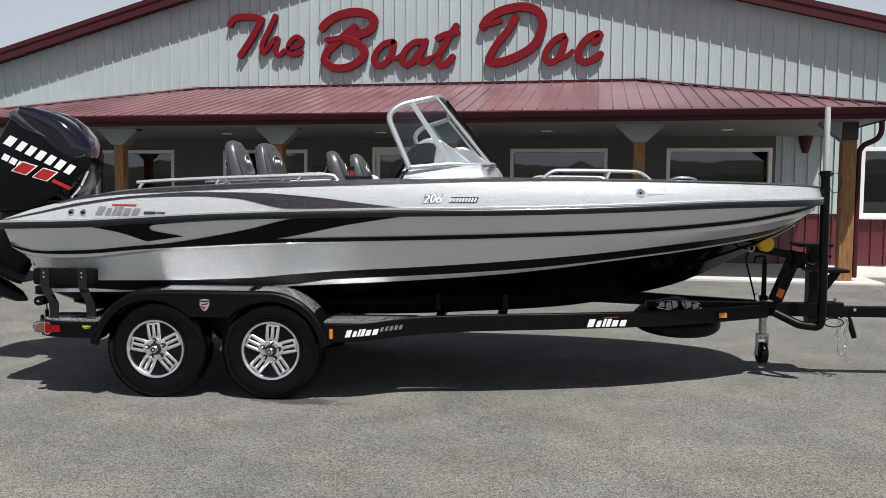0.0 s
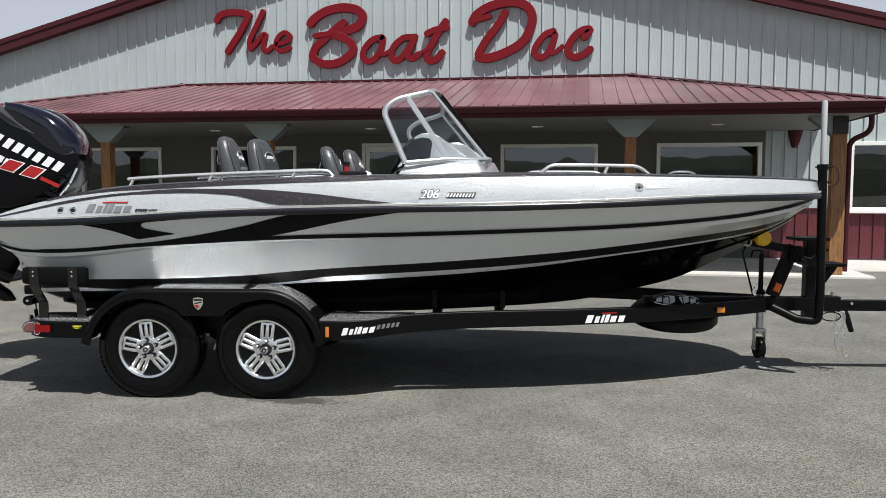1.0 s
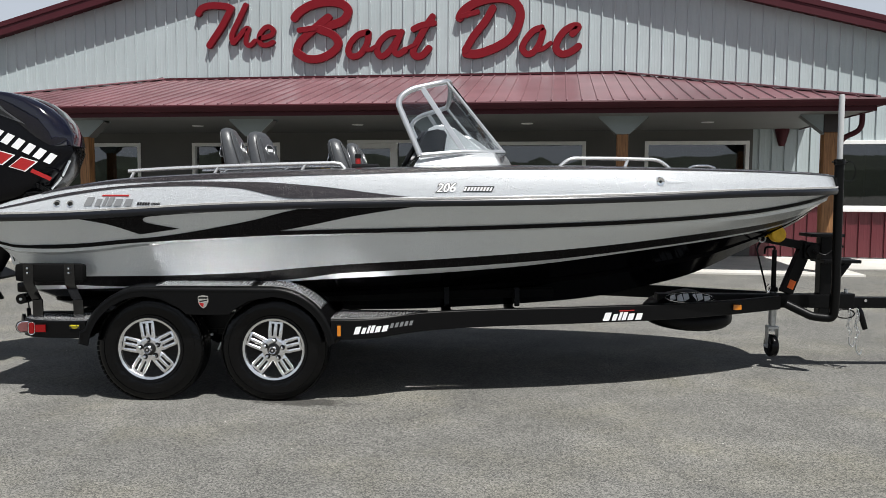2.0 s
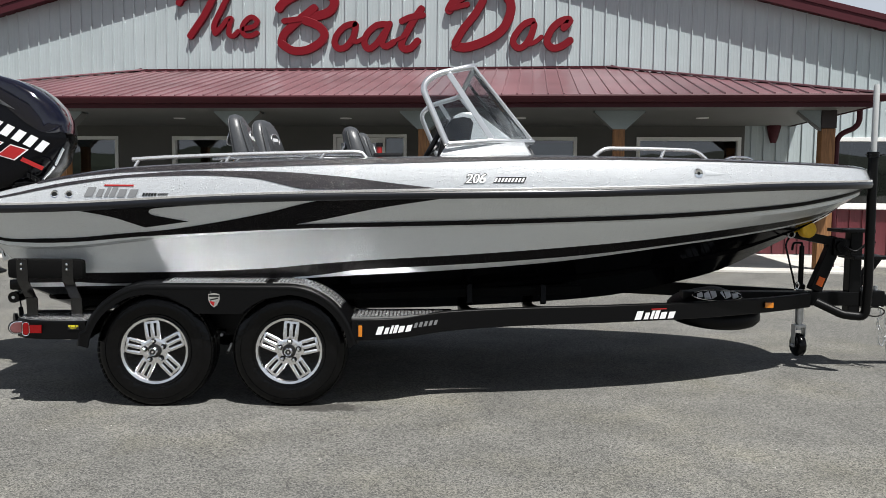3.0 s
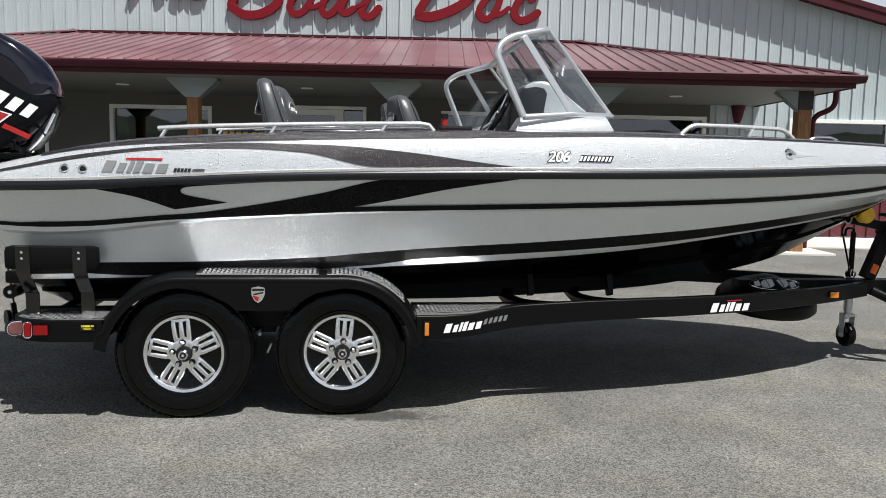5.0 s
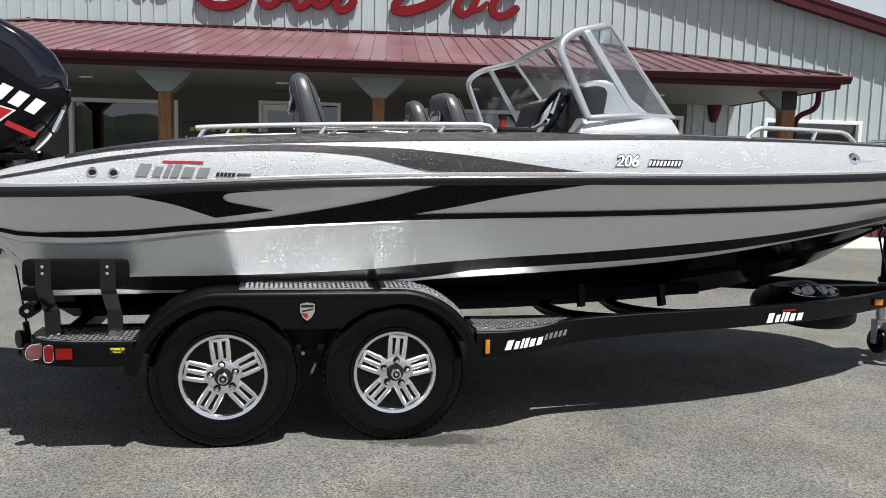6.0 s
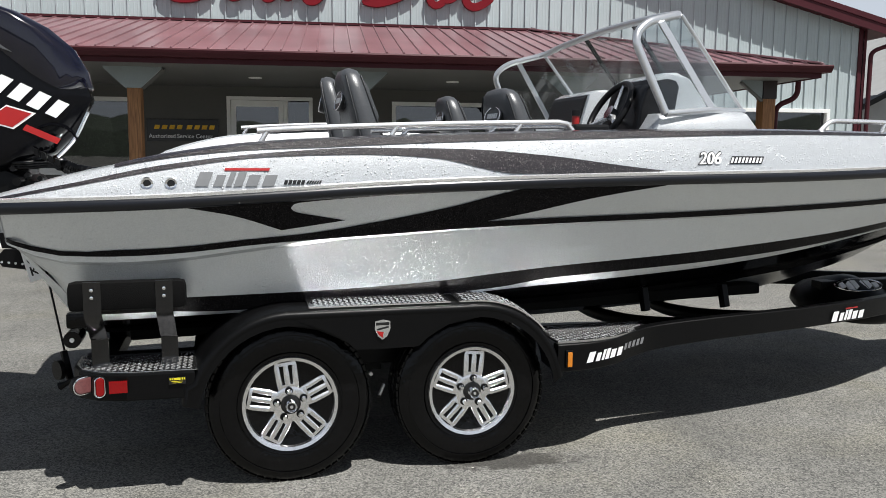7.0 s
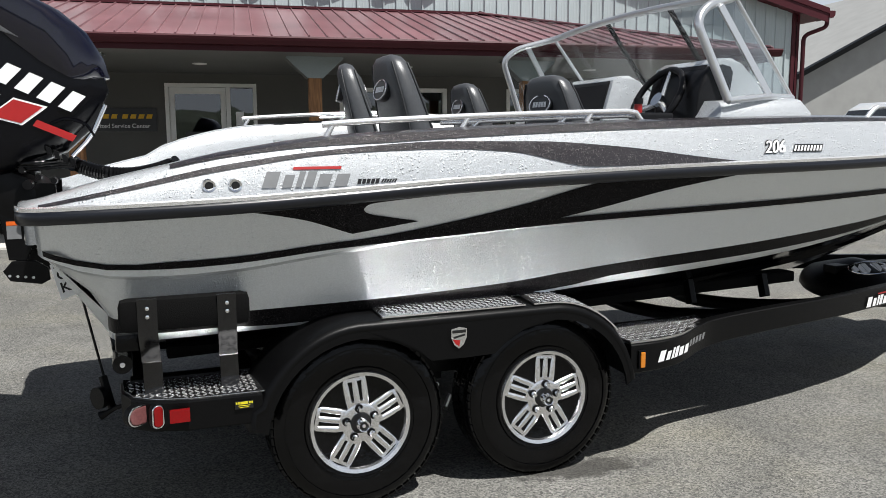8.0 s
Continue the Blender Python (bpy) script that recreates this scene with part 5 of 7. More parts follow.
def slanted_marks(name, u0, u1, z0, z1, count, material, parent, surf, slant=0.35, gap=0.38, label=""):
    """A row of plain slanted shapes that stands for lettering; surf(u, z) places them."""
    w = (u1 - u0) / count
    for k in range(count):
        bm = bmesh.new()
        a, b = u0 + k * w, u0 + (k + 1 - gap) * w
        h, sh = z1 - z0, (z1 - z0) * slant
        cols = [[bm.verts.new(surf(a + (b - a) * j / 2 + sh * s, z0 + h * s)) for s in (0, 0.5, 1)] for j in range(3)]
        for m, o in zip(cols, cols[1:]):
            for j in range(2):
                bm.faces.new((m[j], m[j + 1], o[j + 1], o[j]))
        part(name, bm, material, parent, label)


def word_blocks(name, u0, u1, z0, z1, blocks, material, parent, surf, slant=0.35, gap=0.28, label=""):
    """A word as plain slanted blocks, one (width, height) for each, that fill u0 to u1."""
    total = sum(w for w, _ in blocks)
    unit = (u1 - u0) / total
    u = u0
    for w, h in blocks:
        slanted_marks(name, u, u + w * unit * (1 - gap), z0, z0 + (z1 - z0) * h, 1, material, parent, surf, slant, 0.0, label)
        u += w * unit


SIX = ((1.15, 1.0), (0.8, 0.8), (0.5, 1.0), (0.75, 1.0), (1.05, 0.8), (1.1, 0.8))
SEVEN = ((1.25, 1), (0.95, 1), (1.0, 1), (1.0, 1), (1.0, 1), (1.0, 1), (0.95, 1))
on_side = lambda u, z: side_point(u, z, 0.004)
word_blocks("name_mark", -0.78, -0.455, 1.281, 1.337, SIX, M_DECALGREY, boat, on_side, slant=0.4, label="grey slanted name mark")
slanted_marks("name_accent", -0.665, -0.49, 1.343, 1.353, 1, M_DECALRED, boat, on_side, gap=0.0, label="thin red accent")
slanted_marks("name_mark", -0.435, -0.35, 1.288, 1.306, 5, M_DECALBLACK, boat, on_side, gap=0.2, label="small black mark")
slanted_marks("name_mark", -0.345, -0.285, 1.291, 1.304, 6, M_DECALBLACK, boat, on_side, slant=0.7, gap=0.3, label="small black mark")


def text_on(name, body, size, material, parent, place, label="", shear=0.2, offset=0.004):
    """Flat letters laid on a curved surface by place(x, y)."""
    cu = bpy.data.curves.new(name, "FONT")
    cu.body, cu.size, cu.shear, cu.offset = body, size, shear, offset
    cu.align_x = "LEFT"
    tmp = bpy.data.objects.new(name, cu)
    scene.collection.objects.link(tmp)
    me = bpy.data.meshes.new_from_object(tmp.evaluated_get(bpy.context.evaluated_depsgraph_get()))
    bpy.data.objects.remove(tmp)
    bm = bmesh.new()
    bm.from_mesh(me)
    bpy.data.meshes.remove(me)
    for v in bm.verts:
        v.co = place(v.co.x, v.co.y)
    return part(name, bm, material, parent, label)


for dx in (0.0, 0.005):
    text_on("model_number", "206", 0.08, M_DECALBLACK, boat, lambda x, y: side_point(1.476 + dx + x + 0.3 * y, 1.379 + y + 0.02 * x, 0.0035), "black outline of the model number", 0.0, 0.0038)
    text_on("model_number", "206", 0.08, M_DECALWHITE, boat, lambda x, y: side_point(1.476 + dx + x + 0.3 * y, 1.379 + y + 0.02 * x, 0.0055 + dx * 0.05), "white model number", 0.0, 0.0)
slanted_marks("model_mark", 1.648, 1.835, 1.382, 1.418, 9, M_DECALBLACK, boat, on_side, slant=0.5, gap=0.0, label="black edge of a script mark")
slanted_marks("model_mark", 1.653, 1.837, 1.387, 1.412, 9, M_DECALWHITE, boat, lambda u, z: side_point(u, z, 0.006), slant=0.5, gap=0.4, label="small white script mark")

# drains and bow eyelet
for u in (-0.957, -0.868):
    c = side_point(u, 1.292, 0.0)
    bm = add_lathe(bmesh.new(), [(0.0145, 0.004), (0.0155, -0.006), (0.022, -0.008), (0.026, 0.002)], 18, "y", c)
    part("drain_fitting", bm, M_CHROME, boat, "chrome through-hull drain", 50)
    part("drain_hole", add_lathe(bmesh.new(), [(0.001, -0.0035), (0.0143, -0.003), (0.0144, 0.004)], 14, "y", c), M_DECALBLACK, boat, "dark drain bore")
c = side_point(2.946, 1.452, 0.0)
part("eyelet", add_lathe(bmesh.new(), [(0.008, 0.004), (0.01, -0.01), (0.026, -0.012), (0.034, 0.006)], 20, "y", c), M_CHROME, boat, "chrome bow light eyelet", 50)
part("eyelet_core", add_lathe(bmesh.new(), [(0.001, -0.006), (0.0075, -0.005), (0.0076, 0.004)], 14, "y", c), M_DECALBLACK, boat, "dark eyelet core")
# moulded flute behind the eyelet
bm = bmesh.new()
rows = []
for k in range(9):
    u = 2.99 + 0.16 * k / 8
    h = 0.02 * (1 - k / 8)
    rows.append([bm.verts.new(side_point(u, 1.456 - 0.008 * k / 8 + h * s, 0.001 + 0.006 * (1 - k / 8) * (1 - abs(s)))) for s in (-1, -0.4, 0.4, 1)])
for a, b in zip(rows, rows[1:]):
    for k in range(3):
        bm.faces.new((a[k], a[k + 1], b[k + 1], b[k]))
part("flute", bm, M_SILVER, boat, smooth=60)


# grab rails
def grab_rail(u0, u1, y_of, h0, h1, feet, r=0.0125, up=0):
    """A bent tube on short posts along the gunwale."""
    base = lambda u: Vector((u, y_of(u), f_zd(u) + 0.012 + up * lift(u)))
    n = 14
    pts = [base(u0 + 0.0) + Vector((0, 0, h0))]
    for k in range(1, n):
        u = u0 + (u1 - 0.09 - u0) * k / n
        pts.append(base(u) + Vector((0, 0, h0 + (h1 - h0) * k / n)))
    pts += [base(u1 - 0.08) + Vector((0, 0, h1)), base(u1 - 0.035) + Vector((0, 0, h1 * 0.8)), base(u1) + Vector((0, 0, -0.01))]
    part("grab_rail", tube(pts, r, 10), M_ALU, boat, "polished aluminium grab rail", 60)
    for u in feet:
        b = base(u)
        f = (u - u0) / (u1 - u0)
        part("rail_foot", tube([b + Vector((-0.02, 0, -0.01)), b + Vector((0.012, 0, h0 + (h1 - h0) * f))], 0.011, 8), M_ALU, boat, smooth=60)


for side in (-1, 1):
    yy = lambda u, side=side: side * (f_b(u) - 0.13)
    grab_rail(-0.53, 0.89, yy, 0.045, 0.038, (-0.5, 0.05, 0.62), up=max(side, 0))
    grab_rail(-0.05, 0.885, lambda u, side=side: side * (f_b(u) - 0.15), 0.02, 0.018, (0.1, 0.5), 0.009, up=max(side, 0))
    for a, b in ((2.28, 3.04),):
        y2 = lambda u, side=side: side * (f_b(u) - 0.12)
        pb = lambda u, h, y2=y2: Vector((u, y2(u), f_zd(u) + 0.012 + h))
        pts = rounded([pb(a, -0.01), pb(a + 0.07, 0.05), pb((a + b) / 2, 0.052), pb(b - 0.08, 0.05), pb(b, -0.01)], 0.05)
        part("bow_rail", tube(pts, 0.0125, 10), M_ALU, boat, "polished aluminium bow rail", 60)
        for u in (a + (b - a) * 0.6,):
            part("rail_foot", tube([pb(u - 0.015, -0.01), pb(u + 0.01, 0.05)], 0.011, 8), M_ALU, boat, smooth=60)
for u in (3.28,):
    for side in (-1, 1):
        b = Vector((u, side * (f_b(u) - 0.15), f_zd(u) + 0.012 + lift(u) * max(side, 0)))
        part("cleat", tube(rounded([b + Vector((-0.09, 0, 0.002)), b + Vector((-0.05, 0, 0.018)), b + Vector((0.05, 0, 0.018)), b + Vector((0.09, 0, 0.002))], 0.03), 0.009, 8), M_CHROME, boat, "flush chrome pull-up cleat", 60)

# ---- windshield, consoles ----
WS_TOP = [(1.215, -0.985, 1.97), (1.30, -0.955, 2.045), (1.545, -0.86, 2.11), (1.562, -0.62, 2.135), (1.57, -0.3, 2.15), (1.572, 0.0, 2.155)]
WS_TOP += [(x, -y, z) for x, y, z in WS_TOP[-2::-1]]


def bar(bm, a, b, w, h, n=1):
    beam(bm, a, b, w, h, 0.004, up=(0.2, 1, 0.1))


shield = part("windshield_frame", add_tube(bmesh.new(), rounded([(1.372, -1.035, 1.615)] + [Vector(p) for p in WS_TOP] + [(1.372, 1.035, 1.615)], 0.07, 5), 0.02, 12), M_ALUFRAME, boat, "brushed aluminium wrap-around windshield frame", 50)
WS_BOT = [(1.372, -1.035, 1.615), (1.65, -0.985, 1.64), (1.925, -0.86, 1.645), (1.95, -0.55, 1.655), (1.96, -0.3, 1.66), (1.962, 0.0, 1.66)]
WS_BOT += [(x, -y, z) for x, y, z in WS_BOT[-2::-1]]
part("windshield_sill", tube([Vector(p) for p in WS_BOT], 0.016, 8), M_ALUFRAME, boat, smooth=50)
for side in (-1, 1):
    bm = bmesh.new()
    beam(bm, (1.385, side * 0.94, 2.052), (1.655, side * 0.985, 1.648), 0.035, 0.014, 0.003, up=(0, 1, 0))
    part("windshield_mullion", bm, M_ALUFRAME, boat)
    part("windshield_pillar", tube([(1.545, side * 0.86, 2.105), (1.925, side * 0.86, 1.645)], 0.011, 8), M_ALUFRAME, boat, smooth=50)
    bm = bmesh.new()
    beam(bm, (1.585, side * 0.3, 2.148), (1.975, side * 0.3, 1.66), 0.022, 0.02, 0.003, up=(0, 1, 0))
    part("windshield_mullion", bm, M_BLACK, boat, "black centre mullion")
    panes = [[(1.372, side * 1.03, 1.62), (1.66, side * 0.985, 1.645), (1.385, side * 0.94, 2.05), (1.30, side * 0.955, 2.04), (1.225, side * 0.985, 1.965)],
             [(1.66, side * 0.985, 1.645), (1.925, side * 0.86, 1.648), (1.545, side * 0.86, 2.105), (1.385, side * 0.94, 2.05)],
             [(1.925, side * 0.86, 1.648), (1.95, side * 0.55, 1.656), (1.96, side * 0.3, 1.66), (1.57, side * 0.3, 2.148), (1.562, side * 0.6, 2.132), (1.545, side * 0.86, 2.105)]]
    for p in panes:
        bm = bmesh.new()
        lo = [bm.verts.new(q) for q in p]
        hi = [bm.verts.new(Vector(q) + Vector((0.003, side * -0.004, 0.003))) for q in p]
        bm.faces.new(lo)
        bm.faces.new(hi)
        for k in range(len(p)):
            bm.faces.new((lo[k], lo[(k + 1) % len(p)], hi[(k + 1) % len(p)], hi[k]))
        pane = part("windshield_pane", bm, M_SHIELD, boat, "clear acrylic pane, rain-spotted")
        pane.visible_shadow = False
bm = bmesh.new()
p = [(1.96, -0.3, 1.66), (1.962, 0, 1.66), (1.96, 0.3, 1.66), (1.57, 0.3, 2.148), (1.572, 0, 2.153), (1.57, -0.3, 2.148)]
bm.faces.new([bm.verts.new(q) for q in p])
bmesh.ops.solidify(bm, geom=bm.faces[:], thickness=0.004)
part("windshield_pane", bm, M_SHIELD, boat, "clear acrylic walk-through pane").visible_shadow = False

# fairings under the windshield, dash and consoles
for side in (-1, 1):
    secs = []
    for y, g in ((1.035, 0.0), (1.03, 0.3), (0.985, 0.85), (0.93, 1.0), (0.5, 1.0), (0.30, 1.0)):
        top = 1.535 + 0.085 * g
        secs.append([(1.325 + 0.05 * g, side * y, top), (1.89 - 0.05 * g + (1.035 - y) * 0.2, side * y, top + 0.02 * g), (1.93 + (1.035 - y) * 0.2, side * y, 1.5), (1.30, side * y, 1.5)])
    part("console_fairing", loft(secs), M_SILVER, boat, "silver flake console fairing", 40)
    prof = [(1.28, 1.05), (1.33, 1.5), (1.42, 1.80), (1.47, 1.825), (1.54, 1.83), (1.60, 1.80), (1.85, 1.62), (1.9, 1.05)]
    w0, w1 = (0.42, 0.86) if side < 0 else (0.22, 0.78)
    du = 0.17 if side > 0 else 0.0
    prof = [(u + du, z) for u, z in prof]
    bm = prism(prof, "y", side * w0, side * w1, bevel=0.02)
    part("console", bm, M_SILVER, boat, "silver flake console pod", 40)
    face = prism([(u + du, z) for u, z in ((1.262, 1.1), (1.312, 1.5), (1.40, 1.775), (1.415, 1.795), (1.428, 1.793), (1.33, 1.49), (1.28, 1.1))], "y", side * (w0 + 0.03), side * (w1 - 0.03), bevel=0.004)
    part("dash_panel", face, M_DASH, boat, "black dash panel")
    if side < 0:
        hood = prism([(1.30, 1.45), (1.345, 1.66), (1.375, 1.745), (1.41, 1.785), (1.48, 1.80), (1.53, 1.79), (1.55, 1.76), (1.50, 1.45)], "y", -w1 - 0.008, -w0 - 0.12, bevel=0.02)
        part("instrument_hood", hood, M_DASH, boat, "black instrument hood", 40)
# steering wheel
c, nrm = Vector((1.30, -0.60, 1.64)), Vector((-0.86, 0, 0.5)).normalized()
e1 = Vector((0, 1, 0))
e2 = nrm.cross(e1)
ring = [c + 0.17 * (e1 * math.cos(a * math.pi / 16) + e2 * math.sin(a * math.pi / 16)) for a in range(32)]
wheel = part("steering_wheel", tube(ring, 0.017, 8, True), M_DASH, boat, "black rimmed steering wheel with bright spokes", 60)
for a in (0.5, 2.6, 4.7):
    part("spoke", tube([c - nrm * 0.03, c + 0.165 * (e1 * math.cos(a) + e2 * math.sin(a))], [0.016, 0.011], 8), M_ALU, wheel, smooth=60)
part("hub", tube([c - nrm * 0.06, c + nrm * 0.005], [0.03, 0.038], 14), M_CHROME, wheel, smooth=40)
part("steering_column", tube([c - nrm * 0.06, c - nrm * 0.2], 0.04, 12), M_DASH, boat, smooth=40)
# throttle lever and red kill switch
part("throttle_box", box(0.92, 1.1, -1.0, -0.94, 1.44, 1.56, 0.012), M_DASH, boat, "black throttle box")
part("red_handle", tube([(0.955, -0.93, 1.52), (0.955, -0.93, 1.60)], 0.018, 10), M_DECALRED, boat, "red extinguisher handle", 40)
part("red_handle_cap", tube([(0.955, -0.93, 1.60), (0.955, -0.93, 1.625)], 0.022, 10), M_DASH, boat, smooth=40)


# seats
def build_seat(at, turn, high):
    """A padded folding fishing seat, seen mostly by its back."""
    s = new("seat")
    s.parent = boat
    s["label"] = "dark grey padded vinyl fishing seat with an oval badge"
    SEC = ((0.0, 0.15, 0.10, 0.21), (0.10, 0.118, 0.092, 0.215), (0.25, 0.078, 0.08, 0.205), (0.40, 0.04, 0.066, 0.188), (0.52, 0.01, 0.058, 0.162), (0.585, -0.004, 0.052, 0.135), (0.615, -0.009, 0.038, 0.10), (0.627, -0.010, 0.012, 0.055))
    secs = []
    for z, u, d, w in SEC:
        z *= high / 0.625
        secs.append([(u + d * math.copysign(abs(math.cos(a)) ** 0.7, math.cos(a)), w * math.copysign(abs(math.sin(a)) ** 0.5, math.sin(a)), z) for a in (k * math.pi / 12 for k in range(24))])
    part("backrest", loft(secs), M_VINYL, s, "dark grey vinyl backrest", 60)
    for yy in (-1, 1):
        for k in (-0.72, 0.72):
            pts = [(u + d * k, yy * w * 0.93, z * high / 0.625) for z, u, d, w in SEC[:-2]]
            part("piping", tube(pts, 0.005, 6), M_VINYLDARK, s, smooth=60)
    # headrest pad on the front, and an oval badge on both faces
    pad = loft([[(u + d + o, w * 0.62 * e, z * high / 0.625) for e in (-1, 1)] + [(u + d - 0.02, w * 0.62 * e, z * high / 0.625) for e in (1, -1)] for z, u, d, w, o in ((0.36, 0.06, 0.06, 0.2, 0.0), (0.38, 0.052, 0.06, 0.2, 0.014), (0.54, 0.0, 0.056, 0.165, 0.016), (0.575, -0.004, 0.052, 0.15, 0.0))])
    part("headrest_pad", pad, M_VINYL, s, smooth=50)
    for face in (-1, 1):
        m = pose(-0.043, 0, high * 0.735, 0, 14, 0) if face < 0 else pose(0.088, 0, high * 0.735, 0, 14, 180)
        bz = bmesh.new()
        add_lathe(bz, [(0.001, -0.010), (0.076, -0.010), (0.083, -0.004), (0.082, 0.02)], 32, "x")
        bmesh.ops.transform(bz, matrix=m @ Matrix.Diagonal((1, 1, 0.62, 1)), verts=bz.verts)
        part("badge", bz, M_DECALBLACK, s, "black oval badge with a bright rim", 40)
        rim = tube([m @ Vector((-0.011, 0.077 * math.cos(a * math.pi / 14), 0.047 * math.sin(a * math.pi / 14))) for a in range(28)], 0.004, 6, True)
        part("badge_rim", rim, M_ALU, s, smooth=60)
        for k in range(5):
            y0 = 0.05 - k * 0.021
            part("badge_mark", box(-0.0135, -0.011, y0 - 0.015, y0, -0.013, 0.013, 0, m), M_DECALWHITE, s, "pale mark on the badge")
    cz = bmesh.new()
    add_box(cz, 0.16, 0.56, -0.22, 0.22, -0.05, 0.09, 0.05)
    part("cushion", cz, M_VINYL, s, smooth=60)
    part("pedestal", tube([(0.33, 0, -0.05), (0.33, 0, 1.02 - at[2])], 0.035, 12), M_ALUFRAME, s, smooth=40)
    s.matrix_basis = pose(*at, 0, 0, turn)
    return s


build_seat((-0.042, -0.385, 1.24), 3, 0.59)
build_seat((-0.023, 0.446, 1.273), -12, 0.59)
build_seat((0.743, -0.482, 1.22), 10, 0.53)
build_seat((0.752, 0.565, 1.25), 0, 0.53)


# ---- trailer ----
trailer = thing("boat_trailer", "black powder-coated tandem-axle boat trailer with aluminium tread plates", "trailer", at=BOAT_AT, rz=BOAT_TURN, long=BOAT_LONG)


def build_wheel(u, side):
    """Tyre on a five-spoke bright alloy rim; the outer face looks along side."""
    w = new("wheel")
    w.empty_display_size = 0.1
    w.parent = trailer
    w.matrix_basis = pose(u, side * 0.965, 0.347, 0, 0, 0 if side < 0 else 180)
    R = 0.355
    prof = [(0.195, 0.09), (0.215, 0.102), (0.27, 0.108), (0.315, 0.102), (0.34, 0.088), (0.352, 0.072), (0.355, 0.04), (0.355, -0.04), (0.352, -0.072), (0.34, -0.088), (0.315, -0.102), (0.27, -0.108), (0.215, -0.102), (0.195, -0.09)]
    tyre = part("tyre", add_lathe(bmesh.new(), prof, 64, "y"), M_RUBBER, w, "black tyre, wet in streaks", 35)
    for k, rr in enumerate((0.222, 0.300)):
        ring = [(rr * math.cos(a * math.pi / 32), -0.1075 + 0.001 * k, rr * math.sin(a * math.pi / 32)) for a in range(64)]
        part("sidewall_ring", tube(ring, 0.0025, 4, True), M_RUBBER, w)
    # tread blocks round the shoulders, one joined piece
    bm = bmesh.new()
    for k in range(64):
        a = k * 2 * math.pi / 64
        for y0, y1, sh in ((-0.089, -0.055, 0.0), (-0.045, -0.005, 0.04), (0.005, 0.045, 0.0), (0.055, 0.089, 0.04)):
            m = Matrix.Rotation(a + sh, 4, "Y")
            rr = 0.344 if abs(y0 + y1) > 0.12 else 0.350
            add_box(bm, -0.0135, 0.0135, y0, y1, rr, rr + 0.008, 0, m)
    tr = part("tread", bm, M_RUBBER, w)
    tr["kind"] = "stuff"
    # rim
    rim = part("rim", add_lathe(bmesh.new(), [(0.178, 0.09), (0.182, -0.05), (0.184, -0.085), (0.19, -0.104), (0.204, -0.109), (0.209, -0.1), (0.207, -0.085), (0.2, 0.09)], 56, "y"), M_WHEEL, w, "polished five-spoke alloy rim", 35)
    part("rim_barrel", add_lathe(bmesh.new(), [(0.001, 0.02), (0.17, 0.02), (0.181, 0.03), (0.181, 0.06), (0.001, 0.06)], 40, "y"), M_BLACK, w, "dark brake drum behind the spokes")
    for k in range(5):
        a = radians(97 + 72 * k)
        m = Matrix.Rotation(-a, 4, "Y")
        bm = bmesh.new()
        # a flat spoke with two long slots: an inner and an outer bridge, and three fingers between them
        face = smooth_curve([0.05, 0.10, 0.15, 0.194], [-0.099, -0.1, -0.095, -0.088])

        def slab(r0, r1, h0, h1, c0=0.0, c1=0.0, n=3):
            """A strip of the spoke from r0 to r1; half-widths h0, h1 about the side offsets c0, c1."""
            rows = []
            for q in range(n + 1):
                f = q / n
                r, h, c = r0 + (r1 - r0) * f, h0 + (h1 - h0) * f, c0 + (c1 - c0) * f
                y, e, g = face(r), min(0.0085, h * 0.62), min(0.0085, h * 0.62) * 0.4
                rows.append([bm.verts.new(m @ Vector(v)) for v in ((r, y + 0.009, c - h), (r, y + 0.0025, c - h + g), (r, y, c - h + e), (r, y, c + h - e), (r, y + 0.0025, c + h - g), (r, y + 0.009, c + h), (r, y + 0.04, c + h), (r, y + 0.04, c - h))])
            for p, q in zip(rows, rows[1:]):
                for j in range(8):
                    bm.faces.new((p[j], p[(j + 1) % 8], q[(j + 1) % 8], q[j]))
            bm.faces.new(rows[0])
            bm.faces.new(rows[-1])

        slab(0.058, 0.087, 0.044, 0.0475, n=1)
        slab(0.168, 0.179, 0.051, 0.052, n=1)
        slab(0.179, 0.193, 0.052, 0.064, n=2)
        for c0, c1, h in ((-0.035, -0.0385, 0.0135), (0.0, 0.0, 0.0135), (0.035, 0.0385, 0.0135)):
            slab(0.087, 0.168, h, h, c0, c1)
        # floor of the slots
        fl = bmesh.new()
        quad = [(0.08, -0.04), (0.175, -0.042), (0.175, 0.042), (0.08, 0.04)]
        fr = [fl.verts.new(m @ Vector((r, face(r) + 0.011, o))) for r, o in quad]
        bk = [fl.verts.new(m @ Vector((r, face(r) + 0.034, o))) for r, o in quad]
        fl.faces.new(fr)
        fl.faces.new(bk)
        for j in range(4):
            fl.faces.new((fr[j], fr[(j + 1) % 4], bk[(j + 1) % 4], bk[j]))
        part("slot_floor", fl, M_WHEELDARK, w, "dark grey slot between the fingers")
        part("spoke", bm, M_WHEEL, w, smooth=50)
    part("centre_disc", add_lathe(bmesh.new(), [(0.03, -0.05), (0.038, -0.09), (0.043, -0.102), (0.07, -0.103), (0.078, -0.099), (0.082, -0.05)], 30, "y"), M_WHEEL, w, smooth=40)
    part("hub_cap", add_lathe(bmesh.new(), [(0.001, -0.140), (0.018, -0.140), (0.0185, -0.149), (0.0215, -0.151), (0.024, -0.147), (0.0245, -0.05)], 28, "y"), M_CHROME, w, "bright hub cup with a dark face", 40)
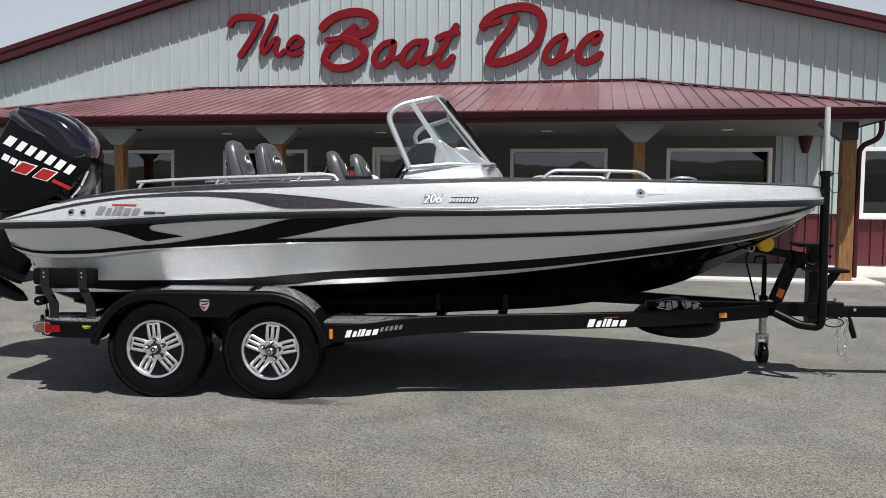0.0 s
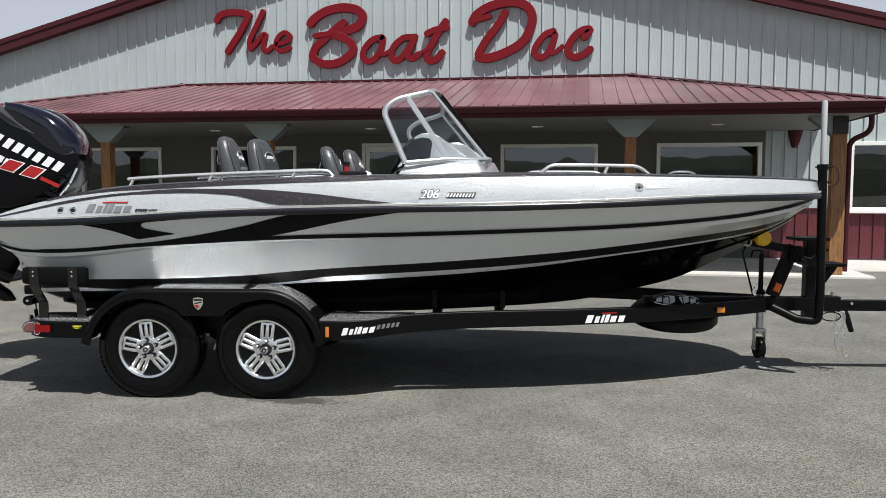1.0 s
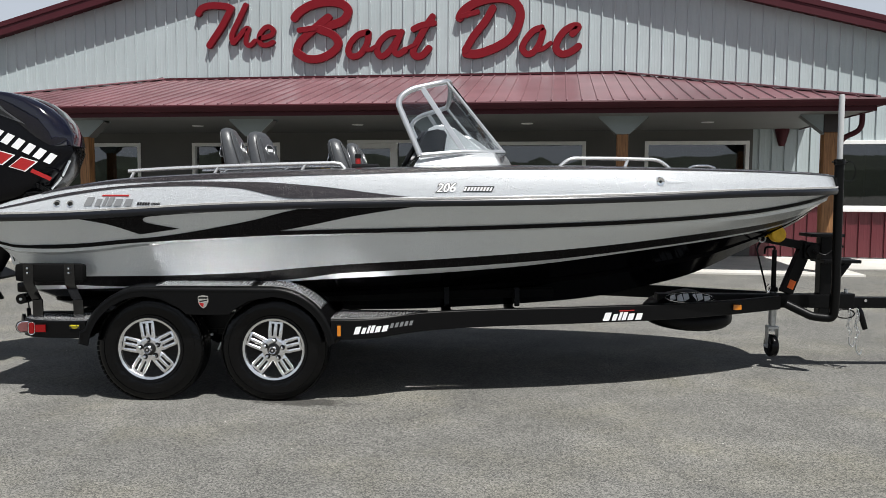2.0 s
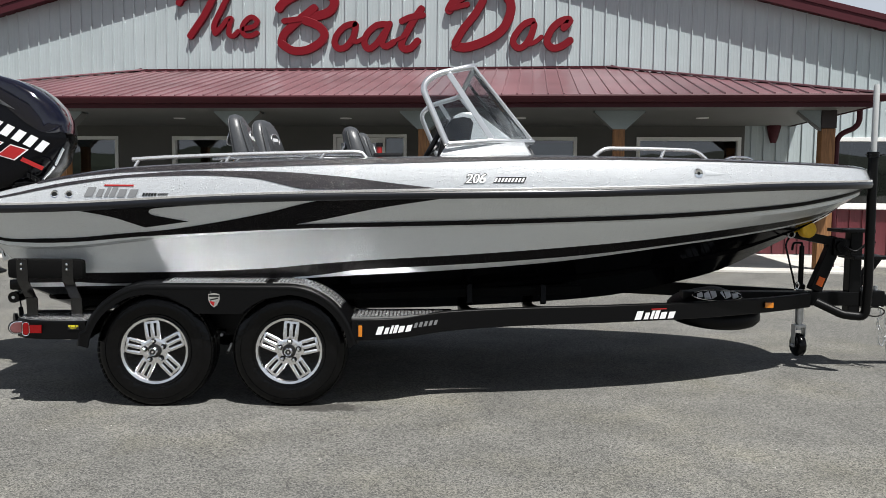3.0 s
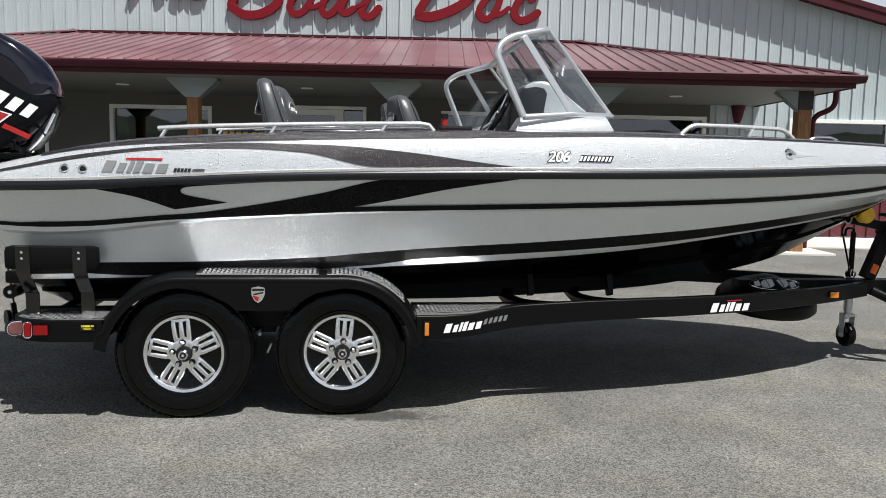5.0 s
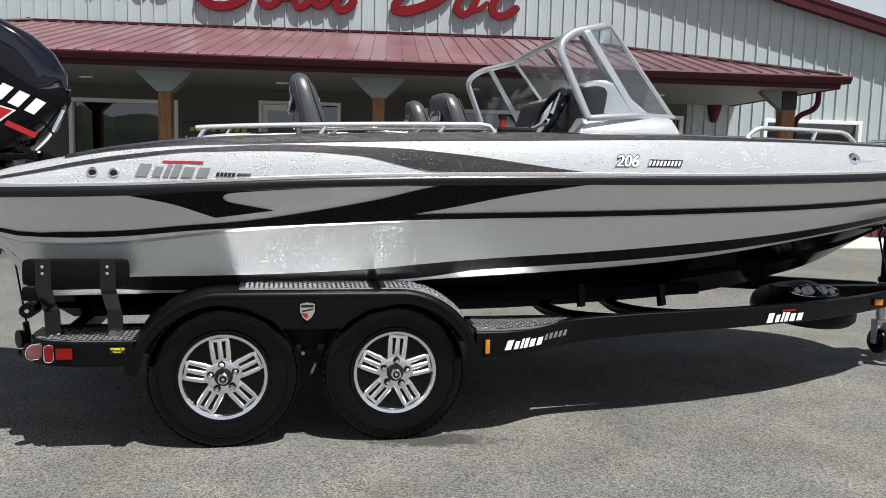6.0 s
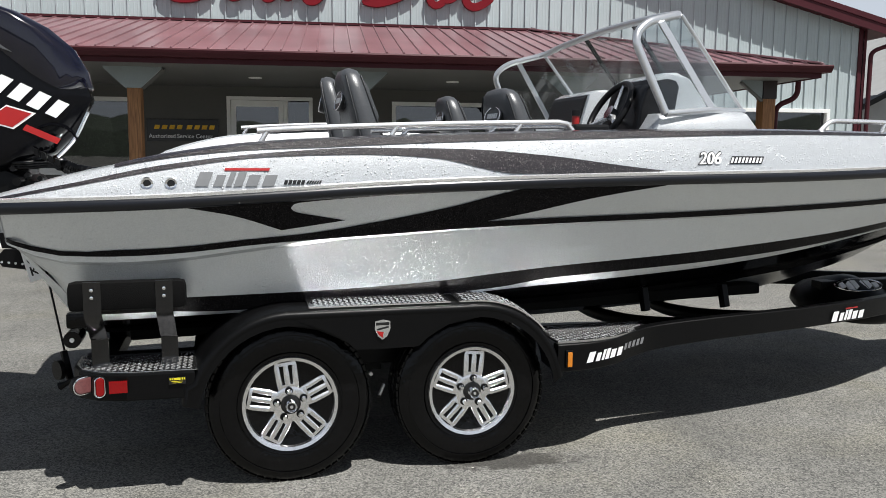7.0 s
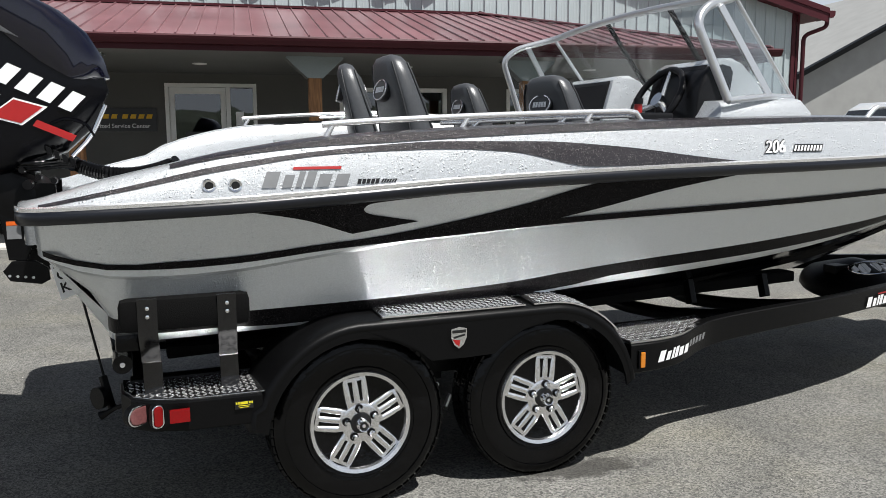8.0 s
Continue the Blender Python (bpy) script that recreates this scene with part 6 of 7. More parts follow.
    part("hub_well", add_lathe(bmesh.new(), [(0.02, -0.1045), (0.0375, -0.1055), (0.0405, -0.1035), (0.0405, -0.06)], 28, "y"), M_DECALBLACK, w, "dark ring round the hub cup", 40)
    part("hub_badge", add_lathe(bmesh.new(), [(0.001, -0.1455), (0.0155, -0.145), (0.0178, -0.1395)], 20, "y"), M_DECALBLACK, w, "dark hub face", 40)
    part("hub_star", add_lathe(bmesh.new(), [(0.001, -0.148), (0.007, -0.1475), (0.009, -0.1445)], 8, "y"), M_CHROME, w)
    for k in range(5):
        a = radians(97 + 72 * k)
        # flat black disc stands for the shade in the pocket round each nut
        part("lug_pocket", add_lathe(bmesh.new(), [(0.001, -0.1075), (0.017, -0.1075), (0.0175, -0.1)], 14, "y", (0.06 * math.cos(a), 0, 0.06 * math.sin(a))), M_BLACK, w, "dark lug pocket")
        part("lug_nut", add_lathe(bmesh.new(), [(0.001, -0.132), (0.008, -0.131), (0.0125, -0.122), (0.0125, -0.1)], 8, "y", (0.06 * math.cos(a), 0, 0.06 * math.sin(a))), M_CHROME, w, "chrome lug nut")
    return w


w0 = build_wheel(-0.41, -1)
for u, side in ((0.41, -1), (-0.41, 1), (0.41, 1)):
    copy_thing(w0, pose(u, side * 0.965, 0.347, 0, 12 if side < 0 else 0, 0 if side < 0 else 180))
for u in (-0.41, 0.41):
    part("axle", tube([(u, -0.9, 0.347), (u, 0.9, 0.347)], 0.035, 10), M_BLACK, trailer, smooth=40)


def arc(cx, cz, r, a0, a1, n):
    return [(cx + r * math.cos(radians(a0 + (a1 - a0) * k / n)), cz + r * math.sin(radians(a0 + (a1 - a0) * k / n))) for k in range(n + 1)]


def tread_lozenges(inside, place, a0, a1, b0, b1, parent, pitch=0.0225):
    """Raised lozenges of a tread plate in alternate directions, laid by place(a, b, height)."""
    bm = bmesh.new()
    na, nb = int((a1 - a0) / pitch), int((b1 - b0) / pitch)
    for i in range(na):
        for j in range(nb):
            ca, cb = a0 + (i + 0.5) * pitch, b0 + (j + 0.5) * pitch
            sg = 1 if (i + j) % 2 else -1
            L, W = 0.0135, 0.0042
            loop = [(L, 0), (0.006, W), (-0.006, W), (-L, 0), (-0.006, -W), (0.006, -W)]
            pts = [(ca + 0.7071 * (x - sg * y), cb + 0.7071 * (sg * x + y)) for x, y in loop]
            if not all(inside(p, q) for p, q in pts):
                continue
            low = [bm.verts.new(place(p, q, 0.0)) for p, q in pts]
            hi = [bm.verts.new(place(ca + 0.7071 * sx * 0.006, cb + 0.7071 * sg * sx * 0.006, 0.0023)) for sx in (1, -1)]
            bm.faces.new((low[0], low[1], hi[0]))
            bm.faces.new((low[1], low[2], hi[1], hi[0]))
            bm.faces.new((low[2], low[3], hi[1]))
            bm.faces.new((low[3], low[4], hi[1]))
            bm.faces.new((low[4], low[5], hi[0], hi[1]))
            bm.faces.new((low[5], low[0], hi[0]))
    ob = part("lozenge_relief", bm, M_LOZENGE, parent)
    ob["kind"] = "stuff"
    return ob


def in_outline(poly):
    def test(x, y):
        c = False
        for (x0, y0), (x1, y1) in zip(poly, poly[1:] + poly[:1]):
            if (y0 > y) != (y1 > y) and x < (x1 - x0) * (y - y0) / (y1 - y0) + x0:
                c = not c
        return c
    return test


def build_fender(side):
    # outline over both wheels, from the rear foot over the top to the front foot
    outer = [(-0.83, 0.39), (-0.822, 0.46)] + arc(-0.41, 0.337, 0.405, 160, 93, 12) + arc(0.41, 0.337, 0.405, 87, 17, 12) + [(0.803, 0.44), (0.81, 0.40)]
    inner = arc(0.41, 0.325, 0.378, 8, 136, 16)
    inner2 = arc(-0.41, 0.325, 0.378, 44, 172, 16)
    dip = [(0.0, 0.585)]
    lower = inner + dip + inner2
    poly = outer + lower
    y = side * 1.145
    bm = bmesh.new()
    f = bm.faces.new([bm.verts.new((u, y, z)) for u, z in poly])
    bmesh.ops.triangulate(bm, faces=[f])
    r = bmesh.ops.extrude_face_region(bm, geom=bm.faces[:])
    bmesh.ops.translate(bm, vec=(0, -side * 0.012, 0), verts=[v for v in r["geom"] if isinstance(v, bmesh.types.BMVert)])
    fender = part("fender", bm, M_BLACK, trailer, "black moulded tandem fender")
    # top skin, rounded over at the outer edge
    secs = []
    for i, (u, z) in enumerate(outer):
        a = outer[max(i - 1, 0)]
        b = outer[min(i + 1, len(outer) - 1)]
        t = Vector((b[0] - a[0], b[1] - a[1])).normalized()
        n = Vector((-t.y, t.x))
        if n.y < 0:
            n = -n
        row = []
        for yy, d in ((1.146, -0.01), (1.15, 0.004), (1.142, 0.016), (1.125, 0.024), (0.86, 0.0435), (0.86, 0.0295), (1.13, 0.006)):
            row.append((u + n.x * d, side * yy, z + n.y * d))
        secs.append(row)
    part("fender_top", loft(secs), M_BLACK, fender, smooth=50)
    # tread plates
    def plate_point(u, y, d):
        up = (1.124 - y) * 0.075 + d
        if abs(u) <= 0.41:
            return Vector((u, side * y, 0.742 + up))
        k = (u - 0.41) / 0.44
        return Vector((0.41 + (0.405 + up) * math.sin(k), side * y, 0.337 + (0.405 + up) * math.cos(k)))
    for a, b in ((-0.335, 0.285), (0.325, 0.78)):
        bm = bmesh.new()
        rows = []
        n = 10
        for k in range(n + 1):
            u = a + (b - a) * k / n
            rows.append([bm.verts.new(plate_point(u, yy, d)) for yy, d in ((1.130, 0.029), (0.945, 0.029), (0.945, 0.035), (1.130, 0.035))])
        for p, q in zip(rows, rows[1:]):
            for j in range(4):
                bm.faces.new((p[j], p[(j + 1) % 4], q[(j + 1) % 4], q[j]))
        bm.faces.new(rows[0])
        bm.faces.new(rows[-1])
        plate = part("tread_plate", bm, M_TREAD, fender, "bright aluminium tread plate")
        tread_lozenges(lambda p, q: a + 0.004 < p < b - 0.004 and 0.948 < q < 1.128, lambda p, q, h: plate_point(p, q, 0.0352 + h), a, b, 0.945, 1.130, fender)
    # shield badge
    sh = [(-0.033, 0.035), (0.0, 0.042), (0.033, 0.035), (0.034, 0.0), (0.02, -0.03), (0.0, -0.045), (-0.02, -0.03), (-0.034, 0.0)]
    badge = part("badge", prism([(-0.024 + x, 0.672 + z) for x, z in sh], "y", side * 1.145, side * 1.153), M_CHROME, fender, "chrome shield badge with a red field")
    part("badge_field", prism([(-0.024 + x, 0.672 + z) for x, z in ((-0.028, -0.006), (0.004, -0.012), (0.0, -0.037), (-0.016, -0.025))], "y", side * 1.153, side * 1.1545), M_DECALRED, badge, "dark red field")
    part("badge_field", prism([(-0.024 + x, 0.672 + z) for x, z in ((-0.026, 0.003), (0.026, 0.014), (0.026, 0.006), (-0.022, -0.004))], "y", side * 1.153, side * 1.1545), M_DECALBLACK, badge)
    part("badge_bar", box(-0.053, 0.005, side * 1.1535 - 0.001, side * 1.1535 + 0.001, 0.690, 0.702), M_DECALBLACK, badge)


for side in (-1, 1):
    build_fender(side)

# the main rail sweeps in from the front step and draws in to the tongue
RAIL_U = [0.80, 0.92, 1.02, 1.12, 1.25, 1.38, 1.55, 2.0, 2.95, 3.70, 4.12]
rail_y = smooth_curve(RAIL_U, [1.145, 1.142, 1.128, 1.095, 1.025, 0.972, 0.945, 0.90, 0.70, 0.385, 0.16])
rail_z0 = smooth_curve(RAIL_U, [0.425, 0.427, 0.43, 0.434, 0.443, 0.453, 0.465, 0.483, 0.488, 0.49, 0.495])
rail_z1 = smooth_curve(RAIL_U, [0.555, 0.555, 0.556, 0.559, 0.568, 0.577, 0.584, 0.596, 0.597, 0.592, 0.595])
for side in (-1, 1):
    # front step and main rail
    secs = []
    for u in [0.80 + 0.05 * k for k in range(16)] + [1.6, 1.8, 2.0, 2.4, 2.95, 3.2, 3.45, 3.70, 3.9, 4.12]:
        y, z0, z1 = rail_y(u), rail_z0(u), rail_z1(u)
        secs.append([(u, side * y, z0 + 0.004), (u, side * y, z1 - 0.004), (u, side * (y - 0.004), z1), (u, side * (y - 0.055), z1), (u, side * (y - 0.055), z0), (u, side * (y - 0.004), z0)])
    part("side_rail", loft(secs), M_BLACK, trailer, "black main rail", 35)
    edge = [(0.80 + 0.055 * k, rail_y(0.80 + 0.055 * k) - 0.006) for k in range(11)]
    bm = prism([(u, side * y) for u, y in edge] + [(1.42, side * 0.80), (0.80, side * 0.80)], "z", 0.560, 0.570, bevel=0.001)
    step = part("step_plate", bm, M_STEP, trailer, "aluminium tread step")
    tread_lozenges(in_outline(edge + [(1.40, 0.81), (0.805, 0.81)]), lambda p, q, h: Vector((p, side * q, 0.5702 + h)), 0.80, 1.42, 0.80, 1.145, step)
    # rear inner rail under the hull
    part("frame_rail", box(-1.25, 0.82, side * 0.80 - 0.035, side * 0.80 + 0.035, 0.44, 0.55, 0.006), M_BLACK, trailer)
    # rear step box
    edge = [(-1.285, 0.80), (-1.282, 0.94), (-1.25, 1.03), (-1.18, 1.09), (-1.06, 1.125), (-0.80, 1.135)]
    bm = prism([(u, side * y) for u, y in edge] + [(-0.80, side * 0.80)], "z", 0.425, 0.537, bevel=0.008)
    part("step_box", bm, M_BLACK, trailer)
    edge = [(u + 0.01, y - 0.013) for u, y in edge]
    bm = prism([(u, side * y) for u, y in edge] + [(-0.80, side * 0.81)], "z", 0.5375, 0.5415, bevel=0.001)
    step = part("step_plate", bm, M_STEP, trailer, "aluminium tread step")
    tread_lozenges(in_outline(edge + [(-0.805, 0.815)]), lambda p, q, h: Vector((p, side * q, 0.5417 + h)), -1.28, -0.80, 0.81, 1.13, step)
    # amber marker
    am = part("marker_housing", box(0.835, 0.872, side * 1.143 - 0.012, side * 1.143 + 0.012, 0.445, 0.528, 0.004), M_BLACK, trailer)
    part("marker_lens", box(0.842, 0.865, side * 1.157 - 0.004, side * 1.157 + 0.004, 0.452, 0.521, 0.003), M_AMBER, am, "amber marker lens")
    am = part("marker_housing", box(3.66, 3.73, side * 0.395 - 0.008, side * 0.395 + 0.008, 0.52, 0.57, 0.003, None), M_BLACK, trailer)
    part("marker_lens", box(3.665, 3.725, side * 0.408 - 0.012, side * 0.408 + 0.004, 0.525, 0.565, 0.004), M_AMBER, am, "amber marker lens")
    # tail lamps and reflector
    def lamp(u0, u1, y, z0, z1, ang, material, label):
        m = pose((u0 + u1) / 2, side * y, (z0 + z1) / 2, 0, 0, side * -ang)
        w, t = (u1 - u0) / 2, (z1 - z0) / 2
        c = min(w, t)
        def stadium(g):
            """Outline of the lens with round ends, grown by g."""
            pts = []
            for k in range(20):
                a = (k + 0.5) * math.pi / 10
                pts.append((math.copysign(w - c, math.cos(a)) + (c + g) * math.cos(a), math.copysign(t - c, math.sin(a)) + (c + g) * math.sin(a)))
            return pts
        h = part("lamp_housing", prism(stadium(0.008), "y", -0.012, 0.012, m, 0.002), M_BLACK, trailer, "black rounded lamp housing")
        part("bezel", tube([m @ Vector((x, side * 0.013, z)) for x, z in stadium(0.002)], 0.004, 6, True), M_CHROME, h, "thin bright bezel", 60)
        part("lens", prism(stadium(-0.001), "y", -0.018 if side < 0 else 0.004, -0.004 if side < 0 else 0.018, m, 0.004), material, h, label)
    lamp(-1.275, -1.175, 1.068, 0.458, 0.522, 36, M_DULLLENS, "dull red tail lamp lens")
    lamp(-1.183, -1.15, 1.098, 0.448, 0.524, 18, M_REDLENS, "bright red side marker")
    part("reflector", box(-1.125, -1.057, side * 1.132 - 0.012, side * 1.135 + 0.002, 0.467, 0.514), M_REDLENS, trailer, "red reflector")
    yl = part("warning_label", box(-0.90, -0.835, side * 1.139 - 0.0015, side * 1.139 + 0.0015, 0.488, 0.516), M_DECALBLACK, trailer, "small black and yellow label")
    bm = bmesh.new()
    for x in (-0.897, -0.889, -0.850, -0.842):
        add_box(bm, x, x + 0.005, side * 1.1415 - 0.0008, side * 1.1415 + 0.0008, 0.506, 0.514)
    add_box(bm, -0.881, -0.855, side * 1.1415 - 0.0008, side * 1.1415 + 0.0008, 0.505, 0.514)
    add_box(bm, -0.89, -0.847, side * 1.1415 - 0.0008, side * 1.1415 + 0.0008, 0.499, 0.5005)
    add_box(bm, -0.885, -0.852, side * 1.1415 - 0.0008, side * 1.1415 + 0.0008, 0.493, 0.4945)
    part("label_stripes", bm, M_LABEL, yl)
    # guide bunk with its two stands
    bm = box(-1.275, -0.825, side * 1.05 - 0.045, side * 1.05 + 0.03, 0.785, 0.905, 0.03)
    part("guide_bunk", bm, M_BUNK, trailer, "black carpeted guide bunk", 50)
    for u in (-1.18, -0.91):
        bm = bmesh.new()
        pts = [(u, side * 1.10, 0.905), (u, side * 1.098, 0.775), (u + 0.008, side * 1.02, 0.665), (u + 0.01, side * 1.012, 0.658), (u + 0.012, side * 1.01, 0.54)]
        rows = [[bm.verts.new((p[0] + dx, p[1] + dy, p[2])) for dx, dy in ((-0.033, 0), (0.033, 0), (0.033, -side * 0.01), (-0.033, -side * 0.01))] for p in pts]
        for p, q in zip(rows, rows[1:]):
            for j in range(4):
                bm.faces.new((p[j], p[(j + 1) % 4], q[(j + 1) % 4], q[j]))
        bm.faces.new(rows[0])
        bm.faces.new(rows[-1])
        b = part("bunk_stand", bm, M_STAND, trailer, "black bent steel stand, wet and glossy")
        for z in (0.845, 0.875):
            part("bolt", add_lathe(bmesh.new(), [(0.001, side * 1.112), (0.007, side * 1.111), (0.0095, side * 1.096)], 10, "y", (u, 0, z)), M_CHROME, b, "chrome bolt")
    part("end_block", box(-1.29, -1.20, side * 1.0 - 0.04, side * 1.0 + 0.03, 0.71, 0.775, 0.015), M_RUBBER, trailer, "black rubber end block", 40)
    part("roller", tube([(-1.27, side * 1.03, 0.665), (-1.27, side * 0.9, 0.665)], 0.034, 14), M_RUBBER, trailer, "black end roller", 40)
    part("roller_bolt", tube([(-1.27, side * 1.036, 0.665), (-1.27, side * 1.029, 0.665)], 0.009, 12), M_GALV, trailer)
    # support bunks under the hull
    bm = bmesh.new()
    beam(bm, (-1.1, side * 0.5, 0.575), (2.32, side * 0.5, 0.665), 0.12, 0.06, 0.01)
    part("bunk", bm, M_BUNK, trailer, "black carpeted support bunk")
    for u in (1.52, 2.02):
        bm = bmesh.new()
        beam(bm, (u + 0.03, side * 0.62, 0.58), (u + 0.03, side * 0.58, 0.70), 0.05, 0.035, 0.004, up=(1, 0, 0))
        part("bunk_bracket", bm, M_BLACK, trailer)

# equaliser between the axles, with its bolt
for side in (-1, 1):
    bm = bmesh.new()
    beam(bm, (0.0, side * 0.93, 0.305), (0.028, side * 0.93, 0.368), 0.022, 0.012, 0.004)
    eq = part("equaliser_link", bm, M_GALV, trailer, "zinc suspension link")
    part("link_bolt", tube([(0.003, side * 0.93, 0.312), (0.003, side * 0.942, 0.312)], 0.008, 8), M_BLACK, eq)
    part("hanger_bolt", tube([(-0.035, side * 0.92, 0.42), (-0.035, side * 0.94, 0.42)], 0.009, 8), M_GALV, trailer)

# cross members
for u, h, z in ((-1.2, 0.78, 0.40), (-0.78, 0.8, 0.40), (0.0, 0.8, 0.40), (0.7, 0.82, 0.40)):
    part("cross_member", box(u - 0.04, u + 0.04, -h, h, z, z + 0.08, 0.006), M_BLACK, trailer)
for u in (1.62, 2.12):
    w = rail_y(u + 0.30) - 0.10
    half = [(u + 0.30, -w, 0.53), (u + 0.12, -w + 0.03, 0.525), (u + 0.0, -w + 0.16, 0.51), (u - 0.06, -w + 0.4, 0.48), (u - 0.08, 0, 0.455)]
    pts = rounded([Vector(p) for p in half] + [Vector((p[0], -p[1], p[2])) for p in half[-2::-1]], 0.12, 5)
    part("cross_tube", tube(pts, 0.04, 10), M_BLACK, trailer, "black bent cross tube", 50)
# tongue
part("tongue", box(3.2, 4.62, -0.05, 0.05, 0.49, 0.595, 0.006), M_BLACK, trailer, "black tongue beam")
part("swing_tongue", box(4.66, 5.32, -0.04, 0.04, 0.49, 0.572, 0.006), M_BLACK, trailer, "black drawbar")
bm = box(4.55, 4.74, -0.065, 0.065, 0.485, 0.605, 0.01)
part("hinge_block", bm, M_BLACK, trailer)
for u in (4.60, 4.70):
    part("hinge_bolt", tube([(u, 0, 0.47), (u, 0, 0.635)], 0.016, 8), M_GALV, trailer, smooth=30)
part("pin", tube([(4.83, -0.044, 0.55), (4.83, -0.052, 0.55)], 0.012, 10), M_CHROME, trailer)
part("coupler", tube([(5.25, 0, 0.53), (5.42, 0, 0.54), (5.5, 0, 0.52)], [0.05, 0.06, 0.03], 12), M_BLACK, trailer, smooth=50)
hp = rounded([(4.78, -0.05, 0.5), (4.80, -0.06, 0.42), (4.83, -0.06, 0.33)], 0.05)
part("grip", tube(hp, [0.012] + [0.022] * (len(hp) - 2) + [0.02], 10), M_RUBBER, trailer, "black rubber grip", 50)
for du, ln in ((4.70, 0.2), (4.76, 0.26)):
    ch = bmesh.new()
    for k in range(int(ln / 0.028)):
        z = 0.47 - k * 0.028
        cc = Vector((du + 0.012 * math.sin(k * 1.3), -0.07, z))
        ang = (k % 2) * math.pi / 2
        add_tube(ch, [cc + Vector((0.009 * math.cos(a) * math.cos(ang), 0.009 * math.cos(a) * math.sin(ang), 0.018 * math.sin(a))) for a in (j * math.pi / 5 for j in range(10))], 0.003, 5, True)
    c = part("safety_chain", ch, M_GALV, trailer, "zinc safety chain")
    e = Vector((du, -0.07, 0.47 - ln))
    part("hook", tube(rounded([e, e + Vector((0.005, 0, -0.06)), e + Vector((0.035, 0, -0.085)), e + Vector((0.045, 0, -0.04))], 0.03), 0.005, 7), M_GALV, c, smooth=60)
lp = [Vector((4.66 + 0.075 * math.cos(a * math.pi / 9), -0.075, 0.45 + 0.035 * math.sin(a * math.pi / 9))) for a in range(18)]
part("cable_loop", tube(lp, 0.005, 6, True), M_RUBBER, trailer)

# spare wheel in a black shell under the tongue
bm = add_lathe(bmesh.new(), [(0.001, 0.125), (0.06, 0.12), (0.20, 0.065), (0.30, 0.02), (0.335, -0.02), (0.345, -0.055), (0.345, -0.085), (0.325, -0.108), (0.27, -0.12), (0.001, -0.125)], 48, "z", (0, 0, 0))
bmesh.ops.transform(bm, matrix=pose(3.445, 0.0, 0.50, 8, 0, 0), verts=bm.verts)
sp = part("spare_cover", bm, M_BLACK, trailer, "black shell over the spare wheel", 50)
EM = pose(3.43, -0.125, 0.573, 30, 0, 0) @ Matrix.Diagonal((0.82, 0.92, 1, 1))
er = tube([EM @ Vector((0.225 * math.cos(a * math.pi / 18), 0.07 * math.sin(a * math.pi / 18), 0.004)) for a in range(36)], 0.006, 6, True)
part("emblem_rim", er, M_CHROME, sp, "bright rim of the oval emblem", 60)
# white faces stand in for sky mirrored by the chrome emblem
for k in range(6):
    x0, x1 = -0.19 + k * 0.064, -0.19 + (k + 1) * 0.064 - 0.008
    hh = lambda x: 0.06 * math.sqrt(max(1 - (x / 0.205) ** 2, 0.02))
    em = prism([(x0, -hh(x0) * 0.9), (x1, -hh(x1) * (0.9 if k % 2 else 0.3)), (x1 + 0.006, hh(x1) * 0.9), (x0 + 0.012, hh(x0) * (0.4 if k % 2 else 0.9))], "z", -0.004, 0.008, EM)
    part("emblem", em, M_DECALWHITE, sp, "bright oval emblem")

# winch stand
bm = bmesh.new()
beam(bm, (4.22, 0, 0.60), (4.38, 0, 1.0), 0.075, 0.09, 0.006, up=(1, 0, 0))
part("winch_post", bm, M_BLACK, trailer, "black winch post")
bm = bmesh.new()
beam(bm, (4.04, 0, 1.03), (4.47, 0, 0.95), 0.07, 0.065, 0.006)
part("winch_arm", bm, M_BLACK, trailer)
part("bow_roller", add_lathe(bmesh.new(), [(0.015, -0.03), (0.05, -0.035), (0.06, -0.025), (0.053, 0.0), (0.06, 0.025), (0.05, 0.035), (0.015, 0.03)], 24, "y", (4.10, -0.10, 1.065)), M_YELLOW, trailer, "yellow polyurethane bow roller", 50)
part("strap_hook", tube([Vector((4.00, -0.06, 1.03)) + Vector((0.028 * math.cos(a * math.pi / 8), 0, 0.028 * math.sin(a * math.pi / 8))) for a in range(16)], 0.006, 6, True), M_GALV, trailer, "zinc strap ring", 60)
bm = bmesh.new()
beam(bm, (4.01, -0.06, 1.045), (4.08, -0.06, 1.07), 0.05, 0.012)
part("strap_end", bm, M_YELLOW, trailer)
part("stand_post", box(4.47, 4.56, -0.045, 0.045, 0.44, 1.06, 0.006), M_BLACK, trailer, "black square stand post")
part("top_plate", box(4.36, 4.62, -0.11, 0.11, 1.045, 1.07, 0.004), M_BLACK, trailer, "black stand step")
part("low_plate", box(4.46, 4.75, -0.12, 0.12, 0.845, 0.87, 0.004), M_BLACK, trailer, "black stand step")
bm = bmesh.new()
beam(bm, (4.52, 0, 0.60), (4.70, 0, 0.85), 0.06, 0.05, 0.004)
part("plate_brace", bm, M_BLACK, trailer)
win = part("winch", box(4.33, 4.43, -0.07, 0.07, 0.87, 1.0, 0.015), M_BLACK, trailer, "black hand winch")
part("winch_drum", tube([(4.38, -0.1, 0.94), (4.38, 0.1, 0.94)], 0.045, 16), M_BLACK, win, smooth=40)
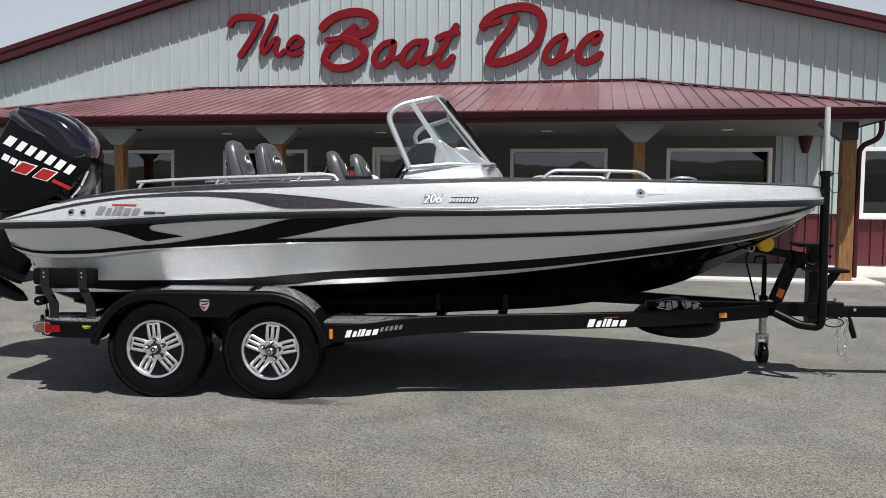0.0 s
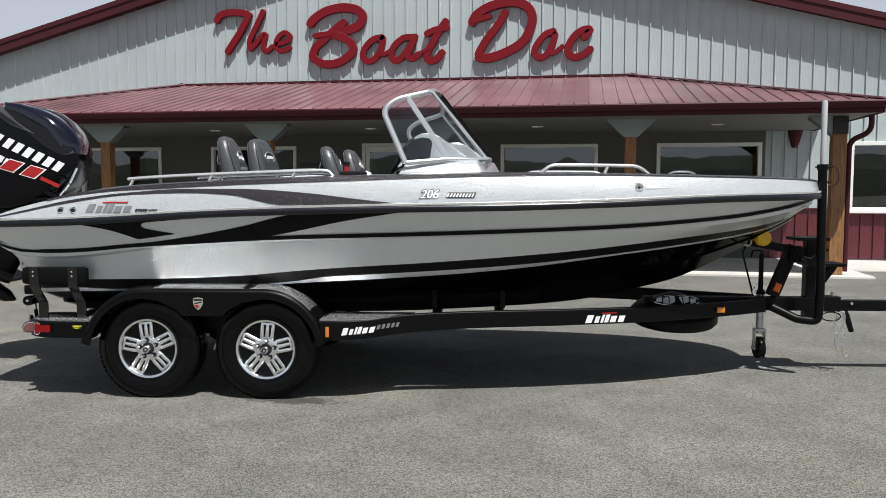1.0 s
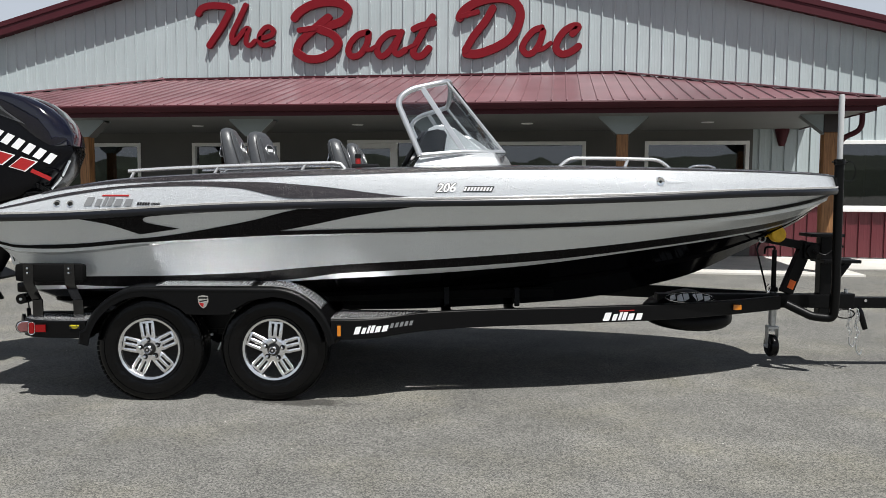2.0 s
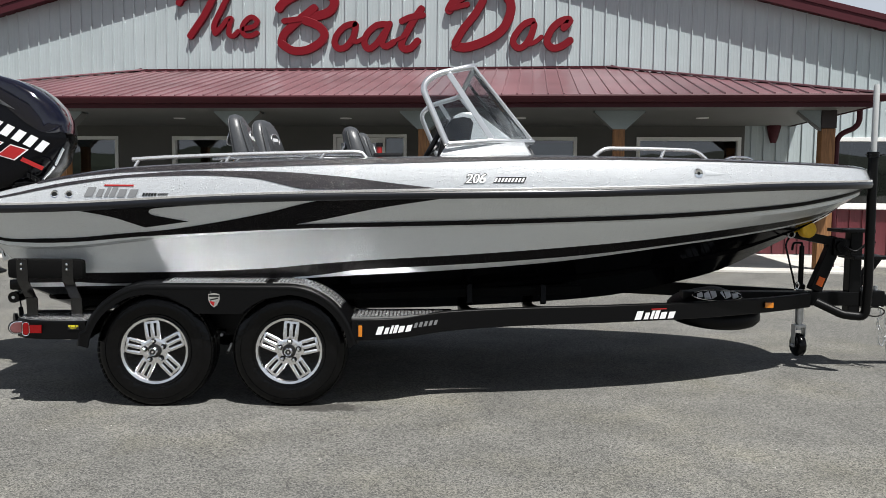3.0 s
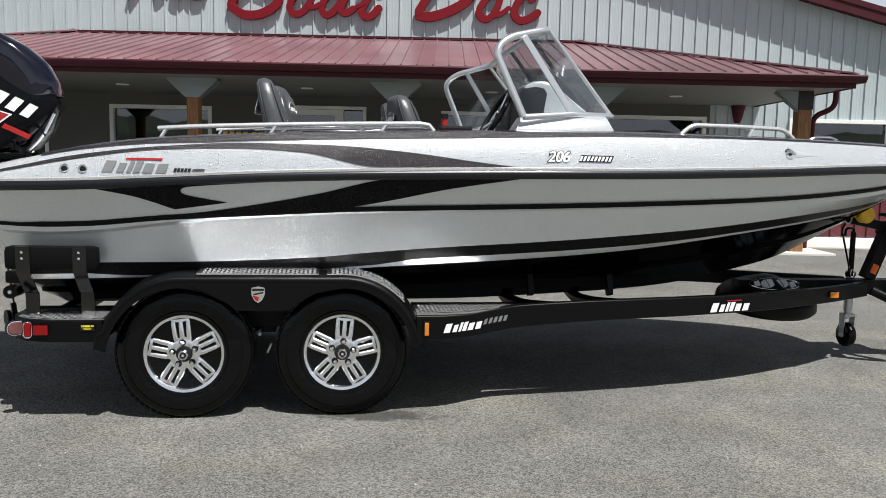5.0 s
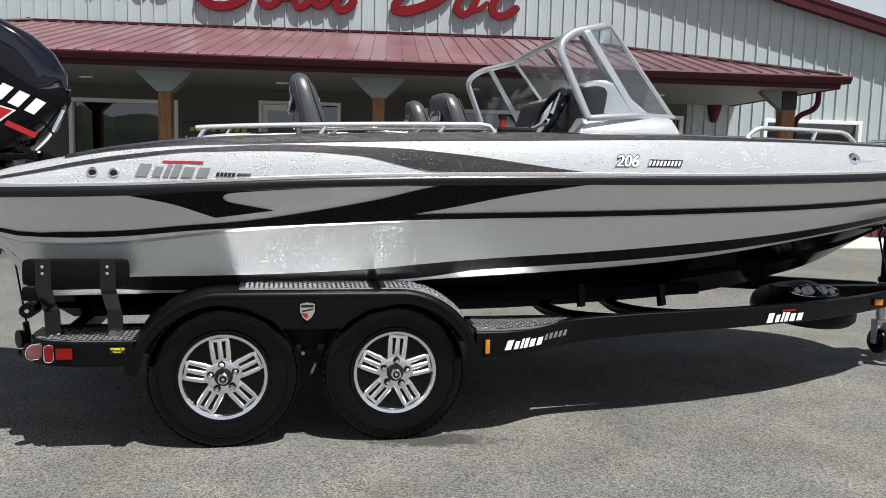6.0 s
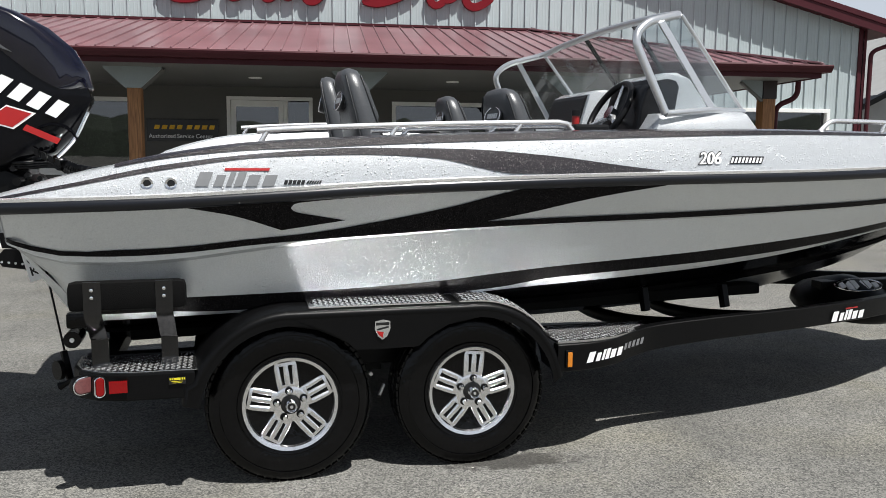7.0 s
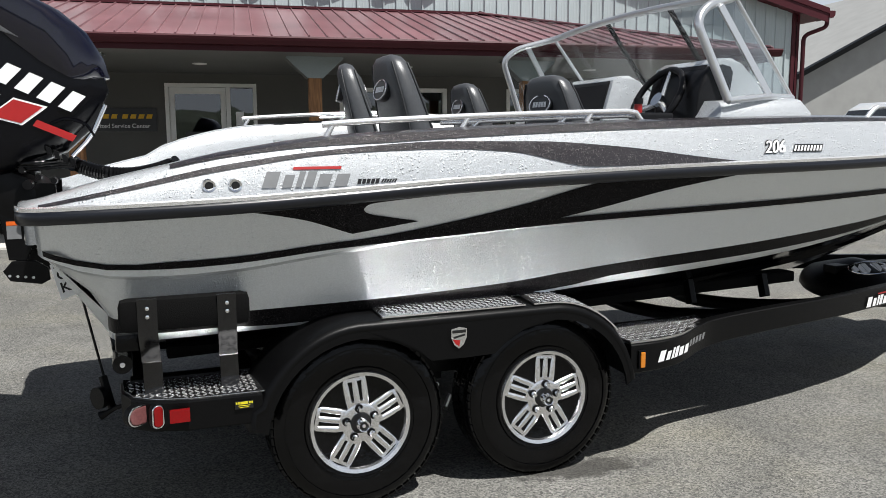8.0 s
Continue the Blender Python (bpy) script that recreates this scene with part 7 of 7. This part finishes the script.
part("winch_handle", tube(rounded([(4.38, -0.11, 0.94), (4.46, -0.13, 0.90), (4.56, -0.13, 0.98), (4.56, -0.2, 0.98)], 0.03), 0.01, 8), M_BLACK, win, smooth=60)
part("reflector", pr := box(-0.024, 0.024, -0.003, 0.003, -0.034, 0.034, 0, pose(4.25, -0.041, 0.672, 0, 22, 0)), M_ORANGE, trailer, "orange reflector")
cable = rounded([(3.99, -0.05, 1.0), (3.96, -0.06, 0.95), (4.02, -0.07, 0.72), (4.05, -0.06, 0.62)], 0.08)
part("strap_cable", tube(cable, 0.007, 6), M_RUBBER, trailer)
part("snap_hook", tube([Vector((4.06, -0.065, 0.645)) + Vector((0.014 * math.cos(a * math.pi / 6), 0, 0.028 * math.sin(a * math.pi / 6))) for a in range(12)], 0.004, 5, True), M_CHROME, trailer)

# guide pole that doubles as a light mast
gp = rounded([(4.18, -0.12, 0.53), (4.34, -0.20, 0.45), (4.39, -0.22, 0.445), (4.485, -0.25, 0.44), (4.485, -0.27, 0.62), (4.455, -0.31, 1.62)], 0.12)
pole = part("guide_pole", tube(gp, 0.033, 12), M_BLACK, trailer, "black bent guide pole with a pale top sleeve", 60)
part("pole_sleeve", tube([(4.455, -0.31, 1.60), (4.445, -0.33, 2.085), (4.445, -0.33, 2.1)], [0.021, 0.021, 0.015], 12), M_SLEEVE, pole, "pale grey plastic sleeve", 50)
part("pole_clamp", tube([(4.456, -0.31, 1.59), (4.455, -0.31, 1.63)], 0.041, 12), M_RUBBER, pole, smooth=40)
part("pole_bolt", tube([(4.40, -0.31, 1.61), (4.515, -0.31, 1.61)], 0.006, 6), M_BLACK, pole)
lp = [Vector((4.53 + 0.045 * math.cos(a * math.pi / 9), -0.31, 1.54 + 0.075 * math.sin(a * math.pi / 9))) for a in range(-9, 8)]
part("pole_cord", tube(lp, 0.003, 5), M_RUBBER, pole)

# jack
JU, JV = 4.172, 0.112
part("jack_sleeve", tube([(JU, JV, 0.34), (JU, JV, 0.61)], 0.031, 14), M_GALV, trailer, "zinc jack tube", 40)
part("jack_head", tube([(JU, JV, 0.60), (JU, JV, 0.63), (JU, JV, 0.64), (JU, JV, 0.93)], [0.036, 0.036, 0.02, 0.018], 14), M_BLACK, trailer, "slim black jack head", 40)
part("jack_leg", tube([(JU, JV, 0.28), (JU, JV, 0.40)], 0.025, 12), M_GALV, trailer, smooth=40)
part("jack_handle", tube(rounded([(JU, JV, 0.92), (JU, JV, 0.955), (JU - 0.09, JV - 0.04, 0.955), (JU - 0.10, JV - 0.05, 0.90)], 0.03), 0.009, 8), M_BLACK, trailer, smooth=60)
bm = bmesh.new()
for x in (JU - 0.04, JU + 0.04):
    add_prism(bm, [(JV - 0.035, 0.31), (JV + 0.035, 0.31), (JV + 0.022, 0.145), (JV - 0.022, 0.145)], "x", x - 0.003, x + 0.003)
add_box(bm, JU - 0.043, JU + 0.043, JV - 0.035, JV + 0.035, 0.30, 0.322, 0.004)
part("jack_fork", bm, M_GALV, trailer)
part("jack_wheel", add_lathe(bmesh.new(), [(0.012, -0.03), (0.075, -0.033), (0.09, -0.02), (0.09, 0.02), (0.075, 0.033), (0.012, 0.03)], 26, "x", (JU, JV, 0.163)), M_RUBBER, trailer, "black jack wheel", 50)
part("jack_axle", tube([(JU - 0.06, JV, 0.163), (JU + 0.06, JV, 0.163)], 0.011, 8), M_GALV, trailer)

# plain slanted marks on the rails
on_step = lambda u, z: Vector((u, -rail_y(u) - 0.003, z))
word_blocks("rail_mark", 0.945, 1.17, 0.462, 0.51, SIX, M_DECALWHITE, trailer, lambda u, z: on_step(u, z + (u - 0.95) * 0.06), label="pale slanted mark")
slanted_marks("rail_mark", 1.175, 1.33, 0.478, 0.508, 5, M_DECALGREY, trailer, lambda u, z: on_step(u, z + (u - 0.95) * 0.06), label="small grey mark")
on_rail = on_step
word_blocks("rail_mark", 2.63, 2.93, 0.5, 0.556, SIX, M_DECALWHITE, trailer, on_rail, label="white slanted mark")
slanted_marks("rail_accent", 2.75, 2.86, 0.562, 0.570, 1, M_DECALRED, trailer, on_rail, gap=0, label="small red accent")

# transom tie-down
td = thing("tie_down_strap", "thin black transom tie-down strap with a reel", "strap", at=BOAT_AT, rz=BOAT_TURN, long=BOAT_LONG)
part("webbing", tube([(-1.42, -0.72, 0.96), (-1.335, -0.80, 0.54)], 0.005, 6), M_RUBBER, td)
part("reel", tube([(-1.368, -0.835, 0.495), (-1.352, -0.823, 0.495)], [0.042, 0.042], 18), M_BLACK, td, smooth=40)
bm = bmesh.new()
beam(bm, (-1.345, -0.795, 0.57), (-1.315, -0.83, 0.44), 0.026, 0.02, 0.004)
part("ratchet", bm, M_BLACK, td)
part("ratchet_arm", tube([(-1.36, -0.83, 0.425), (-1.335, -0.835, 0.437), (-1.30, -0.865, 0.463), (-1.27, -0.89, 0.475)], [0.018, 0.012, 0.009, 0.009], 8), M_BLACK, td, smooth=60)
part("hook", tube(rounded([(-1.42, -0.72, 0.95), (-1.43, -0.71, 0.99), (-1.46, -0.70, 1.0), (-1.47, -0.70, 0.97)], 0.02), 0.008, 6), M_BLACK, td)

tag = thing("hanging_tag", "small white printed tag hanging behind the transom", "tag", at=BOAT_AT, rz=BOAT_TURN, long=BOAT_LONG)
TM = pose(-1.462, -0.735, 0.935, 0, -14, 24)
part("card", box(-0.028, 0.028, -0.002, 0.002, -0.07, 0.07, 0.001, TM), M_DECALWHITE, tag)
for body, z in (("C", 0.005), ("K", -0.045)):
    text_on("print", body, 0.055, M_DECALBLACK, tag, lambda x, y: TM @ Vector((x - 0.018, -0.0032, y + z)), "large dark printed letter", 0.0, 0.001)
part("print_bar", box(-0.02, 0.02, -0.0035, -0.0022, 0.052, 0.06, 0, TM), M_DECALBLACK, tag, "dark print bar")

# ---- outboard motor ----
motor = thing("outboard_motor", "large gloss black outboard motor tilted up on the transom", "outboard motor", at=BOAT_AT, rz=BOAT_TURN, long=BOAT_LONG)
COWL = [(-1.245, 1.66), (-1.27, 1.77), (-1.335, 1.875), (-1.44, 1.96), (-1.58, 2.03), (-1.70, 2.068), (-1.80, 2.09), (-1.88, 2.085), (-1.95, 1.99), (-2.05, 1.82), (-2.17, 1.62), (-2.27, 1.44), (-2.22, 1.31), (-2.05, 1.25), (-1.84, 1.26), (-1.62, 1.32), (-1.43, 1.40), (-1.32, 1.50)]
CC = Vector((-1.80, 1.70))


def nose_shift(u, y):
    """The nose is rounded in plan and turned a little, as the motor is steered."""
    f = min(max((u + 1.75) / 0.5, 0), 1)
    return f * (0.055 + 0.27 * y + 0.09 * (max(abs(y) - 0.2, 0) / 0.085) ** 2)


def cowl_section(y, s):
    """One slice of the cowl; the nose is narrower than the tail."""
    out = []
    for u, z in COWL:
        uu = CC.x + (u - CC.x) * s
        uu -= nose_shift(u, y)
        out.append((uu, y, CC.y + (z - CC.y) * s))
    return out


secs = [cowl_section(y, s) for y, s in ((-0.285, 0.72), (-0.281, 0.84), (-0.266, 0.92), (-0.23, 0.965), (-0.15, 0.99), (0, 1.0), (0.15, 0.99), (0.23, 0.965), (0.266, 0.92), (0.281, 0.84), (0.285, 0.72))]
cowl = part("cowl", loft(secs), M_COWL, motor, "gloss black cowl", 50)


def cowl_marks(name, at, tilt, a0, a1, b0, b1, count, material, label, out, slant=0.2, gap=0.2):
    """Slanted bars on the cowl's side; at is the start of their base line, tilt its fall forward."""
    ca, sa = math.cos(radians(tilt)), math.sin(radians(tilt))
    place = lambda a, b: Vector((at[0] + a * ca - b * sa, -0.288 - out, at[1] + a * sa + b * ca))
    slanted_marks(name, a0, a1, b0, b1, count, material, cowl, place, slant, gap, label)


NAME_AT, MODEL_AT = (-1.957, 1.829), (-1.925, 1.605)
ca, sa = math.cos(radians(-24.5)), math.sin(radians(-24.5))
word_blocks("name_mark", 0.0, 0.62, 0.004, 0.088, SEVEN, M_DECALWHITE, cowl, lambda a, b: Vector((NAME_AT[0] + a * ca - b * sa, -0.292, NAME_AT[1] - 0.02 + a * sa + b * ca)), 0.35, 0.36, "white slanted block on the cowl")
for k, (p, q) in enumerate(((0.03, 0.16), (0.205, 0.335))):
    cowl_marks("model_mark_edge", MODEL_AT, -16, p, q, 0.0, 0.10, 1, M_DECALWHITE, "white edging", 0.003, 0.75, 0.0)
    cowl_marks("model_mark", MODEL_AT, -16, p + 0.012, q - 0.007, 0.007, 0.093, 1, M_DECALRED, "red slanted mark", 0.005, 0.75, 0.0)
cowl_marks("model_mark", (-1.97, 1.70), -25, 0.0, 0.20, -0.01, 0.042, 3, M_DECALWHITE, "small white mark", 0.004)
cowl_marks("model_stripe", (-1.56, 1.522), -24, 0.0, 0.16, -0.012, 0.018, 1, M_DECALRED, "thin red stripe", 0.004, 0.2, 0)
# proud top shell with a crease along its lower edge, and the grey vent before it
DOME = [(-1.25, 1.71), (-1.27, 1.79), (-1.33, 1.895), (-1.435, 1.985), (-1.575, 2.058), (-1.72, 2.10), (-1.84, 2.115), (-1.85, 2.07), (-1.74, 1.95), (-1.60, 1.845), (-1.45, 1.745), (-1.33, 1.69)]
DC = Vector((-1.58, 1.90))
secs = []
for y, s in ((-0.292, 0.80), (-0.288, 0.90), (-0.272, 0.96), (-0.235, 0.99), (-0.15, 1.004), (0, 1.01), (0.15, 1.004), (0.235, 0.99), (0.272, 0.96), (0.288, 0.90), (0.292, 0.80)):
    row = []
    for u, z in DOME:
        uu = DC.x + (u - DC.x) * s - nose_shift(u, y)
        row.append((uu, y, DC.y + (z - DC.y) * s))
    secs.append(row)
part("top_shell", loft(secs), M_COWLTOP, motor, "gloss black top shell of the cowl", 50)
gv = bmesh.new()
add_prism(gv, [(-1.59, 1.862), (-1.73, 1.955), (-1.855, 2.075), (-1.895, 2.055), (-1.90, 2.02), (-1.78, 1.93)], "y", -0.296, -0.26, None, 0.003)
part("side_vent", gv, M_COWLGREY, motor, "grey side vent trim")
gv = bmesh.new()
add_prism(gv, [(-1.67, 1.903), (-1.86, 2.035), (-1.885, 2.02), (-1.78, 1.94)], "y", -0.299, -0.26)
part("vent_mouth", gv, M_DECALBLACK, motor, "dark vent mouth")
# moulded recess and ribs low on the side
for k in range(4):
    gv = bmesh.new()
    add_prism(gv, [(-1.525 + k * 0.03, 1.43 - k * 0.016), (-1.505 + k * 0.03, 1.42 - k * 0.016), (-1.50 + k * 0.03, 1.385 - k * 0.016), (-1.52 + k * 0.03, 1.395 - k * 0.016)], "y", -0.2905, -0.26, None, 0.002)
    part("moulded_rib", gv, M_MOTORGREY, motor)
part("moulded_ridge", tube(rounded([(-1.50, -0.283, 1.52), (-1.44, -0.287, 1.545), (-1.36, -0.275, 1.52), (-1.335, -0.262, 1.47)], 0.03), 0.007, 6), M_COWL, motor, smooth=60)
part("chrome_trim", tube(rounded([(-1.285, -0.25, 1.60), (-1.345, -0.262, 1.47), (-1.425, -0.255, 1.385)], 0.05), 0.010, 8), M_CHROME, motor, "bright front corner trim", 50)
# lower pan, leg, gearcase (tilted up)
m = pose(-1.80, 0, 1.40, 0, -25 + 50, 0)
bm = bmesh.new()
add_box(bm, -0.42, 0.32, -0.22, 0.22, -0.24, 0.0, 0.07, m)
part("lower_pan", bm, M_MOTORGREY, motor, "black lower pan", 50)
secs = []
for d, w, lx in ((0.15, 0.13, 0.26), (0.35, 0.11, 0.22), (0.58, 0.075, 0.19), (0.76, 0.06, 0.17)):
    secs.append([m @ Vector((-0.05 + lx * math.cos(a), w * math.sin(a), -d)) for a in (k * math.pi / 8 for k in range(16))])
part("leg", loft(secs), M_MOTORGREY, motor, "black leg", 50)
bm = bmesh.new()
add_box(bm, -0.38, 0.20, -0.15, 0.15, -0.69, -0.67, 0.005, m)
part("cavitation_plate", bm, M_MOTORGREY, motor)
gear = [m @ Vector((x, 0, -0.86)) for x in (0.22, 0.15, 0.0, -0.2, -0.32)]
part("gearcase", tube(gear, [0.01, 0.05, 0.075, 0.07, 0.045], 14), M_MOTORGREY, motor, smooth=50)
sk = bmesh.new()
add_prism(sk, [(0.05, -0.89), (-0.22, -0.89), (-0.20, -1.08), (-0.12, -1.10)], "y", -0.008, 0.008, m)
part("skeg", sk, M_MOTORGREY, motor)
# jack plate and steering gear at the transom
for y in (-0.2, 0.2):
    bm = prism([(-1.50, 1.27), (-1.74, 1.28), (-1.70, 0.95), (-1.63, 0.945), (-1.575, 1.10), (-1.50, 1.12)], "y", y - 0.012, y + 0.012, bevel=0.003)
    cheek = part("jack_plate", bm, M_BLACK, motor, "black jack plate cheek")
    sgn = 1 if y > 0 else -1
    part("warning_label", box(-1.70, -1.645, y + sgn * 0.0135 - 0.0008, y + sgn * 0.0135 + 0.0008, 1.04, 1.115), M_DECALGREY, cheek, "small grey and orange label")
    part("label_head", box(-1.70, -1.645, y + sgn * 0.0145 - 0.0008, y + sgn * 0.0145 + 0.0008, 1.098, 1.115), M_ORANGE, cheek)
    bm = prism([(-1.725, 0.905), (-1.69, 0.945), (-1.60, 0.945), (-1.55, 0.91), (-1.545, 0.86), (-1.58, 0.842), (-1.70, 0.862)], "y", y - 0.02, y + 0.004, bevel=0.003)
    br = part("tilt_bracket", bm, M_BLACK, motor, "black bracket with a row of holes")
    for k in range(4):
        part("hole", tube([(-1.70 + k * 0.03, y - 0.0215, 0.885 - k * 0.004), (-1.70 + k * 0.03, y - 0.019, 0.885 - k * 0.004)], 0.006, 8), M_GALV, br)
part("ram", tube([(-1.60, -0.30, 1.27), (-1.60, 0.30, 1.27)], 0.02, 10), M_MOTORGREY, motor, smooth=40)
for q in ((-1.56, -0.24, 1.30), (-1.50, -0.27, 1.285), (-1.62, -0.25, 1.33)):
    part("fitting", tube([q, (q[0], q[1] - 0.03, q[2])], [0.016, 0.012], 10), M_MOTORGREY, motor, smooth=40)
for q in range(3):
    part("cable", tube(rounded([(-1.75 + q * 0.03, -0.15, 1.36), (-1.6, -0.27 - q * 0.012, 1.33 + q * 0.012), (-1.46, -0.24, 1.345 + q * 0.012), (-1.40, -0.22, 1.33)], 0.06), 0.009, 6), M_RUBBER, motor, smooth=60)
part("bracket", box(-1.80, -1.58, -0.12, 0.12, 1.05, 1.36, 0.02), M_BLACK, motor)
# ribbed rigging hose
hs = [Vector((-1.44, -0.20, 1.36)), Vector((-1.34, -0.24, 1.315)), Vector((-1.2, -0.30, 1.30)), Vector((-1.08, -0.36, 1.325)), Vector((-1.0, -0.42, 1.36))]
path = rounded(hs, 0.08, 6)
dense = []
for a, b in zip(path, path[1:]):
    for k in range(3):
        dense.append(a.lerp(b, k / 3))
part("rigging_hose", tube(dense, [0.034 if k % 2 else 0.028 for k in range(len(dense))], 10), M_RUBBER, motor, "ribbed black rigging hose", 20)
